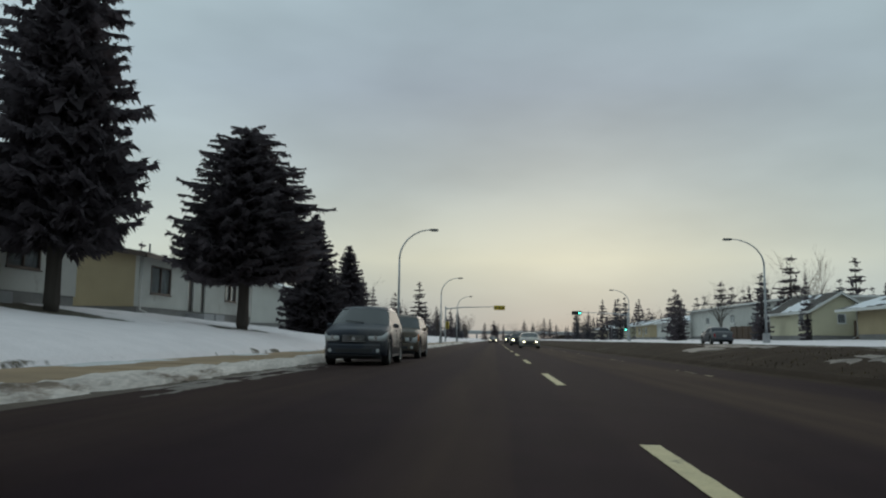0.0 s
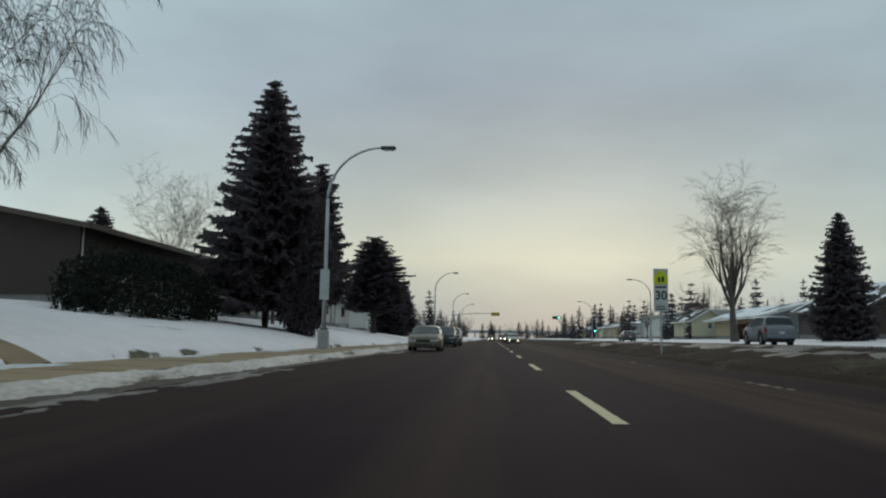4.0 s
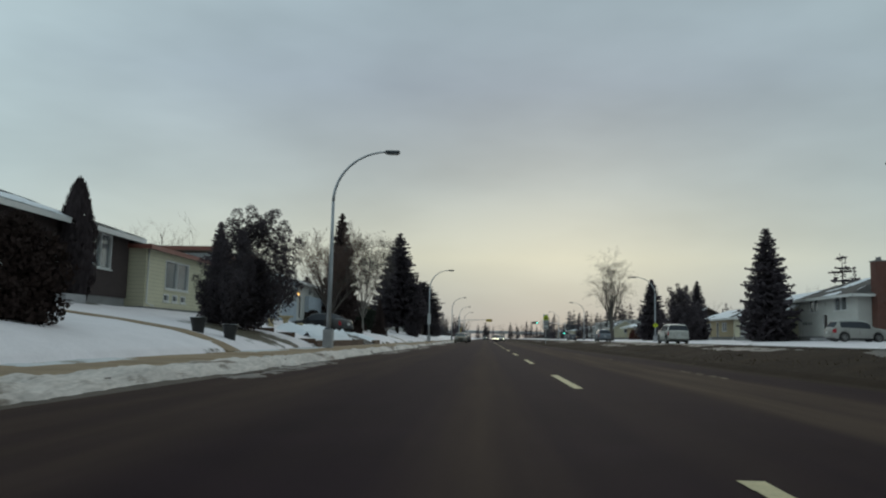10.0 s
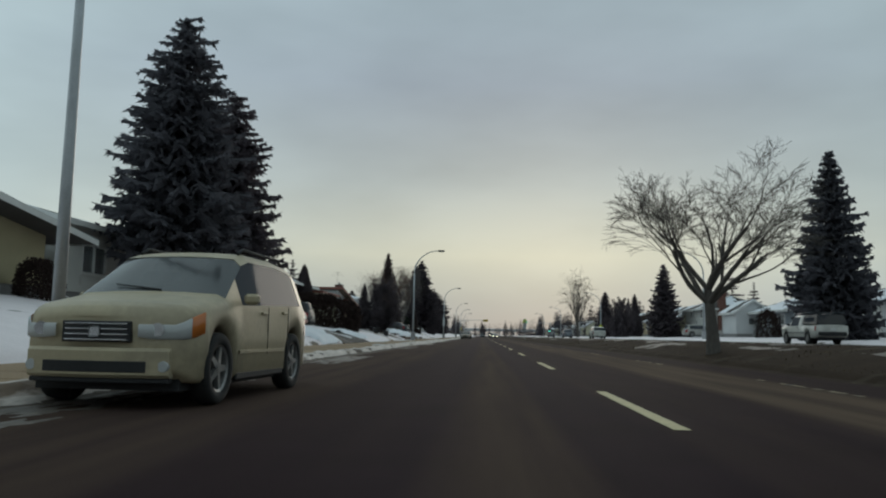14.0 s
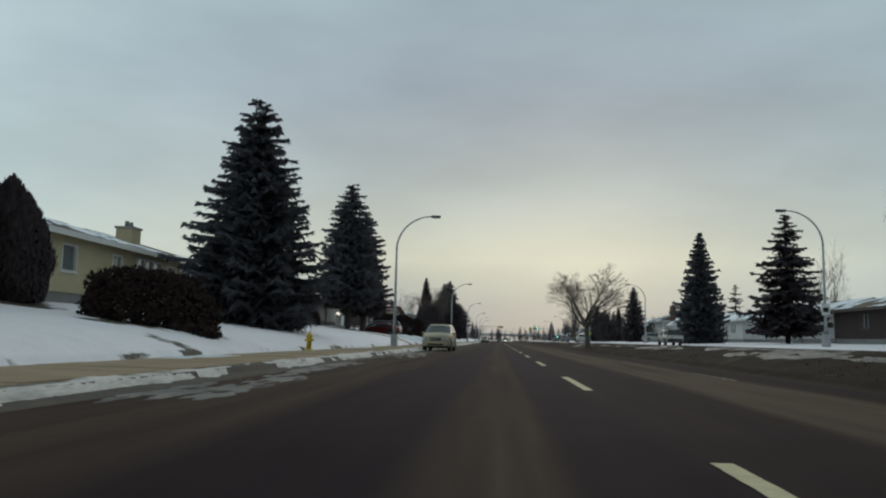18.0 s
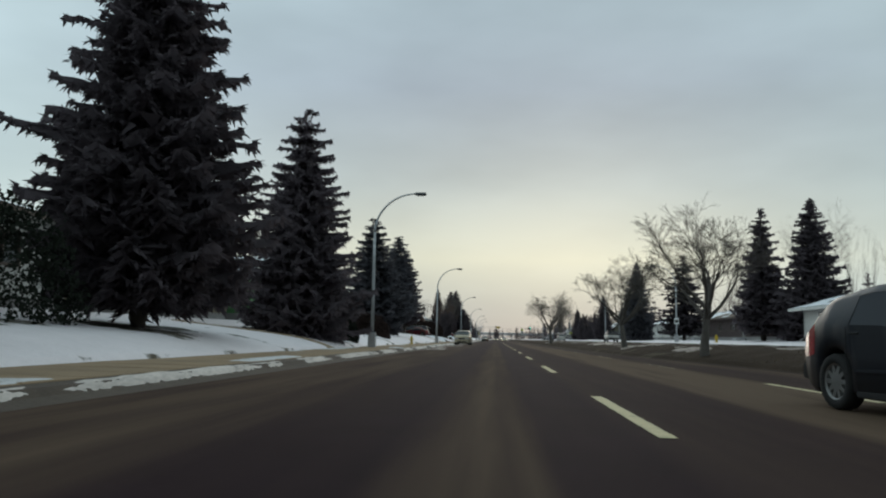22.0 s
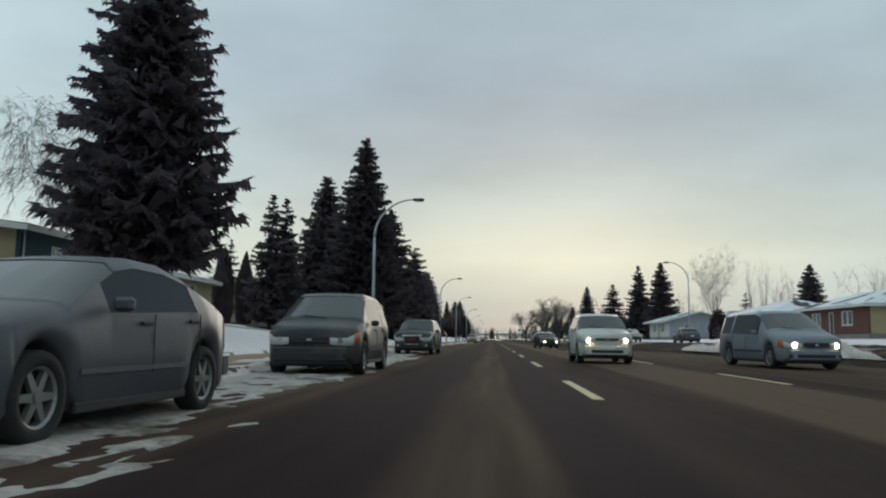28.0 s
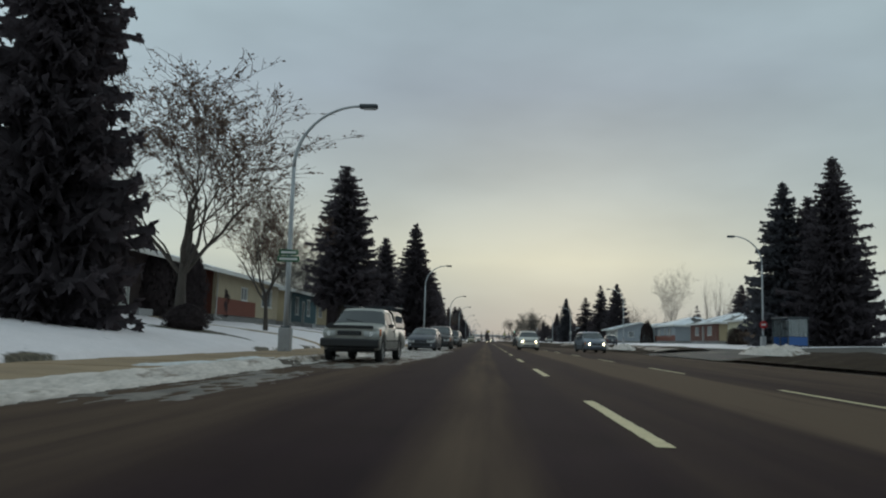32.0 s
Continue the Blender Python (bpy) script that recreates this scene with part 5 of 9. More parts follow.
def bm_box_on(origin, along, out, u0, u1, v0, v1, z0, z1):
    """A box given in a wall's own directions."""
    bm = bmesh.new()
    o, a, n = Vector(origin), Vector(along), Vector(out)
    vs = [bm.verts.new(o + a * u + n * v + Vector((0, 0, z))) for z in (z0, z1) for u, v in ((u0, v0), (u1, v0), (u1, v1), (u0, v1))]
    for q in ((0, 3, 2, 1), (4, 5, 6, 7), (0, 1, 5, 4), (1, 2, 6, 5), (2, 3, 7, 6), (3, 0, 4, 7)):
        bm.faces.new([vs[i] for i in q])
    bmesh.ops.recalc_face_normals(bm, faces=bm.faces)
    return bm


def join(*bms):
    out = bmesh.new()
    for b in bms:
        me = bpy.data.meshes.new("tmp")
        b.to_mesh(me)
        b.free()
        out.from_mesh(me)
        bpy.data.meshes.remove(me)
    return out


def window(parent, origin, along, out, u, w, z, h, panes=1, trim="trim_white", curtain=False, split=False):
    W = new("window")
    W.parent = parent
    B = lambda *k: bm_box_on(origin, along, out, *k)
    t = 0.07
    part("window_frame", join(B(u, u + t, -0.16, 0.03, z, z + h), B(u + w - t, u + w, -0.16, 0.03, z, z + h), B(u + t, u + w - t, -0.16, 0.03, z + h - t, z + h), B(u + t, u + w - t, -0.16, 0.03, z, z + t)), trim, W)
    part("sill", B(u - 0.06, u + w + 0.06, 0.0, 0.09, z - 0.06, z - 0.003), trim, W)
    pw = (w - 2 * t) / panes
    for i in range(panes):
        a = u + t + pw * i
        if i:
            part("mullion", B(a - 0.03, a + 0.03, -0.13, 0.02, z + t, z + h - t), trim, W)
        part("pane", B(a + (0.03 if i else 0), a + pw - (0.03 if i < panes - 1 else 0), -0.10, -0.088, z + t, z + h - t), "glass", W)
        if split:
            part("rail", B(a, a + pw, -0.125, -0.04, z + h * 0.38, z + h * 0.38 + 0.06), trim, W)
    if curtain:
        part("curtain", B(u + t, u + w - t, -0.26, -0.24, z + h * 0.05, z + h - t), "curtain", W)
    return W


def door(parent, origin, along, out, u, w, z, h, mat="door_dark"):
    D = new("door")
    D.parent = parent
    B = lambda *k: bm_box_on(origin, along, out, *k)
    part("door_frame", join(B(u, u + 0.08, -0.15, 0.03, z, z + h), B(u + w - 0.08, u + w, -0.15, 0.03, z, z + h), B(u + 0.08, u + w - 0.08, -0.15, 0.03, z + h - 0.08, z + h)), "trim_white", D)
    part("door_leaf", join(B(u + 0.08, u + w - 0.08, -0.13, -0.08, z, z + h - 0.08), B(u + 0.2, u + w - 0.2, -0.08, -0.06, z + 0.2, z + h * 0.42), B(u + 0.2, u + w - 0.2, -0.08, -0.06, z + h * 0.5, z + h - 0.25)), mat, D)
    part("handle", B(u + 0.14, u + 0.19, -0.08, -0.02, z + 0.98, z + 1.06), "steel", D)
    return D


def garage_door(parent, origin, along, out, u, w, z, h, mat="door_white", lights=True):
    D = new("garage_door")
    D.parent = parent
    B = lambda *k: bm_box_on(origin, along, out, *k)
    rows = 4
    for r in range(rows):
        zz = z + h * r / rows
        part("panel", B(u, u + w, -0.14, -0.09, zz + 0.012, zz + h / rows - 0.004), mat, D)
        if lights and r == rows - 2:
            n = 4
            for i in range(n):
                a = u + w * (i + 0.2) / n
                part("pane", B(a, a + w * 0.6 / n, -0.088, -0.075, zz + 0.12, zz + h / rows - 0.1), "glass", D)
    return D


def roof_planes(kind, L, D, H, rise, over):
    """Roof outlines as lists of corner points; x runs from the street wall (0) back to -D, y from 0 to L."""
    x0, x1, y0, y1 = over, -D - over, -over, L + over
    drop = rise * over / (D / 2)
    if kind == "gable_y":
        e, r, xm = H - drop, H + rise, -D / 2
        return [[(x0, y0, e), (x0, y1, e), (xm, y1, r), (xm, y0, r)], [(x1, y1, e), (x1, y0, e), (xm, y0, r), (xm, y1, r)]], [((xm, L, r), L), ((xm, 0, r), 0)]
    if kind == "gable_x":
        ym, r = L / 2, H + rise
        e = H - rise * over / (L / 2)
        return [[(x0, y0, e), (x0, ym, r), (x1, ym, r), (x1, y0, e)], [(x0, ym, r), (x0, y1, e), (x1, y1, e), (x1, ym, r)]], None
    if kind == "shed":
        k = rise / L
        return [[(x0, y0, H + rise + k * over), (x0, y1, H - k * over), (x1, y1, H - k * over), (x1, y0, H + rise + k * over)]], None
    if kind == "hip":
        e, r, xm, k = H - drop, H + rise, -D / 2, min(D / 2, L / 2 - 0.3)
        return [[(x0, y0, e), (x0, y1, e), (xm, L - k, r), (xm, k, r)], [(x1, y1, e), (x1, y0, e), (xm, k, r), (xm, L - k, r)],
                [(x1, y0, e), (x0, y0, e), (xm, k, r)], [(x0, y1, e), (x1, y1, e), (xm, L - k, r)]], None
    return [[(x0, y0, H + 0.05), (x0, y1, H + 0.05), (x1, y1, H + 0.25), (x1, y0, H + 0.25)]], None


def slab(poly, thick=0.16):
    bm = bmesh.new()
    top = [bm.verts.new(p) for p in poly]
    low = [bm.verts.new((p[0], p[1], p[2] - thick)) for p in poly]
    bm.faces.new(top)
    bm.faces.new(low[::-1])
    n = len(poly)
    for i in range(n):
        bm.faces.new((top[i], low[i], low[(i + 1) % n], top[(i + 1) % n]))
    bmesh.ops.recalc_face_normals(bm, faces=bm.faces)
    return bm


def snow_on(poly, seed, cover=0.5):
    """Patchy snow left on one roof plane, with a melted edge."""
    a, b, c, d = [Vector(p) for p in (poly if len(poly) == 4 else [poly[0], poly[1], poly[2], poly[2]])]
    nu, nv = 26, 14
    verts, faces = [], []
    lift = lambda u, v: a.lerp(b, u).lerp(d.lerp(c, u), v)
    keep = {}
    for i in range(nu + 1):
        for j in range(nv + 1):
            u, v = i / nu, j / nv
            p = lift(u, v)
            s = noise.noise((p.x * 0.35 + seed, p.y * 0.35, seed * 1.7)) + 0.35 * noise.noise((p.x * 1.1, p.y * 1.1 + seed, 3))
            keep[i, j] = s > 0.55 - 1.1 * cover
            verts.append(tuple(p + Vector((0, 0, 0.05 + 0.02 * s if keep[i, j] else 0.006))))
    for i in range(nu):
        for j in range(nv):
            q = [(i, j), (i + 1, j), (i + 1, j + 1), (i, j + 1)]
            if sum(keep[k] for k in q) >= 2:
                faces.append([k[0] * (nv + 1) + k[1] for k in q])
    return from_lists("roof_snow", verts, faces, True) if faces else None


def house(label, side, y0, y1, x, H=2.9, D=9.0, roof="gable_y", rise=1.3, over=0.6, front="stucco_white", end=None, trim="trim_white", tiles="shingle", base=0.45, z=None, snow=0.5,
          windows=(), doors=(), garages=(), end_windows=(), chimney=None, curtains=True, name="house", lower=None, vent=None, antenna=None):
    """A bungalow. side: -1 when it faces the road from the left bank, 1 from the far side. Places along the wall count from its end nearest y0."""
    L = abs(y1 - y0)
    zb = (land(x, (y0 + y1) / 2) if z is None else z)
    h = thing(name, (x, y0 if side < 0 else y1, zb), label, "house", "", 0 if side < 0 else 180)
    flip = lambda u, w=0.0: u if side < 0 else L - u - w
    end = end or front
    O, AL, OUT = (0, 0, base), (0, 1, 0), (1, 0, 0)
    part("foundation", box((-D + 0.06, 0.06, -1.2), (-0.06, L - 0.06, base)), "foundation", h)
    holes = [(flip(u, w), flip(u, w) + w, zz, zz + hh) for u, w, zz, hh, *_ in list(windows) + list(doors) + list(garages)]
    v, f = wall_mesh(L, H, holes)
    hold("wall_front", from_lists("wall_front", place(v, O, AL, OUT), f), front, h)
    if lower:
        B = bm_box_on(O, AL, OUT, 0, L, 0.003, 0.05, 0, 0.9)
        part("wainscot", B, lower, h)
    v, f = wall_mesh(L, H, [])
    hold("wall_back", from_lists("wall_back", place(v, (-D, L, base), (0, -1, 0), (-1, 0, 0)), f), front, h)
    near_y, far_y = (0, L) if side < 0 else (L, 0)
    nd = (0, -1, 0) if side < 0 else (0, 1, 0)
    eo = [(u, u + w, zz, zz + hh) for u, w, zz, hh, *_ in end_windows]
    na = (1, 0, 0) if side < 0 else (-1, 0, 0)
    no = (-D + 0.2, near_y, base) if side < 0 else (-0.2, near_y, base)
    v, f = wall_mesh(D - 0.4, H, eo)
    hold("wall_end", from_lists("wall_end", place(v, no, na, nd), f), end, h)
    fd = (0, 1, 0) if side < 0 else (0, -1, 0)
    v, f = wall_mesh(D - 0.4, H, [])
    hold("wall_end", from_lists("wall_end", place(v, (-0.2, far_y, base) if side < 0 else (-D + 0.2, far_y, base), (-1, 0, 0) if side < 0 else (1, 0, 0), fd), f), end, h)
    part("floor", box((-D + 0.21, 0.21, base + 0.01), (-0.21, L - 0.21, base + 0.06)), "room", h)
    part("ceiling_board", box((-D + 0.21, 0.21, base + H - 0.06), (-0.21, L - 0.21, base + H - 0.01)), "room", h)
    rnd = random.Random(int(y0 * 13))
    for u, w, zz, hh, *r in windows:
        window(h, O, AL, OUT, flip(u, w), w, zz, hh, r[0] if r else 1, trim if trim != "trim_red" else "trim_white", curtains and rnd.random() < 0.6, len(r) > 1)
    for u, w, zz, hh, *r in end_windows:
        window(h, no, na, nd, u, w, zz, hh, r[0] if r else 1, "trim_white", curtains and rnd.random() < 0.5)
    for u, w, zz, hh, *r in doors:
        door(h, O, AL, OUT, flip(u, w), w, zz, hh, r[0] if r else "door_dark")
        part("step", box((0.02, flip(u, w) - 0.3, -0.4), (1.2, flip(u, w) + w + 0.3, base - 0.16), 0.02), "base_concrete", h)
    for u, w, zz, hh, *r in garages:
        garage_door(h, O, AL, OUT, flip(u, w), w, zz, hh, r[0] if r else "door_white")
    planes, _ = roof_planes(roof, L, D, base + H, rise, over)
    for i, p in enumerate(planes):
        part("roof_slope", slab(p), tiles, h)
        me = snow_on(p, y0 * 0.37 + i * 5, snow + (0.12 if i % 2 else 0))
        if me:
            tagged(hold("roof_snow", me, "roof_snow", h), kind="stuff")
    # boards round the eaves
    rim = []
    for p in planes:
        n = len(p)
        for i in range(n):
            a, b = Vector(p[i]), Vector(p[(i + 1) % n])
            if any((Vector(q[j]) - a).length + (Vector(q[(j + 1) % len(q)]) - b).length < 1e-3 or (Vector(q[j]) - b).length + (Vector(q[(j + 1) % len(q)]) - a).length < 1e-3 for q in planes if q is not p for j in range(len(q))):
                continue
            out = Vector(((b - a).y, -(b - a).x, 0))
            if out.length < 1e-3:
                continue
            out.normalize()
            mid = (a + b) / 2
            if (mid - Vector((-D / 2, L / 2, mid.z))).dot(out) < 0:
                out = -out
            bm = bmesh.new()
            vs = [bm.verts.new(q + out * k + Vector((0, 0, dz))) for k, dz in ((0.003, 0.02), (0.04, 0.02), (0.04, -0.22), (0.003, -0.22)) for q in (a, b)]
            for q in ((0, 1, 3, 2), (2, 3, 5, 4), (4, 5, 7, 6), (6, 7, 1, 0)):
                bm.faces.new([vs[j] for j in q])
            bmesh.ops.recalc_face_normals(bm, faces=bm.faces)
            rim.append(bm)
    for bm in rim:
        part("fascia", bm, trim, h)
    if roof in ("gable_y", "gable_x"):
        for s in (0, 1):
            bm = bmesh.new()
            hh = base + H
            if roof == "gable_y":
                yy = 0 if s == 0 else L
                k = 0.18 if s == 0 else -0.18
                tri = [(0, yy, hh), (-D, yy, hh), (-D / 2, yy, hh + rise - 0.17)]
                off = Vector((0, k, 0))
            else:
                xx = 0 if s == 0 else -D
                k = -0.18 if s == 0 else 0.18
                tri = [(xx, 0, hh), (xx, L, hh), (xx, L / 2, hh + rise - 0.17)]
                off = Vector((k, 0, 0))
            va = [bm.verts.new(p) for p in tri]
            vb = [bm.verts.new(Vector(p) + off) for p in tri]
            bm.faces.new(va)
            bm.faces.new(vb[::-1])
            for i in range(3):
                bm.faces.new((va[i], vb[i], vb[(i + 1) % 3], va[(i + 1) % 3]))
            bmesh.ops.recalc_face_normals(bm, faces=bm.faces)
            part("gable", bm, end if roof == "gable_y" else front, h)
    if roof == "shed":
        hh = base + H
        for xx, k in ((0, -0.18), (-D, 0.18)):
            bm = bmesh.new()
            va = [bm.verts.new(p) for p in ((xx, 0, hh), (xx, L, hh), (xx, 0, hh + rise - 0.17))]
            vb = [bm.verts.new((v.co.x + k, v.co.y, v.co.z)) for v in va]
            bm.faces.new(va)
            bm.faces.new(vb[::-1])
            for i in range(3):
                bm.faces.new((va[i], vb[i], vb[(i + 1) % 3], va[(i + 1) % 3]))
            bmesh.ops.recalc_face_normals(bm, faces=bm.faces)
            part("gable", bm, front, h)
        part("upper_wall", box((-D + 0.185, 0.004, hh), (-0.185, 0.18, hh + rise - 0.2)), end, h)
    if chimney:
        cu, cx, top, mat, *hw = chimney
        hw = hw[0] if hw else 0.45
        u = flip(cu)
        c = part("chimney", box((cx - hw, u - 0.55, base + 0.5), (cx + hw, u + 0.55, top - zb)), mat, h)
        part("chimney_cap", box((cx - hw - 0.07, u - 0.62, top - zb), (cx + hw + 0.07, u + 0.62, top - zb + 0.1)), "foundation", c)
        for d in (-0.25, 0.25):
            part("flue", tube([(cx, u + d, top - zb + 0.1), (cx, u + d, top - zb + 0.42)], [0.13, 0.11], 8), "foundation", c)
    if vent:
        u = flip(vent)
        part("vent_pipe", tube([(-D * 0.4, u, base + H), (-D * 0.4, u, base + H + rise + 0.8)], [0.06, 0.06], 8), "dark_steel", h)
    if antenna:
        u, x_, top_ = flip(antenna[0]), antenna[1], antenna[2]
        an = part("antenna", tube([(x_, u, base + H), (x_, u, top_)], [0.022, 0.018], 6), "dark_steel", h, "thin television antenna")
        for dz, w_ in ((0.0, 0.55), (-0.25, 0.75), (-0.5, 0.95)):
            part("rod", tube([(x_ - w_, u, top_ + dz - 0.05), (x_ + w_, u, top_ + dz - 0.05)], [0.009, 0.009], 5), "dark_steel", an)
    part("downspout", tube([(0.08, 0.12, base + H - 0.1), (0.08, 0.12, 0.3), (0.5, 0.12, 0.12)], [0.045] * 3, 6), "trim_white", h)
    return h


def build_houses():
    house_materials()
    W = house
    # kerb-side bank, from the far end
    W("far white bungalow among dark spruces", -1, 88, 104, -17, snow=0.5, windows=((3, 2.2, 0.9, 1.3, 2), (10, 1.4, 1.0, 1.1)), doors=((7, 1.0, 0, 2.1),))
    W("white bungalow half hidden by spruces", -1, 60, 76, -17.5, front="stucco_white", windows=((3, 2.4, 0.9, 1.3, 2), (11, 1.4, 1.0, 1.1)), doors=((7, 1.0, 0, 2.1),))
    W("tan and white bungalow with a dark recessed porch", -1, 31, 50, -18, H=2.8, end="stucco_tan", front="stucco_white", trim="trim_brown", rise=0.7, roof="gable_y", snow=0.6,
      windows=((1.4, 2.6, 0.75, 1.5, 2), (13.0, 2.2, 0.9, 1.2, 2)), doors=((6.5, 1.0, 0, 2.1), (8.5, 0.9, 0, 2.1)), vent=9)
    W("white stucco bungalow with tan end wall and snowy roof", -1, 10.0, 25.0, -18, H=3.0, end="stucco_tan", front="stucco_white", rise=0.6, over=0.9, trim="trim_brown", snow=0.8,
      windows=((1.0, 2.6, 0.9, 1.5, 1), (10, 2.2, 0.9, 1.3, 2)), doors=((5.6, 1.0, 0, 2.1, "door_dark"), (7.4, 1.0, 0, 2.1, "door_dark")), vent=4)
    W("dark brown bungalow with a long flat eave", -1, -17.0, 1.5, -18, H=3.2, front="siding_brown", end="siding_brown", trim="trim_brown", rise=0.8, over=1.0, snow=0.2,
      windows=((4.0, 2.2, 0.8, 1.6, 2), (12, 1.8, 0.9, 1.3, 2)), doors=((8, 1.0, 0, 2.1, "door_dark"),), end_windows=((3, 1.6, 0.9, 1.2),))
    blue = W("pale blue and white split-level house with a red brick chimney", -1, -49.1, -32.3, -17.75, H=3.75, front="stucco_white", end="siding_blue", rise=1.1, roof="hip", over=0.7, snow=0.7, base=0.1,
             windows=((0.8, 4.3, 1.75, 1.35, 3), (10.7, 1.2, 2.6, 0.85), (12.9, 2.7, 2.5, 0.95, 3), (13.1, 1.6, 0.06, 0.5, 2)), doors=((6.7, 1.0, 0.3, 2.1, "door_dark"),), chimney=(0.7, -3.0, 7.5, "brick_red", 0.50), antenna=(2.2, -3.6, 7.6))
    for u0, u1, z0, z1, out in ((0.0, 5.9, -0.3, 1.70, 0.05), (0.0, 0.74, 1.70, 3.72, 0.05), (5.16, 5.9, 1.70, 3.72, 0.05), (0.74, 5.16, 3.16, 3.72, 0.05), (9.3, 16.8, 0.92, 2.44, 0.40)):
        part("lap_siding", box((0.004, u0, 0.1 + z0), (out, u1, 0.1 + z1)), "siding_blue", blue, "pale blue lap siding")
    for u0, u1, z0, z1 in ((9.3, 12.98, -0.4, 0.92), (14.82, 16.75, -0.4, 0.92), (12.98, 14.82, 0.62, 0.92)):
        part("lower_cladding", box((0.004, u0, 0.1 + z0), (0.05, u1, 0.098 + z1)), "siding_brown", blue, "dark brown lower wall boards")
    part("brick_pier", box((-3.6, -0.14, -0.4), (-1.8, -0.004, 3.4)), "brick_red", blue, "red brick pier on the end wall")
    part("porch_light", box((0.02, 6.15, 2.45), (0.16, 6.3, 2.72), 0.02), "porch_glow", blue, "small amber porch light, lit")
    white = W("white house under one long red-edged slope with tall front windows", -1, -66.5, -55.0, -17.6, H=2.15, D=10, base=0.35, front="siding_white", end="siding_white", trim="trim_red", roof="shed", rise=1.6, over=0.8, snow=0.7, tiles="shingle_brown",
              windows=((1.5, 2.1, 0.4, 1.7, 2), (6.75, 1.25, 0.1, 1.7), (8.25, 1.2, 0.1, 1.7), (9.7, 1.1, 0.1, 1.7)))
    part("brick_pier", box((0.004, 3.9, -0.4), (0.5, 5.2, 3.1)), "brick_red", white, "dull red brick pier on the front")
    part("handrail", join(tube([(0.9, 0.4, 1.25), (0.9, 1.6, 1.3), (0.9, 2.7, 0.55)], [0.035] * 3, 6), tube([(0.9, 0.4, 0.75), (0.9, 1.6, 0.8), (0.9, 2.7, 0.15)], [0.03] * 3, 6), *[box((0.87, 0.4 + 0.26 * q - 0.02, -0.3), (0.93, 0.4 + 0.26 * q + 0.02, 1.24 - max(0, q - 5) * 0.17)) for q in range(9)]), "rail_wood", white, "tan wooden handrail by the steps")
    W("cream flat-roofed wing with one large window over three small ones", -1, -76.1, -66.6, -17.7, H=3.1, D=8, base=0.12, front="siding_cream", end="siding_cream", trim="trim_red", roof="flat", over=0.4, snow=0.5,
      windows=((2.5, 3.4, 1.05, 1.6, 2), (2.4, 0.75, 0.35, 0.42), (3.6, 0.75, 0.35, 0.42), (4.8, 0.75, 0.35, 0.42)), name="garage")
    W("dark brick bungalow with a hip roof half white with snow", -1, -92.0, -76.4, -18.5, H=3.3, front="brick_dark", end="brick_dark", trim="trim_white", roof="hip", rise=1.5, snow=0.5,
      windows=((11.6, 2.1, 1.3, 1.7, 2), (3, 2.4, 0.8, 1.4, 2)), doors=((8, 1.0, 0, 2.1),), vent=8)
    W("white garage wing with a dark open doorway under a gable", -1, -109.5, -100.5, -20.0, H=2.9, D=9, front="siding_white", end="siding_white", roof="gable_x", rise=1.4, over=0.8, snow=0.5, garages=((2.0, 5.0, 0.0, 2.3, "door_dark"),), name="garage")
    W("white house with a dark door and a shallow porch", -1, -126.0, -110.5, -19.0, H=3.3, front="stucco_white", end="stucco_white", roof="gable_y", rise=1.2, snow=0.5,
      windows=((2.0, 2.4, 0.9, 1.4, 2),), doors=((9.5, 1.0, 0.0, 2.1, "door_dark"),))
    W("yellow stucco bungalow under a wide shallow gable", -1, -147.5, -128.0, -18.5, H=2.3, front="stucco_yellow", end="stucco_beige", roof="gable_x", rise=1.15, over=1.5, snow=0.6,
      windows=((8.3, 0.7, 0.5, 1.7), (9.3, 0.9, 0.5, 1.7), (10.5, 0.7, 0.5, 1.7)), doors=((13.5, 1.0, 0, 2.1, "door_dark"),), end_windows=((4, 1.5, 0.9, 1.1),), vent=3)
    W("yellow stucco bungalow with a stone-coloured chimney and snowy hip roof", -1, -172.0, -152.5, -18.6, H=2.7, front="stucco_yellow", end="stucco_yellow", roof="hip", rise=1.3, tiles="shingle_brown", snow=0.5,
      windows=((2.6, 1.2, 0.9, 1.2), (7.0, 1.0, 1.0, 1.1), (9.5, 3.0, 0.8, 1.4, 3), (15, 1.6, 0.9, 1.2, 2)), doors=((13.2, 1.0, 0, 2.1),), chimney=(12.5, -2.0, 6.4, "stucco_tan"), antenna=(4.0, -5.0, 6.6))
    W("bright green house with white trim, bay window and red brick chimney", -1, -190.5, -177.5, -17.6, H=2.9, front="siding_green", end="siding_green", roof="gable_x", rise=1.7, over=0.7, snow=0.4,
      windows=((7.0, 1.0, 0.5, 1.7, 1, True), (9.4, 0.9, 0.5, 1.7, 1, True), (10.5, 1.7, 0.4, 1.8, 1)), chimney=(12.2, -0.9, 6.9, "brick_red"))
    W("dull olive stucco house with a brown flat eave", -1, -207.0, -192.0, -18, H=3.4, front="stucco_olive", end="stucco_olive", trim="trim_brown", roof="gable_y", rise=0.8, snow=0.2,
      windows=((4.6, 2.0, 1.6, 1.1, 2), (8.2, 1.8, 1.6, 1.0, 2), (12, 1.4, 1.0, 1.0)), end_windows=((4, 1.5, 1.2, 1.0, 2),), chimney=(15.0, -3.0, 6.2, "brick_dark"))
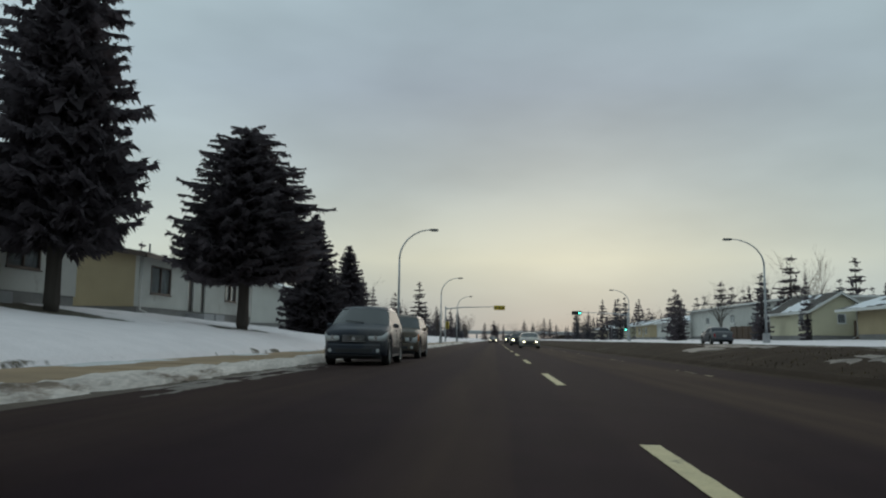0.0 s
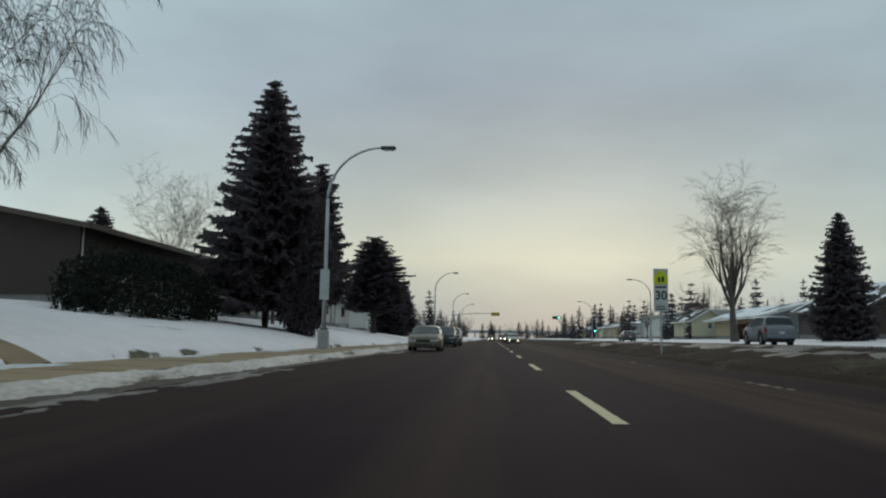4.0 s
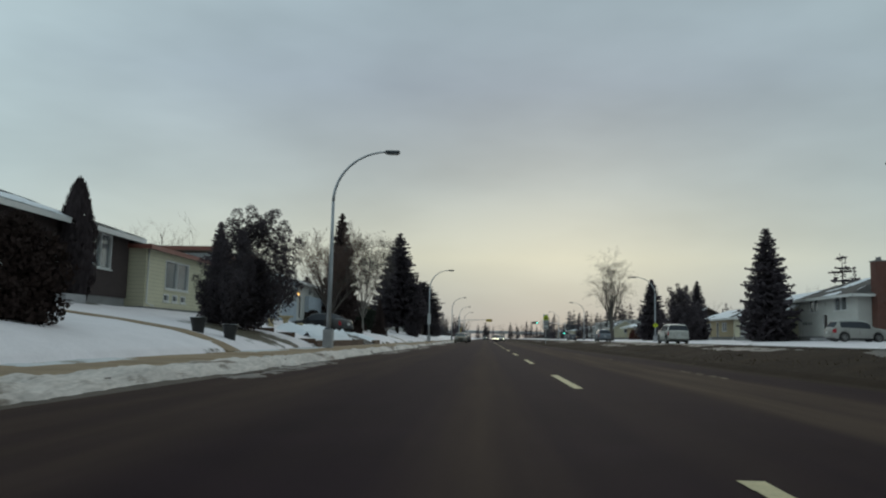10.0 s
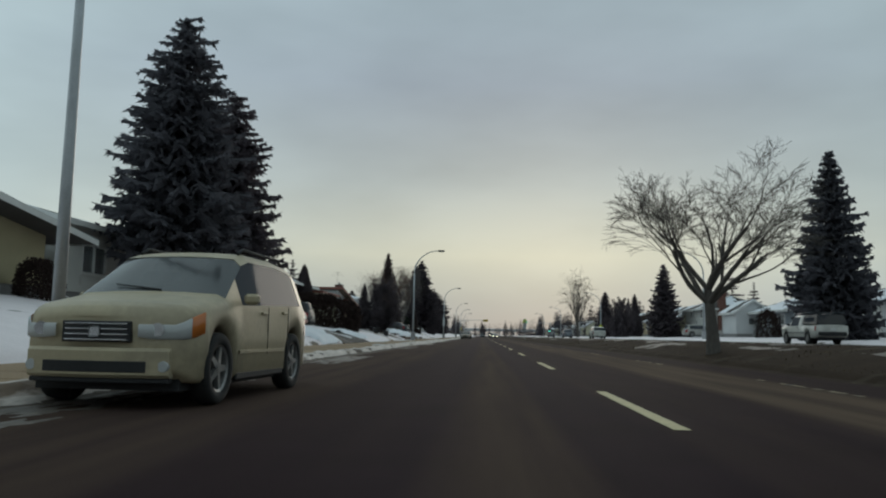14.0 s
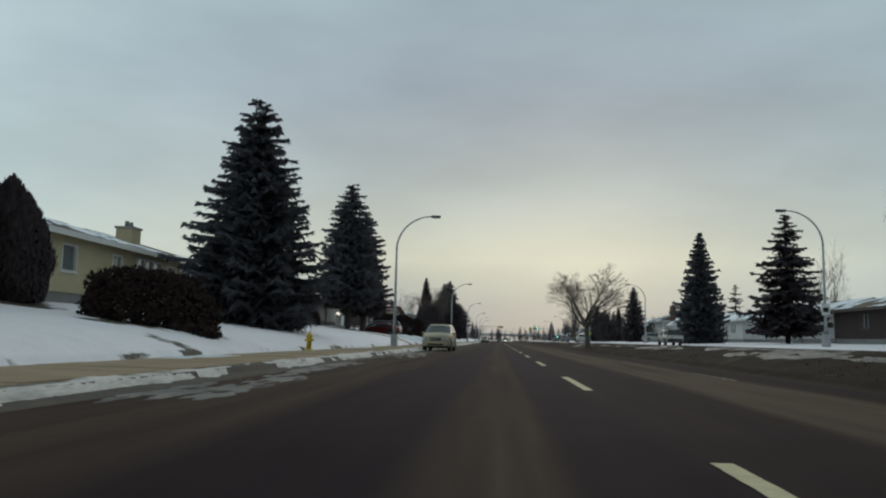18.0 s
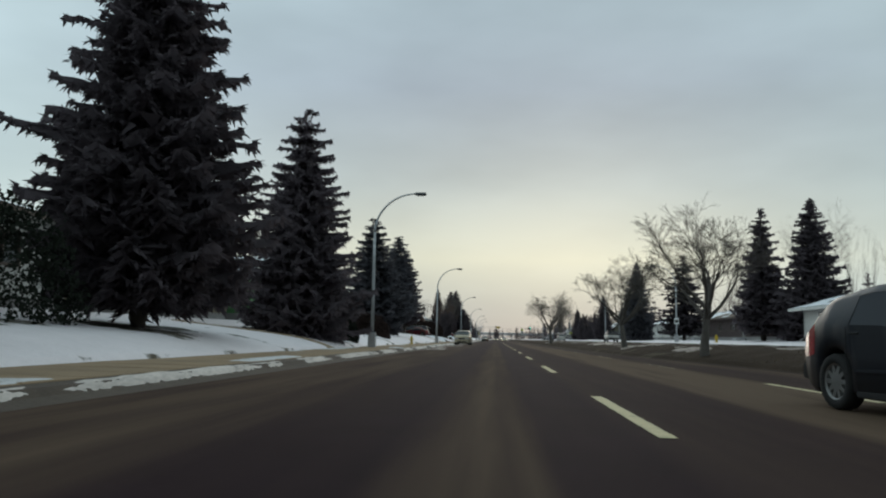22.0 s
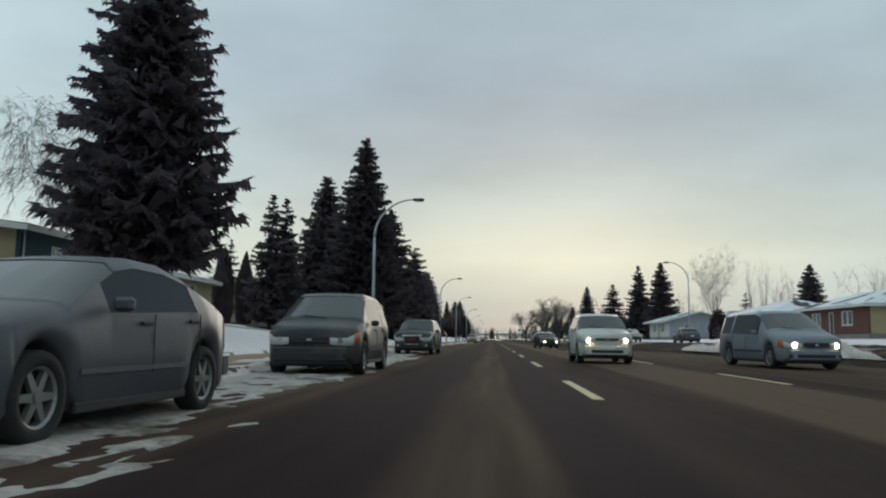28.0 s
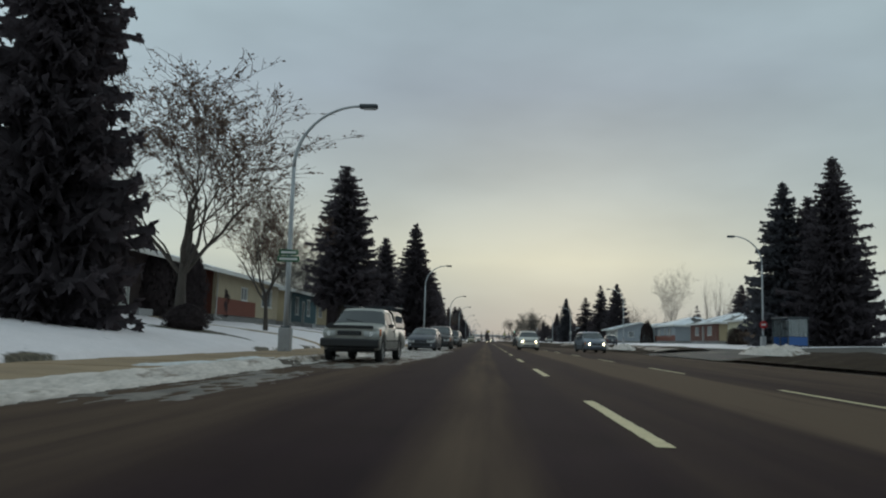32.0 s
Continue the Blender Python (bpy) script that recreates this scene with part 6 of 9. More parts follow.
    W("cream house behind big spruces", -1, -224.5, -211.0, -18.5, H=3.5, front="stucco_white", end="stucco_beige", roof="gable_y", rise=1.2, snow=0.4, trim="trim_brown", windows=((2, 2.2, 1.2, 1.3, 2), (8, 2.2, 1.2, 1.3, 2)), doors=((6, 1.0, 0, 2.1),))
    W("beige bungalow with a stone-faced base and a wide window", -1, -243.0, -227.0, -18, H=3.0, front="stucco_beige", end="stucco_beige", roof="gable_y", rise=0.9, trim="trim_brown", snow=0.4, lower="stone",
      windows=((7.5, 3.0, 0.95, 1.5, 3), (2, 1.6, 1.0, 1.2, 2)), doors=((12, 1.0, 0, 2.1),))
    W("tan bungalow with a snowy roof beside cedars", -1, -266.0, -253.0, -20.5, H=2.7, front="stucco_tan", end="stucco_tan", roof="hip", rise=1.2, snow=0.8, windows=((3, 1.2, 0.9, 1.2), (8, 2.0, 0.9, 1.2, 2)), doors=((6, 1.0, 0, 2.1, "door_white"),))
    W("dark teal bungalow with a tan end wall and white windows", -1, -279.5, -268.0, -18.6, H=3.0, front="siding_teal", end="stucco_tan", roof="gable_y", rise=0.5, over=0.7, snow=0.7,
      windows=((2.2, 1.3, 0.7, 1.7, 1, True), (7.2, 1.3, 0.7, 1.7, 1, True)), doors=((5.0, 1.0, 0, 2.1, "door_dark"),))
    W("rust-red and beige bungalow under one long snowy eave", -1, -300.5, -284.5, -18.4, H=3.1, front="stucco_beige", end="siding_red", roof="gable_y", rise=1.1, over=0.9, snow=0.8, trim="trim_white",
      windows=((11.0, 2.9, 0.95, 1.5, 2), (5.6, 1.5, 1.2, 1.0, 2)), lower=None)
    part("cladding", bm_box_on((-18.4, -300.5, land(-18.4, -292) + 0.45), (0, 1, 0), (1, 0, 0), 0.1, 9.2, 0.004, 0.06, 0.0, 1.15), "siding_red", None)
    tagged(bpy.data.objects["cladding"], "rust-red board cladding on a house front", "cladding", kind="structure")
    W("white and brick bungalow with a deep porch beside cedars", -1, -319.5, -302.5, -18.4, H=3.1, front="brick_dark", end="siding_white", roof="gable_y", rise=1.1, over=1.3, snow=0.5, trim="trim_white",
      windows=((1.0, 2.4, 0.9, 1.5, 2), (9.0, 2.0, 0.9, 1.4, 2)), doors=((5.2, 1.0, 0, 2.1, "door_white"), (13.0, 1.0, 0, 2.1)))
    # across the service road
    W("cream bungalow with a narrow front gable", 1, 66, 77, 29.3, H=2.5, D=5.0, front="siding_cream", end="siding_cream", roof="gable_y", rise=1.5, over=0.5, snow=0.35, windows=((2, 1.2, 1.0, 1.2),), end_windows=((2.0, 0.8, 1.1, 0.9),))
    W("grey bungalow with a long snowy eave beside a red shrub", 1, 41, 62, 31.5, H=2.5, front="stucco_tan", end="siding_grey", roof="gable_y", rise=1.3, over=1.3, snow=0.75, trim="trim_white", windows=((3, 2.2, 0.8, 1.3, 2), (11, 2.0, 0.8, 1.3, 2)), doors=((7, 1.0, 0, 2.1),))
    W("low white building behind a brown fence", 1, 80, 130, 34, H=4.2, D=14, front="stucco_white", end="stucco_white", roof="flat", snow=0.6, windows=((5, 2, 1.8, 1.2, 2), (15, 2, 1.8, 1.2, 2), (25, 2, 1.8, 1.2, 2), (38, 2, 1.8, 1.2, 2)))
    W("brown bungalow with a steep snow-streaked roof", 1, 20, 36, 33, H=2.7, front="siding_brown", end="siding_brown", roof="gable_y", rise=2.3, over=0.9, snow=0.5, trim="trim_brown", windows=((3, 2.2, 0.8, 1.3, 2), (11, 2.0, 0.8, 1.3, 2)), doors=((7, 1.0, 0, 2.1),))
    W("brown bungalow between dark pines", 1, -2, 15, 35, H=2.8, front="stucco_tan", end="stucco_beige", roof="gable_y", rise=1.5, snow=0.8, tiles="shingle_brown", windows=((3, 2.2, 0.8, 1.3, 2), (11, 2.0, 0.8, 1.3, 2)), doors=((7, 1.0, 0, 2.1),))
    W("cream house with a sloping garage roof", 1, -33, -17, 30.5, H=2.6, front="siding_cream", end="siding_cream", roof="gable_y", rise=2.2, snow=0.6, windows=((4, 1.6, 0.9, 1.4, 2),), garages=((9.5, 4.6, 0, 2.2),), end_windows=((5.6, 1.1, 0.8, 1.4),))
    W("two-storey pale house with a dark hip roof", 1, -46, -31.5, 32, H=3.9, front="stucco_white", end="stucco_white", roof="hip", rise=1.7, over=0.8, snow=0.35, windows=((2, 2.6, 2.3, 1.3, 2), (8, 2.2, 2.3, 1.3, 2), (2, 1.8, 0.4, 1.1, 2)), doors=((6, 1.0, 0, 2.1),), garages=((9.6, 2.6, 0.0, 2.0),), end_windows=((5.4, 2.2, 2.3, 1.3, 2),), chimney=(-0.6, -1.6, 8.0, "brick_red"))
    W("pale grey bungalow with a long snowy roof", 1, -72, -60.5, 33.5, H=2.8, front="siding_grey", end="siding_white", roof="gable_y", rise=1.5, over=0.8, snow=0.85, windows=((2, 2.2, 0.9, 1.3, 2), (8, 1.6, 0.9, 1.2, 2)), doors=((5, 1.0, 0, 2.1),), end_windows=((3.2, 0.9, 1.2, 1.0),))
    W("white gabled garage wing with one small window", 1, -60, -54.5, 31.3, H=2.9, D=4.2, front="siding_white", end="siding_white", roof="gable_y", rise=1.35, over=0.45, snow=0.7, end_windows=((1.3, 0.9, 1.1, 0.9),), name="garage")
    W("white bungalow with a low snowy roof", 1, -92, -74, 33, H=2.8, front="stucco_white", end="siding_white", roof="hip", rise=1.4, snow=0.8, windows=((3, 2.2, 0.8, 1.3, 2), (11, 2.0, 0.8, 1.3, 2)), doors=((7, 1.0, 0, 2.1),))
    W("white bungalow with grey roof behind a spruce", 1, -117, -98, 34, H=2.8, front="stucco_white", end="stucco_white", roof="gable_y", rise=1.5, snow=0.7, windows=((3, 2.2, 0.8, 1.3, 2), (11, 2.0, 0.8, 1.3, 2)), doors=((7, 1.0, 0, 2.1),))
    W("brown brick bungalow with a shallow roof", 1, -150, -126, 31, H=2.8, front="brick_dark", end="brick_dark", roof="hip", rise=1.3, over=0.9, snow=0.45, trim="trim_brown", windows=((3, 2.2, 0.8, 1.3, 2), (11, 2.0, 0.8, 1.3, 2), (17, 1.6, 0.8, 1.3, 2)), doors=((7, 1.0, 0, 2.1),), end_windows=((5.2, 1.6, 0.9, 1.2, 2),), tiles="shingle_brown")
    W("dark brown bungalow behind spruces", 1, -176, -156, 36, H=2.8, front="siding_brown", end="siding_brown", roof="gable_y", rise=1.4, snow=0.5, windows=((3, 2.2, 0.8, 1.3, 2),), doors=((7, 1.0, 0, 2.1),))
    # grey siding on the whitish end wall puts its dim light into the colour
    W("white bungalow with a grey end wall and a shallow gable", 1, -186, -172, 27.2, H=2.7, D=9.5, front="stucco_white", end="siding_grey", roof="gable_y", rise=1.3, over=1.0, snow=0.6, windows=((3, 2.2, 0.8, 1.3, 2), (9, 2.0, 0.8, 1.3, 2)), doors=((6.3, 1.0, 0, 2.1),), end_windows=((5.6, 1.6, 0.9, 1.2, 2), (2.2, 1.2, 0.9, 1.1)))
    W("blue-grey bungalow with red boards under the windows", 1, -219, -203, 31.5, H=2.8, front="siding_grey", end="siding_grey", roof="hip", rise=1.4, snow=0.8, windows=((3, 2.2, 0.8, 1.3, 2), (11, 2.0, 0.8, 1.3, 2)), doors=((7, 1.0, 0, 2.1),), lower="siding_red")
    W("red brick bungalow with a snowy roof", 1, -238, -223, 33, H=2.8, front="brick_red", end="stucco_tan", roof="hip", rise=1.4, snow=0.7, windows=((3, 2.2, 0.8, 1.3, 2), (10, 2.0, 0.8, 1.3, 2)), doors=((7, 1.0, 0, 2.1),))
    W("cream bungalow with a dark roof and a white garage door", 1, -260, -243, 33, H=2.9, front="siding_cream", end="stucco_white", roof="gable_y", rise=1.7, snow=0.5, windows=((11, 1.2, 0.9, 1.4),), doors=((8, 1.0, 0, 2.1),), garages=((2, 4.6, 0, 2.2),), end_windows=((4, 1.3, 0.9, 1.2),))
    rnd = random.Random(9)
    kinds = ("stucco_white", "stucco_beige", "siding_grey", "siding_cream", "stucco_tan")
    for i in range(5):
        y = 120 + i * 26
        W("distant bungalow down the street", -1, y, y + 17, -18 - rnd.uniform(0, 3), front=kinds[i], roof=rnd.choice(("hip", "gable_y")), snow=0.7, windows=((3, 2.2, 0.8, 1.3, 2), (11, 2.0, 0.8, 1.3, 2)), doors=((7, 1.0, 0, 2.1),))
        W("distant bungalow down the street", 1, y + 20, y + 37, 33 + rnd.uniform(0, 3), front=kinds[-i], roof=rnd.choice(("hip", "gable_y")), snow=0.7, windows=((3, 2.2, 0.8, 1.3, 2), (11, 2.0, 0.8, 1.3, 2)), doors=((7, 1.0, 0, 2.1),))


# ---- vehicles ----
def paint(name, color, metal=0.35, rough=0.45, dirt=0.12):
    return material(name, color, rough, metal, vary=0.10, scale=1.3, fine=18, second=tuple(0.68 * c + 0.32 * d for c, d in zip(color, (0.13, 0.115, 0.10))), cover=dirt - 0.02, coat=0.06, spec=0.35)


def car_materials():
    for n, c in dict(car_tan=(0.20, 0.17, 0.125), car_navy=(0.030, 0.036, 0.050), car_brown=(0.10, 0.075, 0.055), car_beige=(0.46, 0.39, 0.265), car_slate=(0.045, 0.051, 0.054),
                     car_charcoal=(0.042, 0.039, 0.045), car_grey=(0.088, 0.094, 0.114), car_silver=(0.36, 0.355, 0.33), car_black=(0.016, 0.019, 0.026), car_bluegrey=(0.22, 0.245, 0.29),
                     car_white=(0.62, 0.61, 0.57), car_red=(0.16, 0.018, 0.022), car_dark=(0.022, 0.024, 0.030)).items():
        M[n] = paint(n, c, 0.1 if n == "car_white" else 0.2)
    M["rubber"] = material("tyre_rubber", (0.020, 0.019, 0.019), 0.9, vary=0.3, scale=5, fine=30, second=(0.10, 0.09, 0.08), cover=-0.02)
    M["alloy"] = material("alloy_rim", (0.27, 0.265, 0.26), 0.45, 0.6, vary=0.15, scale=5, fine=30)
    M["trim_black"] = material("black_plastic", (0.020, 0.020, 0.022), 0.65, vary=0.2, scale=4, fine=40)
    M["chrome"] = material("chrome", (0.55, 0.56, 0.57), 0.18, 1.0, vary=0.06, scale=5, fine=30)
    g = glass_material("car_glass", (0.055, 0.060, 0.070), 0.06)
    g.node_tree.nodes["Principled BSDF"].inputs["Transmission Weight"].default_value = 0.0
    g.node_tree.nodes["Principled BSDF"].inputs["Specular IOR Level"].default_value = 0.0
    g.node_tree.nodes["Principled BSDF"].inputs["Coat Weight"].default_value = 0.18
    M["car_glass"] = g
    M["windscreen"] = glass_material("windscreen_glass", (0.10, 0.108, 0.115), 0.06)
    M["windscreen"].node_tree.nodes["Principled BSDF"].inputs["Transmission Weight"].default_value = 0.3
    M["lamp_clear"] = glass_material("headlamp_clear", (0.46, 0.47, 0.47), 0.15)
    M["lamp_amber"] = glass_material("amber_lens", (0.55, 0.16, 0.03), 0.2)
    M["lamp_red"] = glass_material("red_lens", (0.32, 0.012, 0.02), 0.2)
    M["lamp_on"] = glow("headlamp_lit", (1.0, 0.86, 0.56), 14.0)
    M["amber_on"] = glow("amber_lit", (1.0, 0.55, 0.16), 4.0)
    M["seat_cloth"] = material("seat_cloth", (0.05, 0.05, 0.052), 0.95, vary=0.2, scale=4, fine=30)


WHEELS = {}


def wheel_meshes(r, spokes):
    if (r, spokes) in WHEELS:
        return WHEELS[r, spokes]
    prof = [(0.10, r * 0.66), (0.11, r * 0.80), (0.105, r * 0.95), (0.07, r), (-0.07, r), (-0.105, r * 0.95), (-0.11, r * 0.80), (-0.10, r * 0.66)]
    n = 22
    verts, faces = [], []
    for k in range(n):
        a = math.tau * k / n
        for x, q in prof:
            verts.append((x, q * math.cos(a), q * math.sin(a)))
    m = len(prof)
    for k in range(n):
        for i in range(m):
            faces.append((k * m + i, k * m + (i + 1) % m, ((k + 1) % n) * m + (i + 1) % m, ((k + 1) % n) * m + i))
    tyre = from_lists("tyre", verts, faces, True)
    tyre.materials.append(M["rubber"])
    bm = bmesh.new()
    rr = r * 0.66
    ring_o = [bm.verts.new((0.095, rr * math.cos(math.tau * k / n), rr * math.sin(math.tau * k / n))) for k in range(n)]
    ring_i = [bm.verts.new((0.080, rr * 0.90 * math.cos(math.tau * k / n), rr * 0.90 * math.sin(math.tau * k / n))) for k in range(n)]
    ring_b = [bm.verts.new((0.02, rr * 0.88 * math.cos(math.tau * k / n), rr * 0.88 * math.sin(math.tau * k / n))) for k in range(n)]
    for k in range(n):
        j = (k + 1) % n
        bm.faces.new((ring_o[k], ring_i[k], ring_i[j], ring_o[j]))
        bm.faces.new((ring_i[k], ring_b[k], ring_b[j], ring_i[j]))
    for s in range(spokes):
        a = math.tau * s / spokes
        c, d = math.cos(a), math.sin(a)
        w0, w1 = rr * 0.16, rr * 0.11
        vs = [bm.verts.new((x, c * q - d * w, d * q + c * w)) for x, q, w in ((0.085, rr * 0.12, -w0), (0.085, rr * 0.12, w0), (0.078, rr * 0.9, w1), (0.078, rr * 0.9, -w1))]
        bm.faces.new(vs)
        ws = [bm.verts.new((v.co.x - 0.04, v.co.y, v.co.z)) for v in vs]
        for i in range(4):
            bm.faces.new((vs[i], ws[i], ws[(i + 1) % 4], vs[(i + 1) % 4]))
    hub = [bm.verts.new((0.092, rr * 0.2 * math.cos(math.tau * k / 10), rr * 0.2 * math.sin(math.tau * k / 10))) for k in range(10)]
    bm.faces.new(hub)
    bmesh.ops.recalc_face_normals(bm, faces=bm.faces)
    rim = bpy.data.meshes.new("rim")
    bm.to_mesh(rim)
    bm.free()
    rim.materials.append(M["alloy"])
    bm = bmesh.new()
    disc = [bm.verts.new((0.018, rr * 0.9 * math.cos(math.tau * k / n), rr * 0.9 * math.sin(math.tau * k / n))) for k in range(n)]
    bm.faces.new(disc)
    br = bpy.data.meshes.new("brake")
    bm.to_mesh(br)
    bm.free()
    br.materials.append(M["trim_black"])
    WHEELS[r, spokes] = (tyre, rim, br)
    return WHEELS[r, spokes]


KINDS = {
    # length, width, wheel centres, wheel radius, clearance; top line; shoulder line; half width; windscreen, side windows, rear window; lamps
    "sedan": dict(L=4.65, W=1.77, axles=(0.92, 3.58), r=0.32, clear=0.20,
                  top=[(0, 0.66), (0.04, 0.75), (0.2, 0.81), (0.8, 0.90), (1.32, 0.93), (2.08, 1.36), (2.45, 1.42), (3.0, 1.42), (3.4, 1.35), (4.02, 1.05), (4.15, 1.03), (4.5, 0.99), (4.6, 0.86), (4.65, 0.70)],
                  belt=[(0, 0.62), (0.2, 0.73), (1.3, 0.89), (4.0, 0.95), (4.5, 0.90), (4.65, 0.66)], half=[(0, 0.69), (0.10, 0.79), (0.4, 0.86), (0.9, 0.875), (3.6, 0.885), (4.2, 0.84), (4.5, 0.76), (4.65, 0.66)],
                  screen=(1.36, 2.06), sides=((1.80, 2.42), (2.50, 3.28)), rear=(3.42, 4.0), front_lamp=(0.04, 0.42), tail=(4.44, 4.60)),
    "fastback": dict(L=4.53, W=1.78, axles=(0.86, 3.56), r=0.325, clear=0.19,
                     top=[(0, 0.67), (0.04, 0.76), (0.25, 0.85), (0.8, 0.94), (1.15, 0.99), (2.0, 1.38), (2.35, 1.44), (2.9, 1.43), (3.4, 1.33), (4.0, 1.10), (4.25, 1.07), (4.42, 1.0), (4.53, 0.75)],
                     belt=[(0, 0.63), (0.25, 0.77), (1.2, 0.91), (3.9, 1.01), (4.4, 0.93), (4.53, 0.70)], half=[(0, 0.68), (0.10, 0.78), (0.4, 0.86), (0.9, 0.88), (3.6, 0.89), (4.1, 0.85), (4.4, 0.76), (4.53, 0.64)],
                     screen=(1.2, 1.98), sides=((1.72, 2.40), (2.48, 3.34)), rear=(3.38, 3.98), front_lamp=(0.05, 0.62), tail=(4.26, 4.46)),
    "hatch": dict(L=4.45, W=1.77, axles=(0.88, 3.52), r=0.33, clear=0.19,
                  top=[(0, 0.68), (0.04, 0.78), (0.25, 0.87), (0.8, 0.96), (1.05, 0.98), (1.9, 1.40), (2.3, 1.47), (3.0, 1.46), (3.7, 1.36), (3.85, 1.33), (4.25, 1.0), (4.4, 0.9), (4.45, 0.7)],
                  belt=[(0, 0.64), (0.25, 0.79), (1.1, 0.93), (4.0, 1.02), (4.4, 0.86), (4.45, 0.66)], half=[(0, 0.68), (0.10, 0.78), (0.4, 0.855), (0.9, 0.875), (3.7, 0.885), (4.2, 0.82), (4.45, 0.74)],
                  screen=(1.1, 1.88), sides=((1.6, 2.35), (2.43, 3.2)), rear=(3.86, 4.22), front_lamp=(0.05, 0.66), tail=(4.0, 4.4)),
    "suv": dict(L=4.42, W=1.82, axles=(0.86, 3.46), r=0.37, clear=0.24,
                top=[(0, 0.86), (0.04, 0.95), (0.18, 1.01), (0.6, 1.07), (1.02, 1.13), (1.74, 1.60), (2.05, 1.68), (3.0, 1.69), (3.8, 1.64), (3.95, 1.58), (4.26, 1.12), (4.37, 1.0), (4.42, 0.75)],
                belt=[(0, 0.80), (0.18, 0.92), (1.0, 1.03), (4.0, 1.12), (4.37, 0.95), (4.42, 0.70)], half=[(0, 0.73), (0.08, 0.82), (0.35, 0.885), (0.9, 0.90), (3.6, 0.91), (4.2, 0.85), (4.42, 0.79)],
                screen=(1.06, 1.74), sides=((1.46, 2.28), (2.36, 3.08), (3.17, 3.74)), rear=(3.96, 4.24), front_lamp=(0.04, 0.50), tail=(4.10, 4.39)),
    "boxy": dict(L=4.70, W=1.85, axles=(0.93, 3.79), r=0.38, clear=0.25,
                 top=[(0, 0.86), (0.04, 0.98), (0.2, 1.04), (0.8, 1.10), (1.25, 1.13), (1.82, 1.58), (2.1, 1.66), (3.3, 1.68), (4.15, 1.62), (4.3, 1.56), (4.55, 1.12), (4.65, 1.05), (4.70, 0.75)],
                 belt=[(0, 0.78), (0.2, 0.92), (1.2, 1.04), (4.3, 1.12), (4.65, 0.98), (4.70, 0.70)], half=[(0, 0.76), (0.08, 0.84), (0.3, 0.90), (0.9, 0.92), (3.9, 0.925), (4.5, 0.87), (4.70, 0.82)],
                 screen=(1.28, 1.82), sides=((1.56, 2.42), (2.50, 3.36), (3.46, 4.1)), rear=(4.3, 4.54), front_lamp=(0.03, 0.40), tail=(4.4, 4.66)),
    "van": dict(L=5.14, W=1.95, axles=(0.95, 4.03), r=0.35, clear=0.22,
                top=[(0, 0.80), (0.04, 0.90), (0.2, 0.97), (0.7, 1.06), (1.0, 1.10), (1.95, 1.66), (2.3, 1.74), (3.5, 1.75), (4.7, 1.70), (4.85, 1.64), (5.05, 1.10), (5.1, 1.0), (5.14, 0.70)],
                belt=[(0, 0.74), (0.2, 0.87), (1.0, 0.99), (4.8, 1.06), (5.1, 0.95), (5.14, 0.64)], half=[(0, 0.74), (0.1, 0.84), (0.35, 0.93), (0.9, 0.965), (4.3, 0.975), (4.9, 0.93), (5.14, 0.88)],
                screen=(1.06, 1.94), sides=((1.72, 2.55), (2.65, 3.65), (3.75, 4.7)), rear=(4.86, 5.03), front_lamp=(0.03, 0.42), tail=(4.86, 5.1)),
    "pickup": dict(L=5.30, W=1.78, axles=(0.90, 3.98), r=0.37, clear=0.36,
                   top=[(0, 0.96), (0.04, 1.03), (0.2, 1.07), (0.8, 1.11), (1.32, 1.15), (1.82, 1.58), (2.05, 1.66), (2.85, 1.66), (3.05, 1.60), (3.12, 1.10), (3.3, 1.08), (5.25, 1.08), (5.30, 0.85)],
                   belt=[(0, 0.92), (0.2, 1.00), (1.3, 1.05), (3.1, 1.05), (5.25, 1.03), (5.30, 0.80)], half=[(0, 0.78), (0.06, 0.84), (0.3, 0.87), (0.9, 0.88), (5.25, 0.88), (5.30, 0.86)],
                   screen=(1.36, 1.82), sides=((1.62, 2.76),), rear=None, front_lamp=(0.03, 0.30), tail=(5.10, 5.26)),
}
SHELLS = {}


def lerp_table(table, s):
    return float(np.interp(s, [t[0] for t in table], [t[1] for t in table]))


def bow(k, x, s):
    """Nose and tail curve back towards the sides."""
    u = min(1.0, abs(x) / (k["W"] / 2)) ** 2.3
    L = k["L"]
    return s + 0.20 * u * (1 - smooth(0, 1.1, s)) - 0.10 * u * smooth(L - 0.9, L, s)


def strip(k, hw, s0, s1, z0, z1, bev=0.02, n=10):
    """A bar across the nose or tail that follows its curve; s0 is its outer face."""
    bm = bmesh.new()
    rings = []
    out = 1 if s1 > s0 else -1
    for i in range(n + 1):
        x = hw * (2 * i / n - 1)
        pts = ((s1, z0), (s0 + out * bev, z0), (s0, z0 + bev), (s0, z1 - bev), (s0 + out * bev, z1), (s1, z1))
        rings.append([bm.verts.new((x, bow(k, x, s) - k["L"] / 2, z)) for s, z in pts])
    for a, b in zip(rings, rings[1:]):
        for q in range(6):
            bm.faces.new((a[q], a[(q + 1) % 6], b[(q + 1) % 6], b[q]))
    bm.faces.new(rings[0])
    bm.faces.new(rings[-1][::-1])
    bmesh.ops.recalc_face_normals(bm, faces=bm.faces)
    return bm


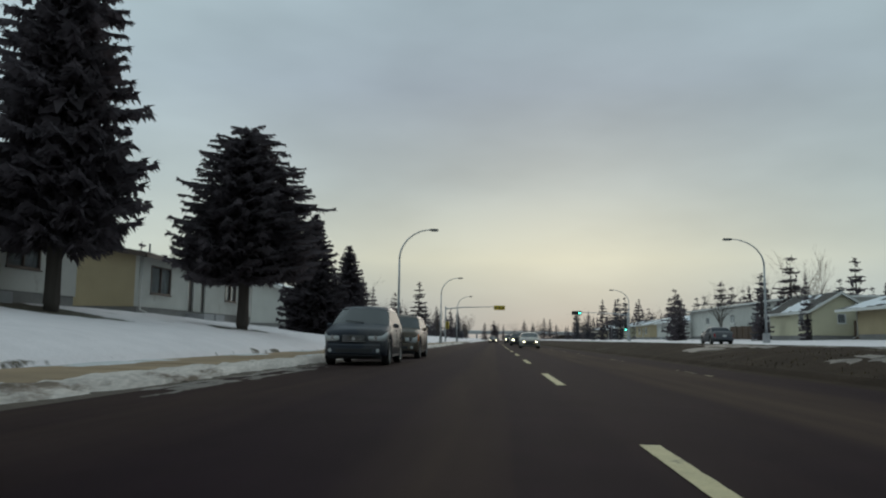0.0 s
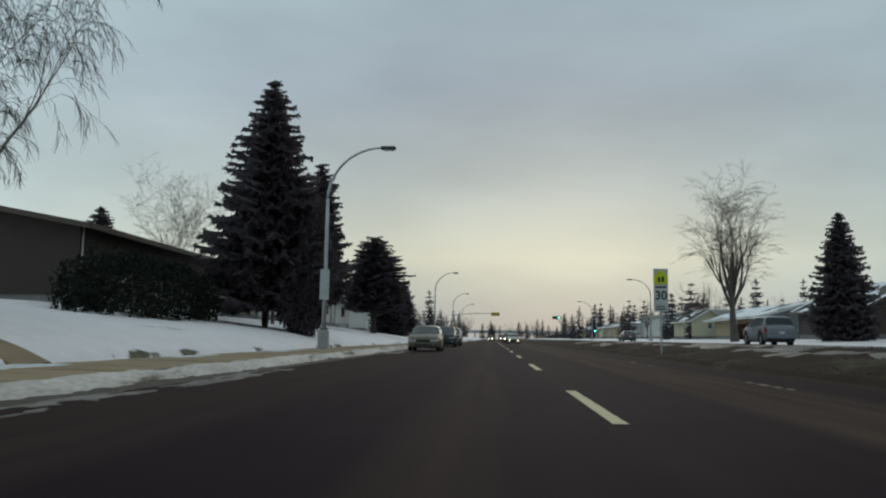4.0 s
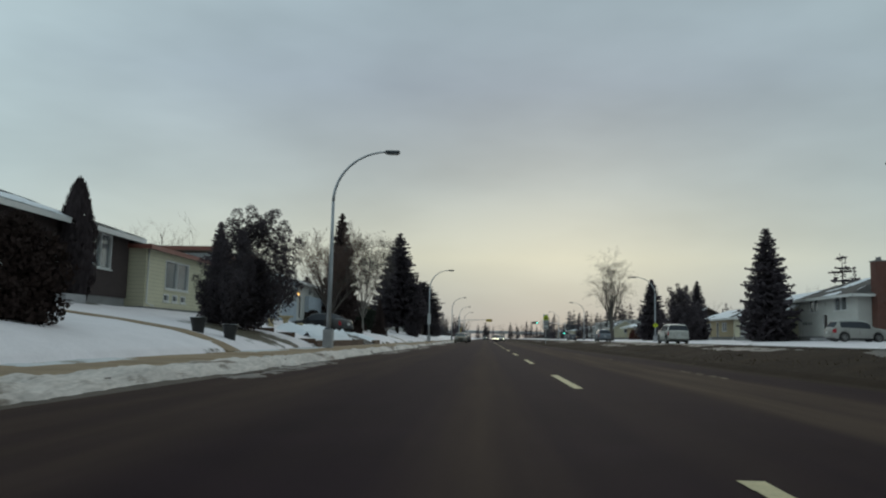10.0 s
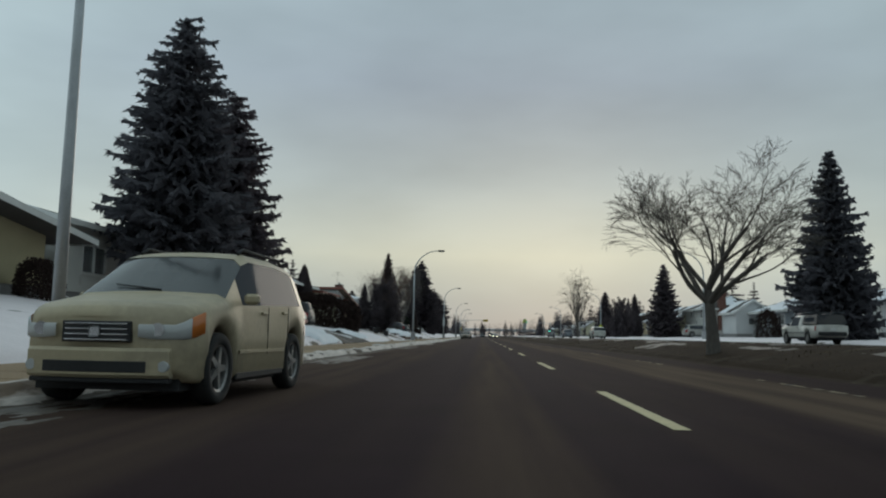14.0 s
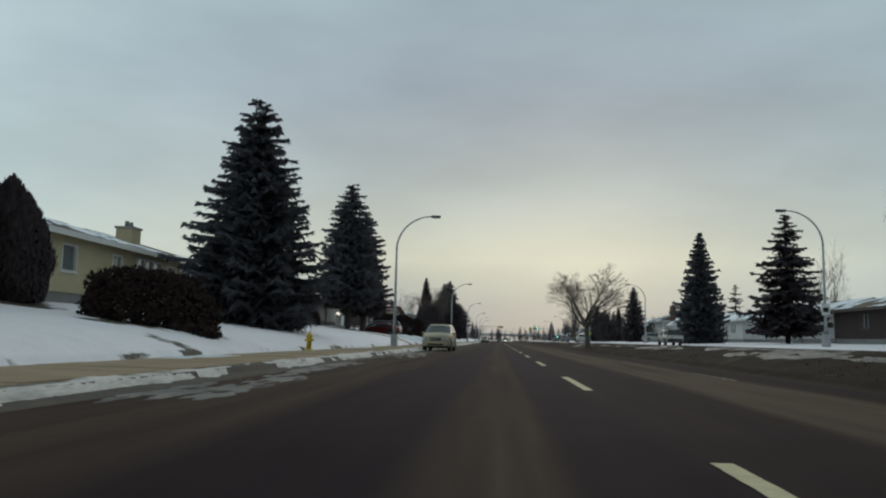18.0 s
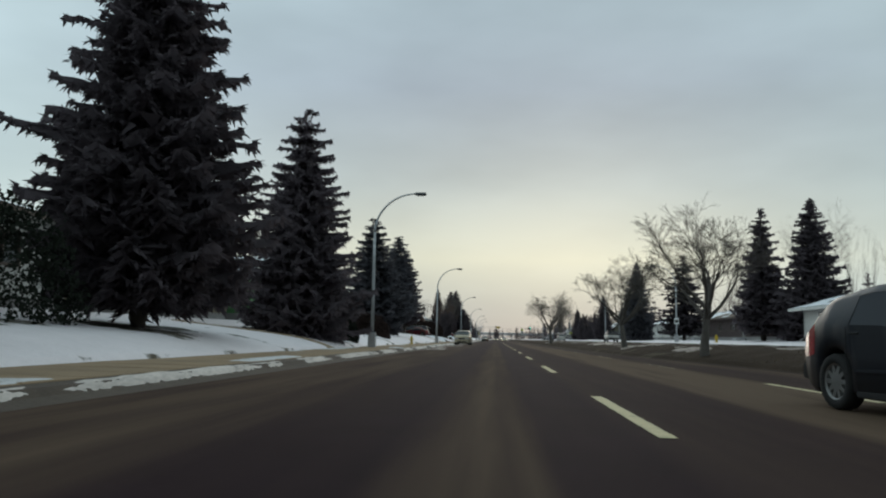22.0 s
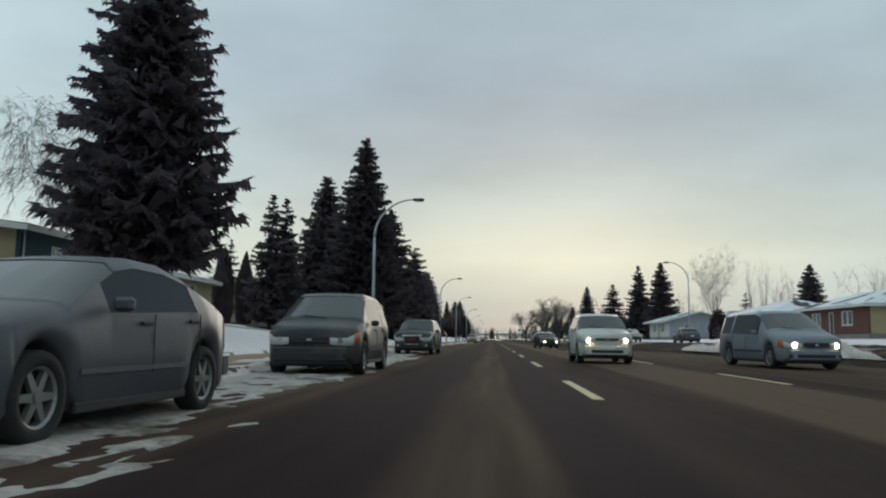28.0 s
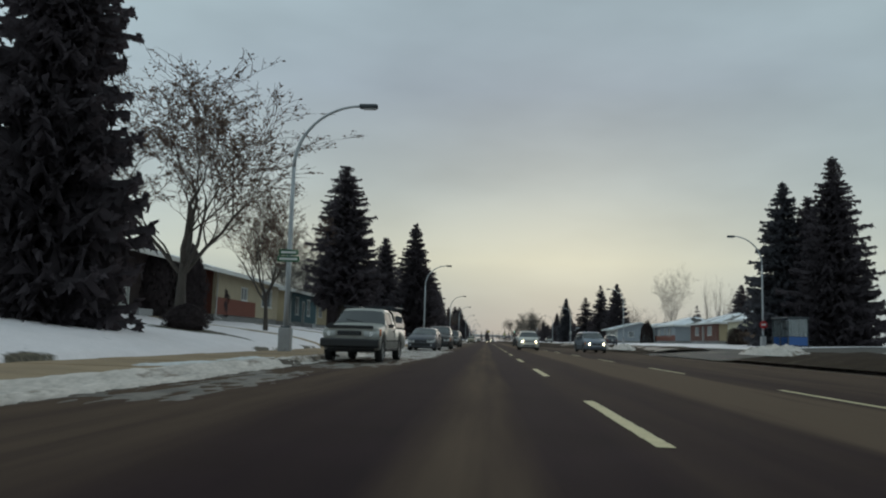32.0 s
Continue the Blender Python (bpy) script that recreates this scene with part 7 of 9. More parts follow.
def shell(kind):
    """Body shell with real openings, panes and lamp lenses for one kind of vehicle; the front looks along -y."""
    if kind in SHELLS:
        return SHELLS[kind]
    k = KINDS[kind]
    L, H = k["L"], max(t[1] for t in k["top"])
    ss = {round(L * i / 44, 3) for i in range(45)} | {round(t[0], 3) for t in k["top"]}
    for rng in (k["screen"], *k["sides"], *([k["rear"]] if k["rear"] else []), k["front_lamp"], k["tail"]):
        ss |= {round(rng[0], 3), round(rng[1], 3)}
    ra = k["r"] + 0.055
    for a in k["axles"]:
        ss |= {round(a + ra * math.sin(q), 3) for q in [radians(d) for d in range(-90, 91, 15)]}
    ss = sorted(s for s in ss if 0 <= s <= L)
    ss = [s for i, s in enumerate(ss) if i == 0 or s - ss[i - 1] > 0.008]
    rows = []
    for s in ss:
        zt, zb, w = lerp_table(k["top"], s), lerp_table(k["belt"], s), lerp_table(k["half"], s)
        lo = k["clear"] + 0.10 * (1 - smooth(0, 0.25, s)) + 0.12 * smooth(L - 0.35, L, s)
        for a in k["axles"]:
            if abs(s - a) < ra:
                lo = max(lo, k["r"] + math.sqrt(ra * ra - (s - a) ** 2))
        zb = min(max(zb, lo + 0.06), zt - 0.012)
        up = min(1.0, max(0.0, (zt - zb - 0.06) / (H - zb - 0.06)))
        wt = w * (0.945 - 0.165 * up)
        r = 0.05 + 0.05 * up
        z3 = lo + 0.55 * (zb - lo)
        rows.append([(0, lo), (w * 0.93, lo), (w * 0.985, lo + min(0.05, 0.3 * (zb - lo))), (w, z3), (w * 0.978, zb), (wt, max(zb + 0.004, zt - r)), (wt * 0.88, zt - 0.012), (wt * 0.45, zt + 0.008), (0, zt + 0.015)])
    m = len(rows[0])
    verts = [(x * sd, bow(k, x, s) - L / 2, z) for s, row in zip(ss, rows) for sd in (1, -1) for x, z in row]
    ix = lambda i, sd, j: i * 2 * m + (0 if sd > 0 else m) + j
    body, panes, lamps = [], {}, {}

    def inside(i, rng):
        return rng and rng[0] - 1e-3 <= ss[i] and ss[i + 1] <= rng[1] + 1e-3
    for i in range(len(ss) - 1):
        for sd in (1, -1):
            for j in range(m - 1):
                q = [ix(i, sd, j), ix(i, sd, j + 1), ix(i + 1, sd, j + 1), ix(i + 1, sd, j)]
                if sd > 0:
                    q = q[::-1]
                key = None
                if j == 4:
                    for n, rng in enumerate(k["sides"]):
                        if inside(i, rng):
                            key = ("side_window", sd, n)
                    for n, (ga, gb) in enumerate(zip(k["sides"], k["sides"][1:])):
                        if inside(i, (ga[1], gb[0])):
                            key = ("pillar", sd, n)
                if j in (5, 6, 7) and inside(i, k["screen"]):
                    key = ("windscreen", 0, 0)
                if j in (5, 6, 7) and inside(i, k["rear"]):
                    key = ("rear_window", 0, 0)
                if key:
                    panes.setdefault(key, []).append(q)
                    continue
                body.append(q)
                if j == 3 and inside(i, k["tail"]):
                    lamps.setdefault(("tail_lamp", sd), []).append(q)
    for i, flip_ in ((0, False), (len(ss) - 1, True)):
        loop = [ix(i, 1, j) for j in range(m)] + [ix(i, -1, j) for j in range(m - 2, 0, -1)]
        body.append(loop if not flip_ else loop[::-1])

    def cut(faces, push, name):
        used = sorted({v for q in faces for v in q})
        nv = []
        for v in used:
            p = Vector(verts[v])
            n = Vector((p.x, 0, 0.35 * (p.z - 0.7)))
            if "wind" in name and "side" not in name:
                n = Vector((0, p.y, 1.2))
            if name in ("headlamp", "tail_lamp"):
                n = Vector((p.x, p.y * 0.35, 0))
            n.normalize()
            nv.append(tuple(p + n * push))
        mp = {v: a for a, v in enumerate(used)}
        out_faces = []
        for q in faces:
            q = [mp[v] for v in q]
            c = sum((Vector(nv[v]) for v in q), Vector()) / len(q)
            nrm = (Vector(nv[q[1]]) - Vector(nv[q[0]])).cross(Vector(nv[q[2]]) - Vector(nv[q[0]]))
            away = Vector((0, c.y, 1.2)) if "wind" in name and "side" not in name else Vector((c.x, 0.2 * c.y, 0.1))
            out_faces.append(q if nrm.dot(away) > 0 else q[::-1])
        return from_lists(name, nv, out_faces, True)
    out = dict(body=from_lists("body", verts, body, True), panes=[(n[0], cut(f, -0.006, n[0])) for n, f in panes.items()], lamps=[(n[0], cut(f, 0.008, n[0])) for n, f in lamps.items()])
    bm = bmesh.new()
    bm.from_mesh(out["body"])
    bmesh.ops.remove_doubles(bm, verts=bm.verts, dist=0.0004)
    bmesh.ops.delete(bm, geom=[v for v in bm.verts if not v.link_faces], context="VERTS")
    bmesh.ops.recalc_face_normals(bm, faces=bm.faces)
    bm.to_mesh(out["body"])
    bm.free()
    SHELLS[kind] = out
    return out


def car(kind, x, y, color, label, heading=0, lit=False, amber=False, spokes=6, grille="wide", badge=None, rails=False, z=None, category="car", tilt=0.0, name="car"):
    """heading 0: the front looks down the road towards -y; x, y: the middle of the vehicle."""
    k = KINDS[kind]
    L, W = k["L"], k["W"]
    ob = thing(name, (x, y, (land(x, y) if not (-8 < x < edge_r(y)) else 0.0) + 0.002 if z is None else z), label, category, "", heading)
    if tilt:
        ob.rotation_euler[0] = radians(tilt)
    sh = shell(kind)
    b = hold("body", sh["body"], None, ob)
    if not sh["body"].materials:
        sh["body"].materials.append(M[color])
    b.material_slots[0].link = "OBJECT"
    b.material_slots[0].material = M[color]
    for n, me in sh["panes"]:
        hold(n, me, "windscreen" if n == "windscreen" else "car_glass", ob)
    for n, me in sh["lamps"]:
        o = hold(n, me, "lamp_clear" if n == "headlamp" else "lamp_red", ob)
    mm = lambda s: s - L / 2
    front = lerp_table(k["top"], 0.0)
    # lit lamp bowls, grille, bumper slots
    lh = {"pickup": 0.20, "boxy": 0.24, "van": 0.19, "suv": 0.18}.get(kind, 0.155)
    zl = front - 0.015 - lh / 2
    fl = k["front_lamp"][1]

    def lens(sd, plan, mat, label=""):
        """A lens wrapped round the corner: plan points of (half width, setback, share of height)."""
        vs, fs = [], []
        for q, (px, ps, sh_) in enumerate(plan):
            up = min(lerp_table(k["belt"], max(0, ps)) + 0.004, zl + lh * 0.5 + 0.30 * max(0, ps))
            for zz, back in ((zl - lh * 0.5 * sh_, 0.0), (zl - lh * 0.42 * sh_, 0.014), (up - 0.012, 0.014), (up, 0.0)):
                vs.append((sd * (px + (back if ps > 0.02 else 0)), bow(k, px, ps) - L / 2 - (back if ps < 0.15 else 0) - 0.003, zz))
        for q in range(len(plan) - 1):
            for w in range(3):
                fs.append((q * 4 + w, q * 4 + w + 1, q * 4 + w + 5, q * 4 + w + 4))
        hold("headlamp" if mat != "lamp_amber" and mat != "amber_on" else "indicator", from_lists("lens", vs, fs, True), mat, ob, label)
    hw = lambda s: lerp_table(k["half"], s)
    for sd in (-1, 1):
        s2 = min(0.30, fl)
        lens(sd, [(hw(0) * 0.56, -0.004, 0.80), (hw(0) * 0.68, -0.004, 0.95), (hw(0) * 0.8, -0.004, 1.0), (hw(0) * 0.9, -0.002, 1.0), (hw(0), 0.0, 1.0), (hw(0.05), 0.05, 1.0), (hw(0.10), 0.10, 0.9)] + ([] if amber else [(hw(s2 * 0.6), s2 * 0.6, 0.6), (hw(s2), s2, 0.2)]), "lamp_clear")
        if kind != "pickup":
            fx = W * 0.36
            yf = bow(k, fx, 0) - L / 2
            part("fog_lamp", tube([(sd * fx, yf - 0.062, k["clear"] + 0.17), (sd * fx, yf - 0.02, k["clear"] + 0.17)], [0.05, 0.06], 10), "trim_black" if kind in ("sedan", "van") else "lamp_clear", ob)
        if amber:
            lens(sd, [(hw(0.105), 0.105, 0.9), (hw(s2 * 0.6), s2 * 0.6, 0.75), (hw(s2), s2, 0.35)], "lamp_amber", "amber indicator lens")
        cx = hw(0) * 0.80
        yb = bow(k, cx, 0) - L / 2
        bowl = tube([(sd * cx, yb - 0.028, zl), (sd * cx, yb + 0.02, zl)], [lh * (0.42 if lit else 0.36), lh * 0.3], 14)
        part("lamp_bowl", bowl, "lamp_on" if lit else "chrome", ob, "lit round headlamp" if lit else "")
    gw, gh = {"wide": (0.36, 0.13), "tall": (0.34, 0.20), "slot": (0.38, 0.07), "shield": (0.40, 0.34)}[grille]
    gz = front - 0.03 - gh
    gs = -0.064 if grille == "shield" else -0.014
    G = part("grille", strip(k, gw, gs, 0.03, gz, gz + gh, 0.01), "trim_black", ob)
    bars = {"tall": 4, "shield": 5}.get(grille, 2)
    if grille == "shield":
        part("surround", strip(k, gw + 0.06, gs - 0.012, 0.03, gz + gh, gz + gh + 0.085, 0.012), "chrome", G, "broad chrome bar over the grille")
        part("surround", strip(k, gw * 0.82, gs - 0.012, 0.03, gz - 0.03, gz + 0.002, 0.006), "chrome", G)
        for sd in (-1, 1):
            ye = bow(k, gw, 0) + gs - L / 2
            part("surround", tube([(sd * gw * 0.83, ye - 0.006, gz - 0.015), (sd * (gw + 0.01), ye - 0.004, gz + gh)], [0.02, 0.022], 6), "chrome", G)
    for i in range(bars):
        zz = gz + gh * (i + 0.5) / bars
        part("bar", strip(k, gw - 0.03, gs - 0.008, gs - 0.0005, zz - 0.006, zz + 0.006, 0.001), "chrome" if grille == "tall" else "dark_steel", G)
    if badge:
        part("badge", box((-0.055, mm(0) - 0.034, gz + gh * 0.25), (0.055, mm(0) - 0.023, gz + gh * 0.75), 0.012) if grille != "shield" else box((-0.15, mm(0) + gs - 0.022, gz + gh * 0.55), (0.15, mm(0) + gs - 0.009, gz + gh * 0.78), 0.01), badge, G)
    bw = hw(0.0) * 0.97
    part("front_bumper", strip(k, bw, -0.05, 0.05, k["clear"] + 0.06, min(zl - lh * 0.5 - 0.03, k["clear"] + 0.34), 0.03, 14), color if kind != "pickup" else "dark_steel", ob)
    part("air_intake", strip(k, W * (0.33 if kind in ("fastback", "hatch") else 0.28), -0.056, -0.02, k["clear"] + 0.11, k["clear"] + (0.29 if kind in ("fastback", "hatch") else 0.22), 0.008), "trim_black", ob)
    part("front_lip", strip(k, W * 0.38, -0.02, 0.08, k["clear"] + 0.01, k["clear"] + 0.055, 0.01), "trim_black", ob)
    part("rear_bumper", strip(k, W * 0.42, L + 0.04, L - 0.10, k["clear"] + 0.14, k["clear"] + 0.34, 0.03), color if kind != "pickup" else "trim_black", ob)
    part("plate", box((-0.15, mm(L) + 0.031, k["clear"] + 0.40), (0.15, mm(L) + 0.04, k["clear"] + 0.55)), "trim_white", ob, "blank pale plate")
    # sills, mirrors, handles, seams
    for sd in (-1, 1):
        part("sill", box((sd * W * 0.475 - 0.03, mm(k["axles"][0] + k["r"] + 0.1), k["clear"] - 0.02), (sd * W * 0.475 + 0.03, mm(k["axles"][1] - k["r"] - 0.1), k["clear"] + 0.07), 0.015), "trim_black", ob)
        s0 = k["sides"][0][0]
        zb = lerp_table(k["belt"], s0)
        mir = bmesh.new()
        add_box(mir, (sd * (W / 2 + 0.07) - 0.085, mm(s0) - 0.02, zb + 0.01), (sd * (W / 2 + 0.07) + 0.085, mm(s0) + 0.07, zb + 0.13), 0.03)
        mo = part("mirror", mir, color if kind != "pickup" else "trim_black", ob)
        part("mirror_glass", box((sd * (W / 2 + 0.07) - 0.07, mm(s0) + 0.071, zb + 0.03), (sd * (W / 2 + 0.07) + 0.07, mm(s0) + 0.076, zb + 0.115)), "chrome", mo)
        for a, c in list(k["sides"])[:2]:
            hz = lerp_table(k["belt"], c) - 0.10
            hx = lerp_table(k["half"], c) * 0.985
            part("door_handle", box((sd * hx - 0.012, mm(c) - 0.20, hz - 0.012), (sd * hx + 0.028, mm(c) - 0.02, hz + 0.018), 0.006), color if kind in ("suv", "van") else "trim_black", ob)
            w = lerp_table(k["half"], c)
            part("door_seam", box((sd * w - 0.004, mm(c) + 0.028, k["clear"] + 0.25), (sd * w + 0.003, mm(c) + 0.038, lerp_table(k["belt"], c) - 0.02)), "trim_black", ob)
        part("side_strip", box((sd * W * 0.5 - 0.012, mm(k["axles"][0] + k["r"] + 0.12), k["clear"] + 0.27), (sd * W * 0.5 + 0.006, mm(k["axles"][1] - k["r"] - 0.12), k["clear"] + 0.31)), "trim_black" if kind in ("van", "pickup") else color, ob)
        if rails:
            a, c = k["screen"][1] + 0.25, L - 0.75
            zr = max(t[1] for t in k["top"])
            part("roof_rail", tube([(sd * W * 0.33, mm(a), zr - 0.02), (sd * W * 0.33, mm(a + 0.15), zr + 0.05), (sd * W * 0.33, mm(c - 0.15), zr + 0.05), (sd * W * 0.33, mm(c), zr - 0.04)], [0.018] * 4, 6), "trim_black", ob)
        for ax in k["axles"]:
            wh = new("wheel")
            wh.parent = ob
            wh.matrix_local = Matrix.Translation((sd * (W / 2 - 0.12), mm(ax), k["r"])) @ Matrix.Rotation(0 if sd > 0 else math.pi, 4, "Z")
            for n, me in zip(("tyre", "rim", "brake"), wheel_meshes(k["r"], spokes)):
                hold(n, me, None, wh)
    s1 = k["screen"][0]
    part("wiper", tube([(0.1, mm(s1) + 0.02, lerp_table(k["top"], s1) + 0.03), (-0.45, mm(s1) + 0.10, lerp_table(k["top"], s1 + 0.1) + 0.025)], [0.012, 0.008], 5), "trim_black", ob)
    part("dashboard", box((-W * 0.40, mm(s1 + 0.15), 0.55), (W * 0.40, mm(s1 + 0.75), lerp_table(k["belt"], s1) - 0.05), 0.03), "trim_black", ob)
    st = k["sides"][0][1]
    for sd in (-1, 1):
        part("seat", join(box((sd * 0.36 - 0.22, mm(st) - 0.45, 0.35), (sd * 0.36 + 0.22, mm(st) + 0.05, 0.55), 0.05), box((sd * 0.36 - 0.22, mm(st) + 0.0, 0.5), (sd * 0.36 + 0.22, mm(st) + 0.14, 1.02), 0.05), box((sd * 0.36 - 0.12, mm(st) + 0.03, 1.03), (sd * 0.36 + 0.12, mm(st) + 0.12, 1.2), 0.03)), "seat_cloth", ob)
    part("underbody", box((-W * 0.40, mm(0.25), 0.17 if k["clear"] < 0.3 else 0.30), (W * 0.40, mm(L - 0.25), k["clear"] + 0.08)), "trim_black", ob)
    return ob


def canopy(truck, kind="pickup"):
    """A dark fibreglass canopy over the pickup's box, with side glass and a ladder rack."""
    L = KINDS[kind]["L"]
    y0, y1 = 3.18 - L / 2, 5.24 - L / 2
    bm = bmesh.new()
    lo = [(-0.84, y0, 1.085), (0.84, y0, 1.085), (0.84, y1, 1.085), (-0.84, y1, 1.085)]
    hi = [(-0.70, y0 + 0.02, 1.64), (0.70, y0 + 0.02, 1.64), (0.70, y1 - 0.16, 1.66), (-0.70, y1 - 0.16, 1.66)]
    va, vb = [bm.verts.new(p) for p in lo], [bm.verts.new(p) for p in hi]
    bm.faces.new(va[::-1])
    bm.faces.new(vb)
    for i in range(4):
        bm.faces.new((va[i], va[(i + 1) % 4], vb[(i + 1) % 4], vb[i]))
    bmesh.ops.bevel(bm, geom=list(bm.edges), offset=0.05, segments=2, affect="EDGES")
    c = part("canopy", bm, "car_dark", truck, "dark fibreglass canopy over the box")
    for sd in (-1, 1):
        part("pane", box((sd * 0.785 - 0.012, y0 + 0.35, 1.22), (sd * 0.785 + 0.012, y1 - 0.45, 1.50), 0.008), "car_glass", c)
        part("rack_rail", tube([(sd * 0.72, y0 - 0.9, 1.74), (sd * 0.72, y1 - 0.05, 1.80)], [0.02, 0.02], 6), "dark_steel", c)
    for yy in (y0 + 0.1, y1 - 0.2):
        part("rack_bar", tube([(-0.72, yy, 1.76), (0.72, yy, 1.76)], [0.018, 0.018], 6), "dark_steel", c)
    part("rack_post", tube([(0.70, y1 - 0.1, 1.66), (0.70, y1 - 0.1, 1.95)], [0.015, 0.015], 6), "dark_steel", c)


def build_cars():
    car_materials()
    # at the kerb, noses towards the camera's end of the street
    car("sedan", -3.45, -5.95, "car_tan", "dusty tan four-door sedan parked at the kerb", amber=True, grille="wide")
    car("suv", -3.6, 15.5, "car_navy", "dark blue compact crossover parked at the kerb", badge="chrome", grille="tall", spokes=5)
    car("boxy", -3.5, 23.5, "car_brown", "brown boxy utility vehicle parked at the kerb", amber=True, rails=True)
    car("suv", -3.84, -150.05, "car_beige", "dusty beige compact utility vehicle with roof rails at the kerb", amber=True, rails=True, spokes=5, badge="chrome", grille="tall", heading=-3)
    car("boxy", -3.58, -270.25, "car_slate", "dark grey-green utility vehicle with chrome grille at the kerb", rails=True, badge="lamp_red", grille="shield", spokes=6, heading=-3)
    car("van", -3.6, -291.2, "car_charcoal", "matt charcoal minivan parked on packed snow", amber=True, badge="chrome", spokes=5)
    car("fastback", -3.88, -302.45, "car_grey", "grey four-door sedan parked on packed snow", badge="chrome", grille="slot", spokes=6, heading=-3)
    t = car("pickup", -3.9, -326.9, "car_silver", "old silver pickup truck with a dark canopy at the kerb", amber=True, category="pickup truck", spokes=5, heading=-3)
    canopy(t)
    part("push_bar", strip(KINDS["pickup"], 0.88, -0.15, 0.0, 0.44, 0.70, 0.05), "trim_black", t, "heavy black front bumper")
    part("bug_deflector", strip(KINDS["pickup"], 0.70, -0.06, -0.02, 1.00, 1.09, 0.012), "trim_black", t, "dark plastic hood deflector")
    # on driveways
    car("sedan", -11.6, -61.2, "car_dark", "dark sedan parked on a sloping driveway", heading=-114, tilt=0)
    car("fastback", -13.5, -111.2, "car_red", "dark red hatchback parked on a sloping driveway", heading=-95)
    car("van", -14.2, -107.2, "car_dark", "dark minivan parked on a sloping driveway", heading=-92)
    car("suv", 29.0, -52.0, "car_silver", "silver crossover parked on a driveway", heading=90)
    # service road
    car("boxy", 16.2, -46.0, "car_white", "dirty white full-size utility vehicle on the service road", heading=180, rails=True)
    car("suv", 16.6, -2.5, "car_bluegrey", "silver crossover on the service road", heading=180)
    p = car("pickup", 18.8, -113.0, "car_white", "white pickup truck with a cap parked on the service road", heading=180, category="pickup truck")
    canopy(p)
    car("pickup", 19.0, -201.5, "car_white", "white pickup truck parked on the service road", heading=180, category="pickup truck")
    car("sedan", 18.6, -232.5, "car_grey", "grey sedan parked on the service road", heading=180)
    car("sedan", 19.0, 60.0, "car_grey", "pale sedan parked on the service road", heading=180)
    # traffic coming along behind
    car("hatch", 5.05, -234.9, "car_black", "black hatchback with its headlamps lit", heading=8, lit=True, amber=True, spokes=10, badge="chrome", grille="slot")
    car("van", 9.0, -283.5, "car_bluegrey", "silver minivan with its headlamps lit", lit=True, amber=True, badge="chrome", heading=5)
    car("suv", 3.75, -281.0, "car_white", "cream-white crossover with its headlamps lit", lit=True, badge="chrome", grille="slot")
    car("fastback", 3.4, 64.0, "car_silver", "pale sedan with its headlamps lit", lit=True)
    car("boxy", 3.2, 92.0, "car_dark", "dark utility vehicle with its headlamps lit", lit=True)
    car("sedan", 3.4, 112.0, "car_silver", "silver sedan with its headlamps lit", lit=True)
    car("suv", 3.0, 136.0, "car_dark", "dark crossover with its headlamps lit", lit=True)
    car("sedan", 0.0, 150.0, "car_navy", "dark sedan with its headlamps lit", lit=True)



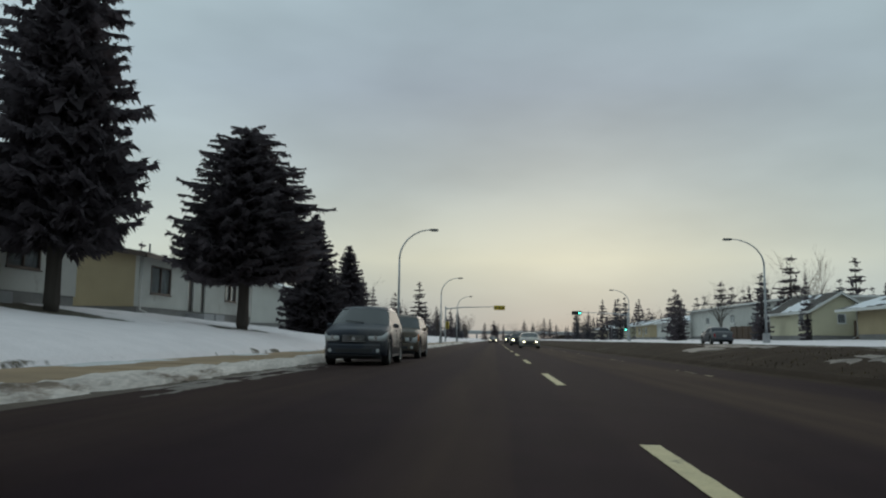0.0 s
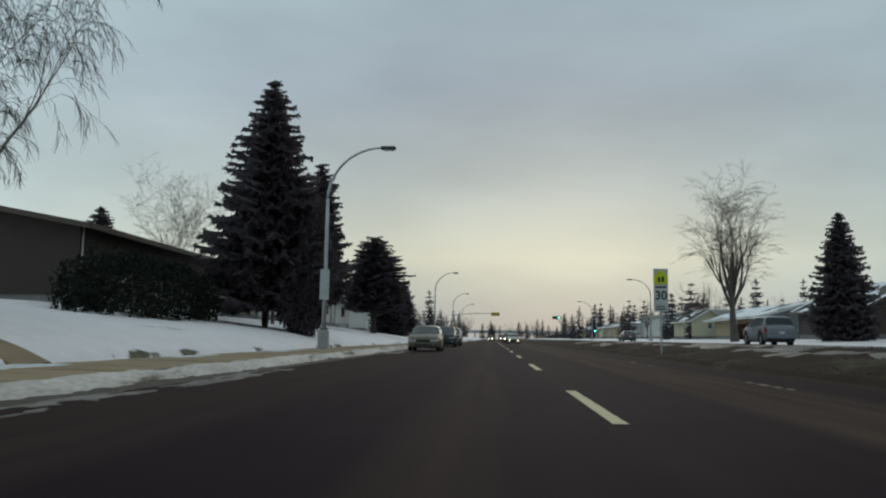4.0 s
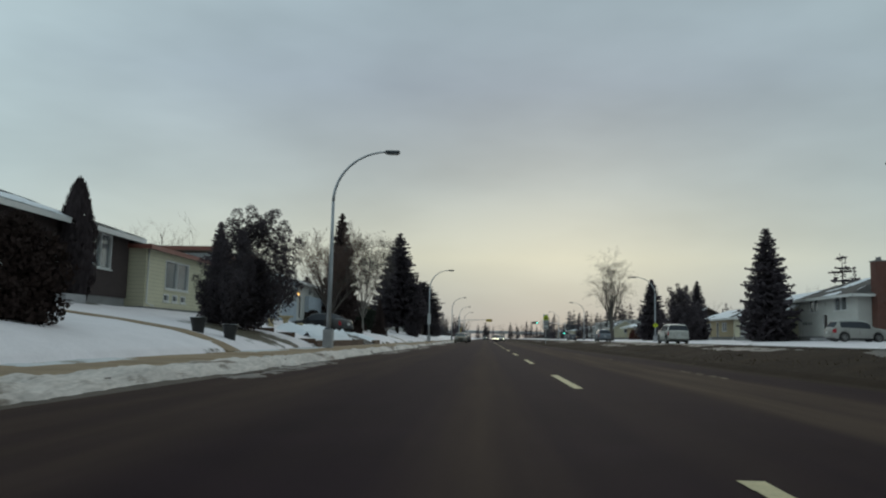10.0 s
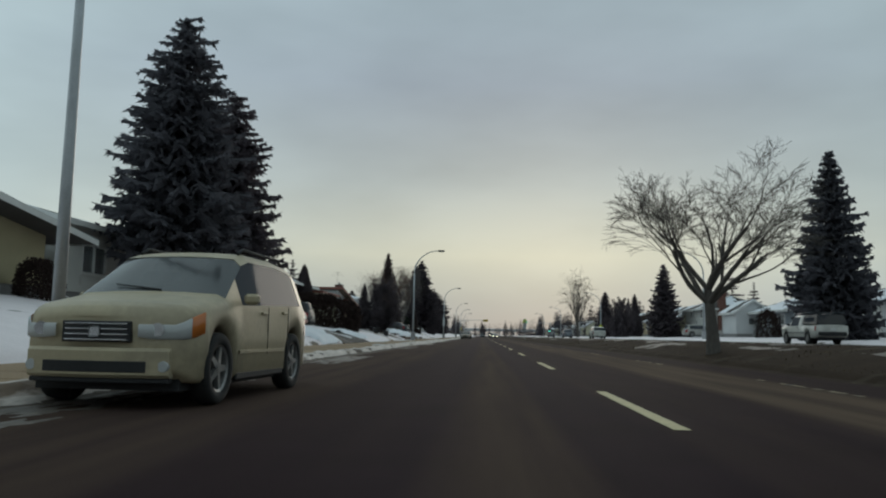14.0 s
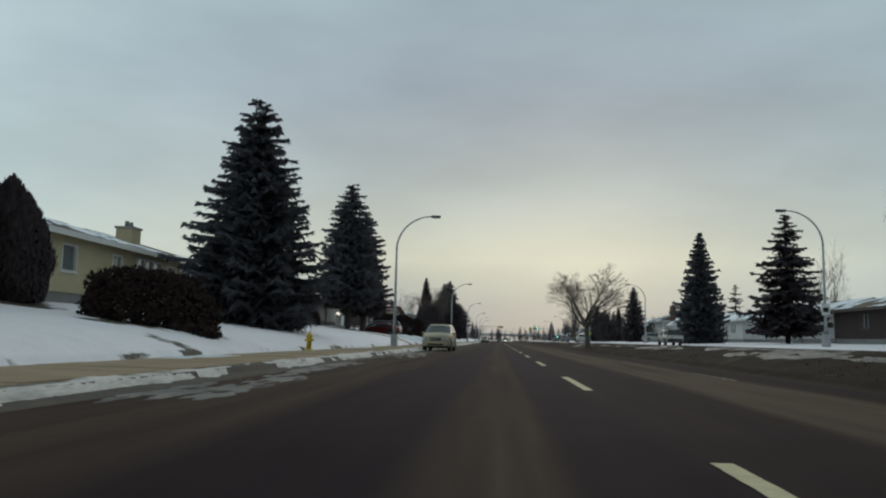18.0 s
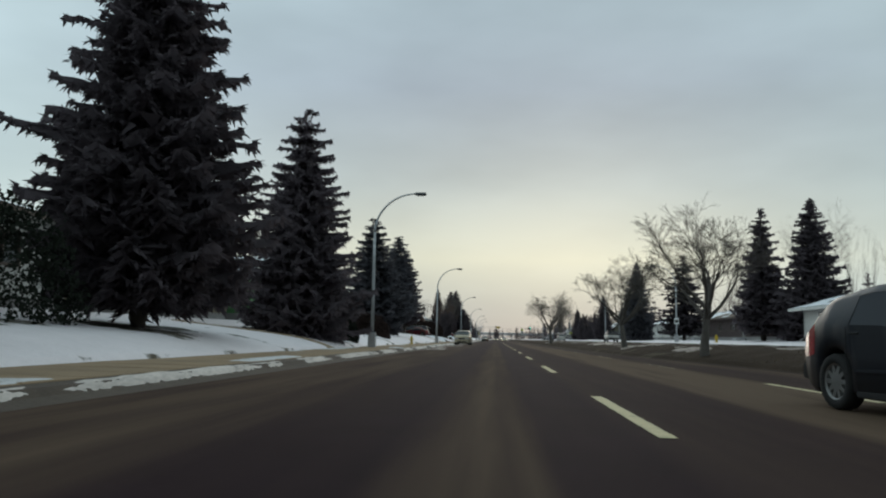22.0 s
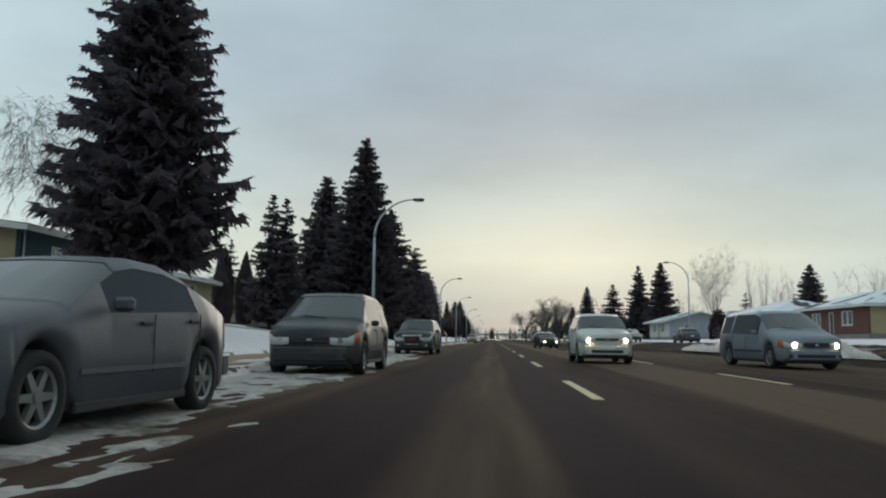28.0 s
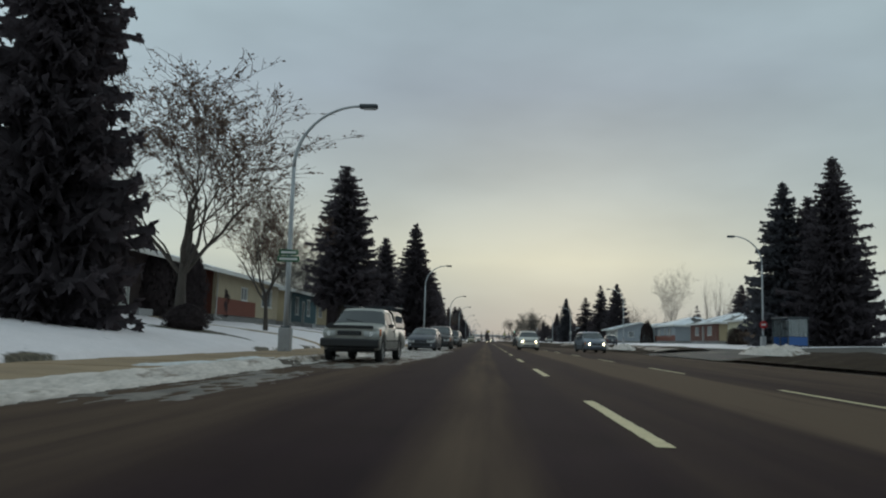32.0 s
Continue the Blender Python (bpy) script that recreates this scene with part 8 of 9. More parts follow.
# ---- pavement, drives and garden things ----
def garden_materials():
    M["sign_yellow"] = material("fluorescent_yellow", (0.62, 0.72, 0.02), 0.5, vary=0.06, scale=3, fine=30)
    M["sign_white"] = material("sign_white", (0.60, 0.61, 0.60), 0.5, vary=0.06, scale=3, fine=30)
    M["sign_black"] = material("sign_black", (0.012, 0.012, 0.012), 0.5, vary=0.1, scale=3, fine=30)
    M["sign_grey"] = material("sign_back", (0.46, 0.48, 0.49), 0.5, 0.4, vary=0.1, scale=3, fine=30)
    M["sign_green"] = material("sign_green", (0.015, 0.11, 0.045), 0.5, vary=0.08, scale=3, fine=30)
    M["sign_red"] = material("sign_red", (0.36, 0.015, 0.02), 0.5, vary=0.08, scale=3, fine=30)
    M["signal_yellow"] = material("signal_yellow", (0.50, 0.36, 0.02), 0.55, vary=0.08, scale=3, fine=30)
    M["hydrant"] = material("hydrant_yellow", (0.55, 0.38, 0.02), 0.5, vary=0.12, scale=6, fine=30, second=(0.22, 0.15, 0.05), cover=-0.02)
    M["timber"] = material("weathered_timber", (0.105, 0.062, 0.040), 0.9, vary=0.3, scale=2, bump=0.6, fine=24, stretch=(1, 0.2, 1), hue=0.15)
    M["fence_wood"] = material("fence_wood", (0.10, 0.066, 0.046), 0.9, vary=0.3, scale=2, bump=0.5, fine=20, stretch=(1, 1, 0.2), hue=0.18)
    M["red_wood"] = material("red_painted_wood", (0.20, 0.030, 0.022), 0.7, vary=0.2, scale=3, fine=25)
    M["yellow_stone"] = material("yellowish_stone", (0.42, 0.34, 0.20), 0.85, vary=0.2, scale=5, bump=0.4, fine=30)
    M["hedge_leaf"] = material("hedge_dry_leaf", (0.040, 0.027, 0.024), 0.95, vary=0.5, scale=2.5, fine=15, spec=0.1)
    M["green_hedge"] = material("green_hedge_leaf", (0.020, 0.024, 0.018), 0.95, vary=0.5, scale=2.5, fine=15, spec=0.1)
    M["red_hedge"] = material("red_shrub_twig", (0.085, 0.030, 0.028), 0.95, vary=0.4, scale=2.5, fine=15, spec=0.1)
    M["blue_panel"] = material("blue_panel", (0.03, 0.10, 0.30), 0.5, vary=0.1, scale=3, fine=30)
    M["signal_green"] = glow("signal_green_lit", (0.10, 1.0, 0.75), 5.0)
    M["shelter_glass"] = glass_material("shelter_glass", (0.55, 0.60, 0.62), 0.04)
    M["shelter_glass"].node_tree.nodes["Principled BSDF"].inputs["Transmission Weight"].default_value = 0.8
    M["walk_snow"] = material("trodden_snow", (0.60, 0.60, 0.61), 0.8, vary=0.2, scale=1.6, bump=0.8, fine=12, second=(0.26, 0.23, 0.19), cover=0.0, spec=0.3)


def box_mesh(name, lo, hi, bevel=0.0):
    bm = box(lo, hi, bevel)
    me = bpy.data.meshes.new(name)
    bm.to_mesh(me)
    bm.free()
    return me


def hedge(name, x0, y0, x1, y1, width, height, mat, label, category="hedge", seed=1, count=7000, round_=0.5, leaf=0.09):
    """A clipped hedge or shrub: stems inside, a close uneven skin of small leaves and twigs."""
    r = random.Random(seed)
    cx, cy = (x0 + x1) / 2, (y0 + y1) / 2
    ln = math.hypot(x1 - x0, y1 - y0) + 1e-6
    ax = Vector(((x1 - x0) / ln, (y1 - y0) / ln, 0))
    sd = Vector((-ax.y, ax.x, 0))
    ob = thing(name, (cx, cy, land(cx, cy)), label, category)
    verts, faces = [], []
    half = ln / 2 + width * 0.3
    for i in range(count):
        u, v = r.uniform(-1, 1), r.uniform(-1, 1)
        k = r.random()
        # superellipse skin: more leaves near the outside
        a, b, c = r.gauss(0, 1), r.gauss(0, 1), abs(r.gauss(0, 1))
        e = 2.0 + 4 * (1 - round_)
        n = (abs(a) ** e + abs(b) ** e + abs(c) ** e) ** (1 / e)
        q = r.uniform(0.62, 1.0) ** 0.6 / n
        px, py, pz = a * q * half, b * q * width / 2, c * q * height
        g_ = 1 + 0.10 * noise.noise((px * 0.9, py * 0.9, pz * 0.9 + seed)) + 0.10 * noise.noise((px * 2.7, py * 2.7, pz * 2.7 + seed))
        p = ax * px * g_ + sd * py * g_
        p.z = land(cx + p.x, cy + p.y) - land(cx, cy) + pz * g_
        d = Vector((r.gauss(0, 1), r.gauss(0, 1), r.gauss(0.7, 1))).normalized()
        s = d.cross(Vector((r.uniform(-1, 1), r.uniform(-1, 1), r.uniform(-1, 1)))).normalized()
        l_, w_ = leaf * r.uniform(0.9, 2.6), leaf * r.uniform(0.3, 0.8)
        t = len(verts)
        verts.extend([tuple(p), tuple(p + d * l_ * 0.5 + s * w_), tuple(p + d * l_), tuple(p + d * l_ * 0.5 - s * w_)])
        faces.append((t, t + 1, t + 2, t + 3))
    hold("foliage", from_lists("foliage", verts, faces), mat, ob)
    bm = bmesh.new()
    for i in range(1):
        f = 0.0
        b0 = ax * f + sd * r.uniform(-0.2, 0.2)
        z0 = land(cx + b0.x, cy + b0.y) - land(cx, cy)
        for j in range(9):
            e_ = b0 + ax * r.uniform(-0.4, 0.4) * ln + sd * r.uniform(-0.4, 0.4) * width
            add_tube(bm, [(b0.x, b0.y, z0 - 0.1), ((b0.x + e_.x) / 2, (b0.y + e_.y) / 2, z0 + height * 0.4), (e_.x, e_.y, z0 + height * r.uniform(0.7, 0.95))], [0.03, 0.02, 0.006], 4, False)
    part("stem", bm, "hedge_twig", ob)
    BARE.append((cx, cy, min(ln, 2.0)))
    return ob


def build_hedges():
    dry = "dense dark reddish-brown leafless hedge running up the lawn"
    hedge("hedge", -10.5, -98.4, -15.8, -98.8, 2.0, 2.4, "hedge_leaf", dry, seed=3, count=22000, round_=0.35)
    hedge("hedge", -9.6, -176.5, -13.0, -176.5, 1.6, 1.7, "hedge_leaf", dry, seed=4, count=12000, round_=0.5)
    hedge("shrub", -9.9, -195.6, -9.0, -195.6, 1.9, 1.5, "green_hedge", "dark rounded shrub on the snowy lawn", "shrub", 5, 11000, 0.8, 0.055)
    hedge("shrub", -12.6, -197.5, -11.0, -196.6, 1.9, 1.6, "green_hedge", "dark rounded shrub behind another one", "shrub", 15, 5000, 0.8)
    for i, (y, h) in enumerate(((-140.4, 2.0), (-136.1, 2.1), (-130.8, 1.5))):
        hedge("shrub", -17.0, y - 0.5, -17.0, y + 0.5, 1.6, h, "hedge_leaf", "dry brown shrub below the window", "shrub", 20 + i, 7000, 0.85, 0.05)
    for i, (x, y, h) in enumerate(((-10.9, -51.9, 0.42), (-10.7, -50.3, 0.55), (-10.3, -40.5, 0.71), (-16.8, -39.5, 1.3), (-13.6, -31.5, 1.0))):
        w = 0.4 if h > 0.7 else 0.15
        hedge("shrub", x - w, y, x + w, y, 1.3 if h > 0.7 else 0.75, h, "hedge_leaf", "low dark shrub on the lawn", "shrub", 30 + i, 5000 if h > 0.7 else 2500, 0.85, 0.05)
    hedge("hedge", -14.8, -23.0, -14.6, -10.5, 1.9, 2.5, "green_hedge", "dark overgrown hedge before the brown bungalow", seed=46, count=8000, round_=0.6, leaf=0.11)
    hedge("shrub", 29.2, 43.0, 31.2, 46.0, 2.0, 1.8, "red_hedge", "dark red leafless shrub by the pale house", "shrub", 41, 4000, 0.7)
    hedge("shrub", 31.0, -73.0, 31.0, -70.5, 2.4, 3.0, "hedge_leaf", "dark brown shrub by the white garage", "shrub", 42, 4000, 0.8, 0.1)
    hedge("hedge", 30.0, -203.6, 30.0, -202.6, 2.5, 3.9, "hedge_leaf", "tall dark brown shrub by the blue-grey bungalow", seed=43, count=5000, round_=0.9, leaf=0.1)
    hedge("hedge", 30.0, -262.0, 30.0, -254.0, 1.6, 1.9, "hedge_leaf", "brown hedge along the front lawn", seed=44, count=5000, round_=0.5)
    hedge("hedge", -14.5, -228.5, -12.5, -222.0, 2.6, 3.4, "green_hedge", "dark overgrown shrub between the spruces", seed=45, count=8000, round_=0.8)


def build_pavement():
    ys = steps(-420, 160, 4) + [160]
    base = sheet("pavement", [KERB_L - 0.18, WALK_IN, WALK_OUT - 0.06, WALK_OUT - 0.1], ys, lambda x, y: 0.135 if x > WALK_OUT - 0.09 else -0.1, "kerb")
    tagged(base, "tan concrete sidewalk with snow along both edges", "pavement", kind="structure")
    slabs = []
    for k in range(3):
        rnd = random.Random(k)
        bm = box((WALK_OUT + 0.02, -0.742, 0.02), (WALK_IN, 0.742, 0.165), 0.012)
        for v in bm.verts:
            v.co.z += rnd.uniform(-0.004, 0.004)
        me = bpy.data.meshes.new("slab")
        bm.to_mesh(me)
        bm.free()
        me.materials.append(M["concrete"])
        slabs.append(me)
    rnd = random.Random(9)
    y = -343.5
    count = 0
    while count < 290:
        ob = hold("slab", slabs[rnd.randrange(3)], None, base)
        ob.location = (0, y, rnd.uniform(-0.005, 0.006))
        y += 1.5
        count += 1
    bm = bmesh.new()
    while y < 160:
        add_box(bm, (WALK_OUT + 0.02, y - 0.742, 0.02), (WALK_IN, y + 0.742, 0.165))
        y += 1.5
    y = -345
    while y > -420:
        add_box(bm, (WALK_OUT + 0.02, y - 0.742, 0.02), (WALK_IN, y + 0.742, 0.165))
        y -= 1.5
    tagged(part("far_slabs", bm, "concrete", base), kind="stuff")
    # thin snow lying along the walk
    rnd = random.Random(14)
    for i in range(48):
        yy = rnd.uniform(-344, 40)
        if rnd.random() < 0.6:
            crust("snow_patch", -7.7, yy, 0.5, rnd.uniform(1.2, 4), 0.03, "walk_snow", "thin trodden snow on the sidewalk", i * 2.3, 0.168, 0.14, 0.42, "snow on the sidewalk")
        else:
            crust("snow_patch", -5.75, yy, 0.4, rnd.uniform(1.2, 4), 0.03, "walk_snow", "thin trodden snow on the sidewalk", i * 2.3, 0.168, 0.14, 0.42, "snow on the sidewalk")


def drive(y0, y1, x_end, mat, label, name="driveway", lift=0.09, y_shift=0.0):
    """A sloping drive from the walk up to a house."""
    n = 14
    verts, faces = [], []
    for i in range(n + 1):
        x = WALK_OUT - 0.02 + (x_end - WALK_OUT) * i / n
        dy = y_shift * i / n
        for yy, dz in ((y0, -0.25), (y0, 0), (y1, 0), (y1, -0.25)):
            verts.append((x, yy + dy, land(x, yy) + (lift * min(1, i / 2) if dz == 0 else dz) + (0.005 if i == 0 else 0)))
    for i in range(n):
        for j in range(3):
            faces.append((i * 4 + j, i * 4 + j + 1, i * 4 + j + 5, i * 4 + j + 4))
    tagged(hold(name, from_lists(name, verts, faces), mat), label, "driveway" if name == "driveway" else "path", kind="structure")


def build_drives():
    for y0, y1, xe in ((-115.2, -105.4, -18), (-63.6, -58.9, -18), (-255.5, -250.0, -18)):
        drive(y0, y1, xe, "side_asphalt", "sloping driveway scraped clear of snow")
    for y0, y1, xe in ((-37.2, -36.0, -16), (-91.5, -90.3, -17), (-129.5, -127.5, -17), (-205.6, -204.4, -16), (-263.0, -261.8, -17), (-314.0, -312.8, -17), (-295.5, -294.2, -17)):
        drive(y0, y1, xe, "concrete", "narrow concrete path up the lawn", "garden_path", 0.03)
    # low timber walls holding the lawn by the drive
    for x, y0, y1, h in ((-8.22, -78.2, -63.8, 0.34), (-8.22, -58.8, -55.6, 0.30)):
        w = new("retaining_wall")
        tagged(w, "low brown timber wall along the sidewalk", "retaining wall", kind="structure")
        yy = y0
        k = 0
        while yy < y1 - 0.2:
            ln = min(2.4, y1 - yy)
            for c in range(2):
                part("timber", box((x - 0.09, yy + 0.006, 0.14 + c * h / 2), (x + 0.09 - 0.012 * c, yy + ln - 0.006, 0.14 + (c + 1) * h / 2 - 0.006), 0.012), "timber", w)
            yy += ln
    for k, (x, y, rx, ry, h) in enumerate(((-9.85, -70.0, 1.45, 5.4, 0.42), (-9.4, -56.6, 1.1, 1.8, 0.16), (-9.3, -118.4, 1.2, 2.6, 0.30), (-9.6, -104.4, 1.1, 1.8, 0.22))):
        crust("snow_mound", x, y, rx, ry, h, "roof_snow", "shovelled snow heaped on the lawn", 300 + k * 5.1, lambda q, yy=y: land(q, yy) - 0.02, 0.22, 1.25, "heaps of shovelled snow")
    for k, (x, y, rx, ry) in enumerate(((-10.2, -62.8, 1.8, 1.2), (-13.0, -59.6, 2.6, 1.0), (-10.0, -109.2, 2.0, 1.1), (-12.6, -107.2, 2.6, 0.9), (-10.6, -252.0, 2.4, 1.2))):
        crust("snow_patch", x, y, rx, ry, 0.04, "walk_snow", "thin trodden snow on the driveway", 400 + k * 3.3, lambda q, yy=y: land(q, yy) + 0.095, 0.16, 0.5, "snow on the driveways")
    for i, (x, y, rx, ry, h) in enumerate(((13.0, -262, 0.6, 8, 0.5), (13.2, -276, 0.7, 6, 0.6), (14.5, -312, 1.2, 4, 0.6))):
        flat_patch("snow_pile", x, y, rx, ry, h, "bank", "shovelled heap of snow beside the pavement", i * 1.9 + 50, land(x, y) - 0.02)


def hydrant(x, y, z):
    ob = thing("fire_hydrant", (x, y, z), "yellow cast-iron fire hydrant in the snow", "fire hydrant")
    part("base_flange", tube([(0, 0, -0.1), (0, 0, 0.06)], [0.16, 0.16], 14), "hydrant", ob)
    part("barrel", tube([(0, 0, 0.06), (0, 0, 0.5), (0, 0, 0.53), (0, 0, 0.58)], [0.11, 0.105, 0.135, 0.135], 14), "hydrant", ob)
    part("bonnet", tube([(0, 0, 0.58), (0, 0, 0.66), (0, 0, 0.72), (0, 0, 0.74)], [0.125, 0.11, 0.06, 0.03], 14), "hydrant", ob)
    part("operating_nut", tube([(0, 0, 0.73), (0, 0, 0.79)], [0.03, 0.028], 5), "hydrant", ob)
    for sx, sy, rr in ((1, 0, 0.055), (-1, 0, 0.055), (0, -1, 0.075)):
        part("outlet", tube([(sx * 0.09, sy * 0.09, 0.42), (sx * 0.17, sy * 0.17, 0.42), (sx * 0.20, sy * 0.20, 0.42)], [rr, rr, rr * 0.7], 10), "hydrant", ob)
    part("marker_stick", tube([(0.02, 0.14, 0.2), (0.02, 0.15, 1.5)], [0.012, 0.01], 5), "dark_steel", ob)


def plate(bm, pts, y, thick=0.012):
    """A flat plate in the x-z plane from an outline."""
    a = [bm.verts.new((x, y, z)) for x, z in pts]
    b = [bm.verts.new((x, y + thick, z)) for x, z in pts]
    n = len(pts)
    bm.faces.new(a)
    bm.faces.new(b[::-1])
    for i in range(n):
        bm.faces.new((a[i], b[i], b[(i + 1) % n], a[(i + 1) % n]))
    return bm


def school_sign(x, y, z):
    ob = thing("school_zone_sign", (x, y, land(x, y)), "fluorescent yellow school sign over a white speed limit panel", "road sign")
    z0 = z - land(x, y)
    part("post", box((-0.03, -0.03, -0.3), (0.03, 0.03, z0 + 1.75)), "steel", ob)
    pan = part("backing_panel", box((-0.31, -0.055, z0 + 0.0), (0.31, -0.035, z0 + 1.86), 0.006), "sign_grey", ob)
    pent = [(-0.29, z0 + 1.18), (0.29, z0 + 1.18), (0.29, z0 + 1.55), (0.0, z0 + 1.83), (-0.29, z0 + 1.55)]
    p = part("pentagon", plate(bmesh.new(), pent, -0.068), "sign_yellow", ob, "fluorescent yellow-green five-sided plate")
    for k, (dx, s) in enumerate(((-0.075, 1.0), (0.085, 1.12))):
        bm = bmesh.new()
        plate(bm, [(dx - 0.055 * s, z0 + 1.27), (dx + 0.055 * s, z0 + 1.27), (dx + 0.045 * s, z0 + 1.27 + 0.22 * s), (dx - 0.045 * s, z0 + 1.27 + 0.22 * s)], -0.073, 0.004)
        part("dark_shape", bm, "sign_black", p)
    w = part("limit_panel", box((-0.29, -0.066, z0 + 0.32), (0.29, -0.056, z0 + 1.14), 0.01), "sign_white", ob, "white panel with black numerals")
    part("bar", box((-0.24, -0.071, z0 + 1.02), (0.24, -0.0665, z0 + 1.09)), "sign_black", w)
    cu = bpy.data.curves.new("numerals", "FONT")
    cu.body, cu.size, cu.align_x, cu.extrude, cu.offset = "30", 0.52, "CENTER", 0.003, 0.012
    tx = new("numerals", cu)
    tx.data.materials.append(M["sign_black"])
    tx.parent = w
    tx.matrix_local = Matrix.Translation((0, -0.072, z0 + 0.53)) @ Matrix.Rotation(radians(90), 4, "X")
    low = part("times_panel", box((-0.29, -0.066, z0 + 0.03), (0.29, -0.056, z0 + 0.29), 0.01), "sign_white", ob)
    for k in range(2):
        part("bar", box((-0.23, -0.071, z0 + 0.08 + 0.10 * k), (0.23 - 0.06 * k, -0.0665, z0 + 0.13 + 0.10 * k)), "sign_black", low)


def pole_sign(name, x, y, z, w, h, mat, label, bars=None, shape=None, facing=1, category="road sign", bar_mat="sign_white"):
    ob = thing(name, (x, y, z), label, category)
    pts = shape or [(-w / 2, 0), (w / 2, 0), (w / 2, h), (-w / 2, h)]
    p = part("plate", plate(bmesh.new(), pts, -0.13 * facing), mat, ob)
    part("clamp", box((-0.10, -0.125, h * 0.45), (0.10, 0.02, h * 0.45 + 0.05)), "dark_steel", ob)
    for x0, x1, z0, z1 in bars or ():
        part("bar", box((x0, -0.13 * facing - 0.005, z0), (x1, -0.13 * facing - 0.0005, z1)), bar_mat, p)
    return ob


def signal(x, y, reach, side, heads, label):
    """A traffic signal on a mast arm; side 1: the arm goes to +x."""
    ob = thing("traffic_signal", (x, y, 0.1), label, "traffic signal")
    part("pole", tube([(0, 0, -0.2), (0, 0, 5.6), (0, 0, 6.3)], [0.14, 0.11, 0.10], 10), "steel", ob)
    part("mast_arm", tube([(0, 0, 5.8), (side * reach * 0.3, 0, 6.12), (side * reach, 0, 6.3)], [0.10, 0.08, 0.05], 8), "steel", ob)
    part("base_plate", box((-0.3, -0.3, -0.1), (0.3, 0.3, 0.08), 0.02), "base_concrete", ob)
    for dx, z, lit, wide in heads:
        if wide:
            h = part("signal_head", box((dx - 0.95, -0.16, z - 0.38), (dx + 0.95, 0.16, z + 0.38), 0.05), "signal_yellow" if not lit else "sign_black", ob)
            cells = [(dx - 0.6 + 0.6 * i, z) for i in range(3)]
        else:
            h = part("signal_head", box((dx - 0.3, -0.16, z - 0.6), (dx + 0.3, 0.16, z + 0.6), 0.05), "signal_yellow" if not lit else "sign_black", ob)
            cells = [(dx, z + 0.38 - 0.38 * i) for i in range(3)]
        for i, (cx, cz) in enumerate(cells):
            part("lens", tube([(cx, -0.20, cz), (cx, -0.155, cz)], [0.15, 0.16], 12), "signal_green" if lit and i == 2 else "sign_black", h)


def fence(x0, y0, x1, y1, h, label, mat="fence_wood"):
    ln = math.hypot(x1 - x0, y1 - y0)
    ob = thing("fence", (x0, y0, land(x0, y0)), label, "fence", "", math.degrees(math.atan2(y1 - y0, x1 - x0)))
    bd = box_mesh("board", (0.006, -0.012, 0.02), (0.134, 0.012, h), 0.0)
    bd.materials.append(M[mat])
    ps = box_mesh("post", (-0.05, 0.014, -0.3), (0.05, 0.11, h + 0.06), 0.0)
    ps.materials.append(M[mat])
    n = int(ln / 0.14)
    r = random.Random(int(x0 * 7 + y0))
    step = max(1, n // 150)
    for i in range(n):
        o = hold("board", bd, None, ob)
        o.location = (i * 0.14, r.uniform(-0.004, 0.004), r.uniform(-0.02, 0.02))
    for i in range(int(ln / 2.4) + 1):
        o = hold("post", ps, None, ob)
        o.location = (i * 2.4, 0, 0)
    for z in (0.3, h - 0.3):
        part("rail", box((0, 0.014, z), (ln, 0.05, z + 0.09)), mat, ob)


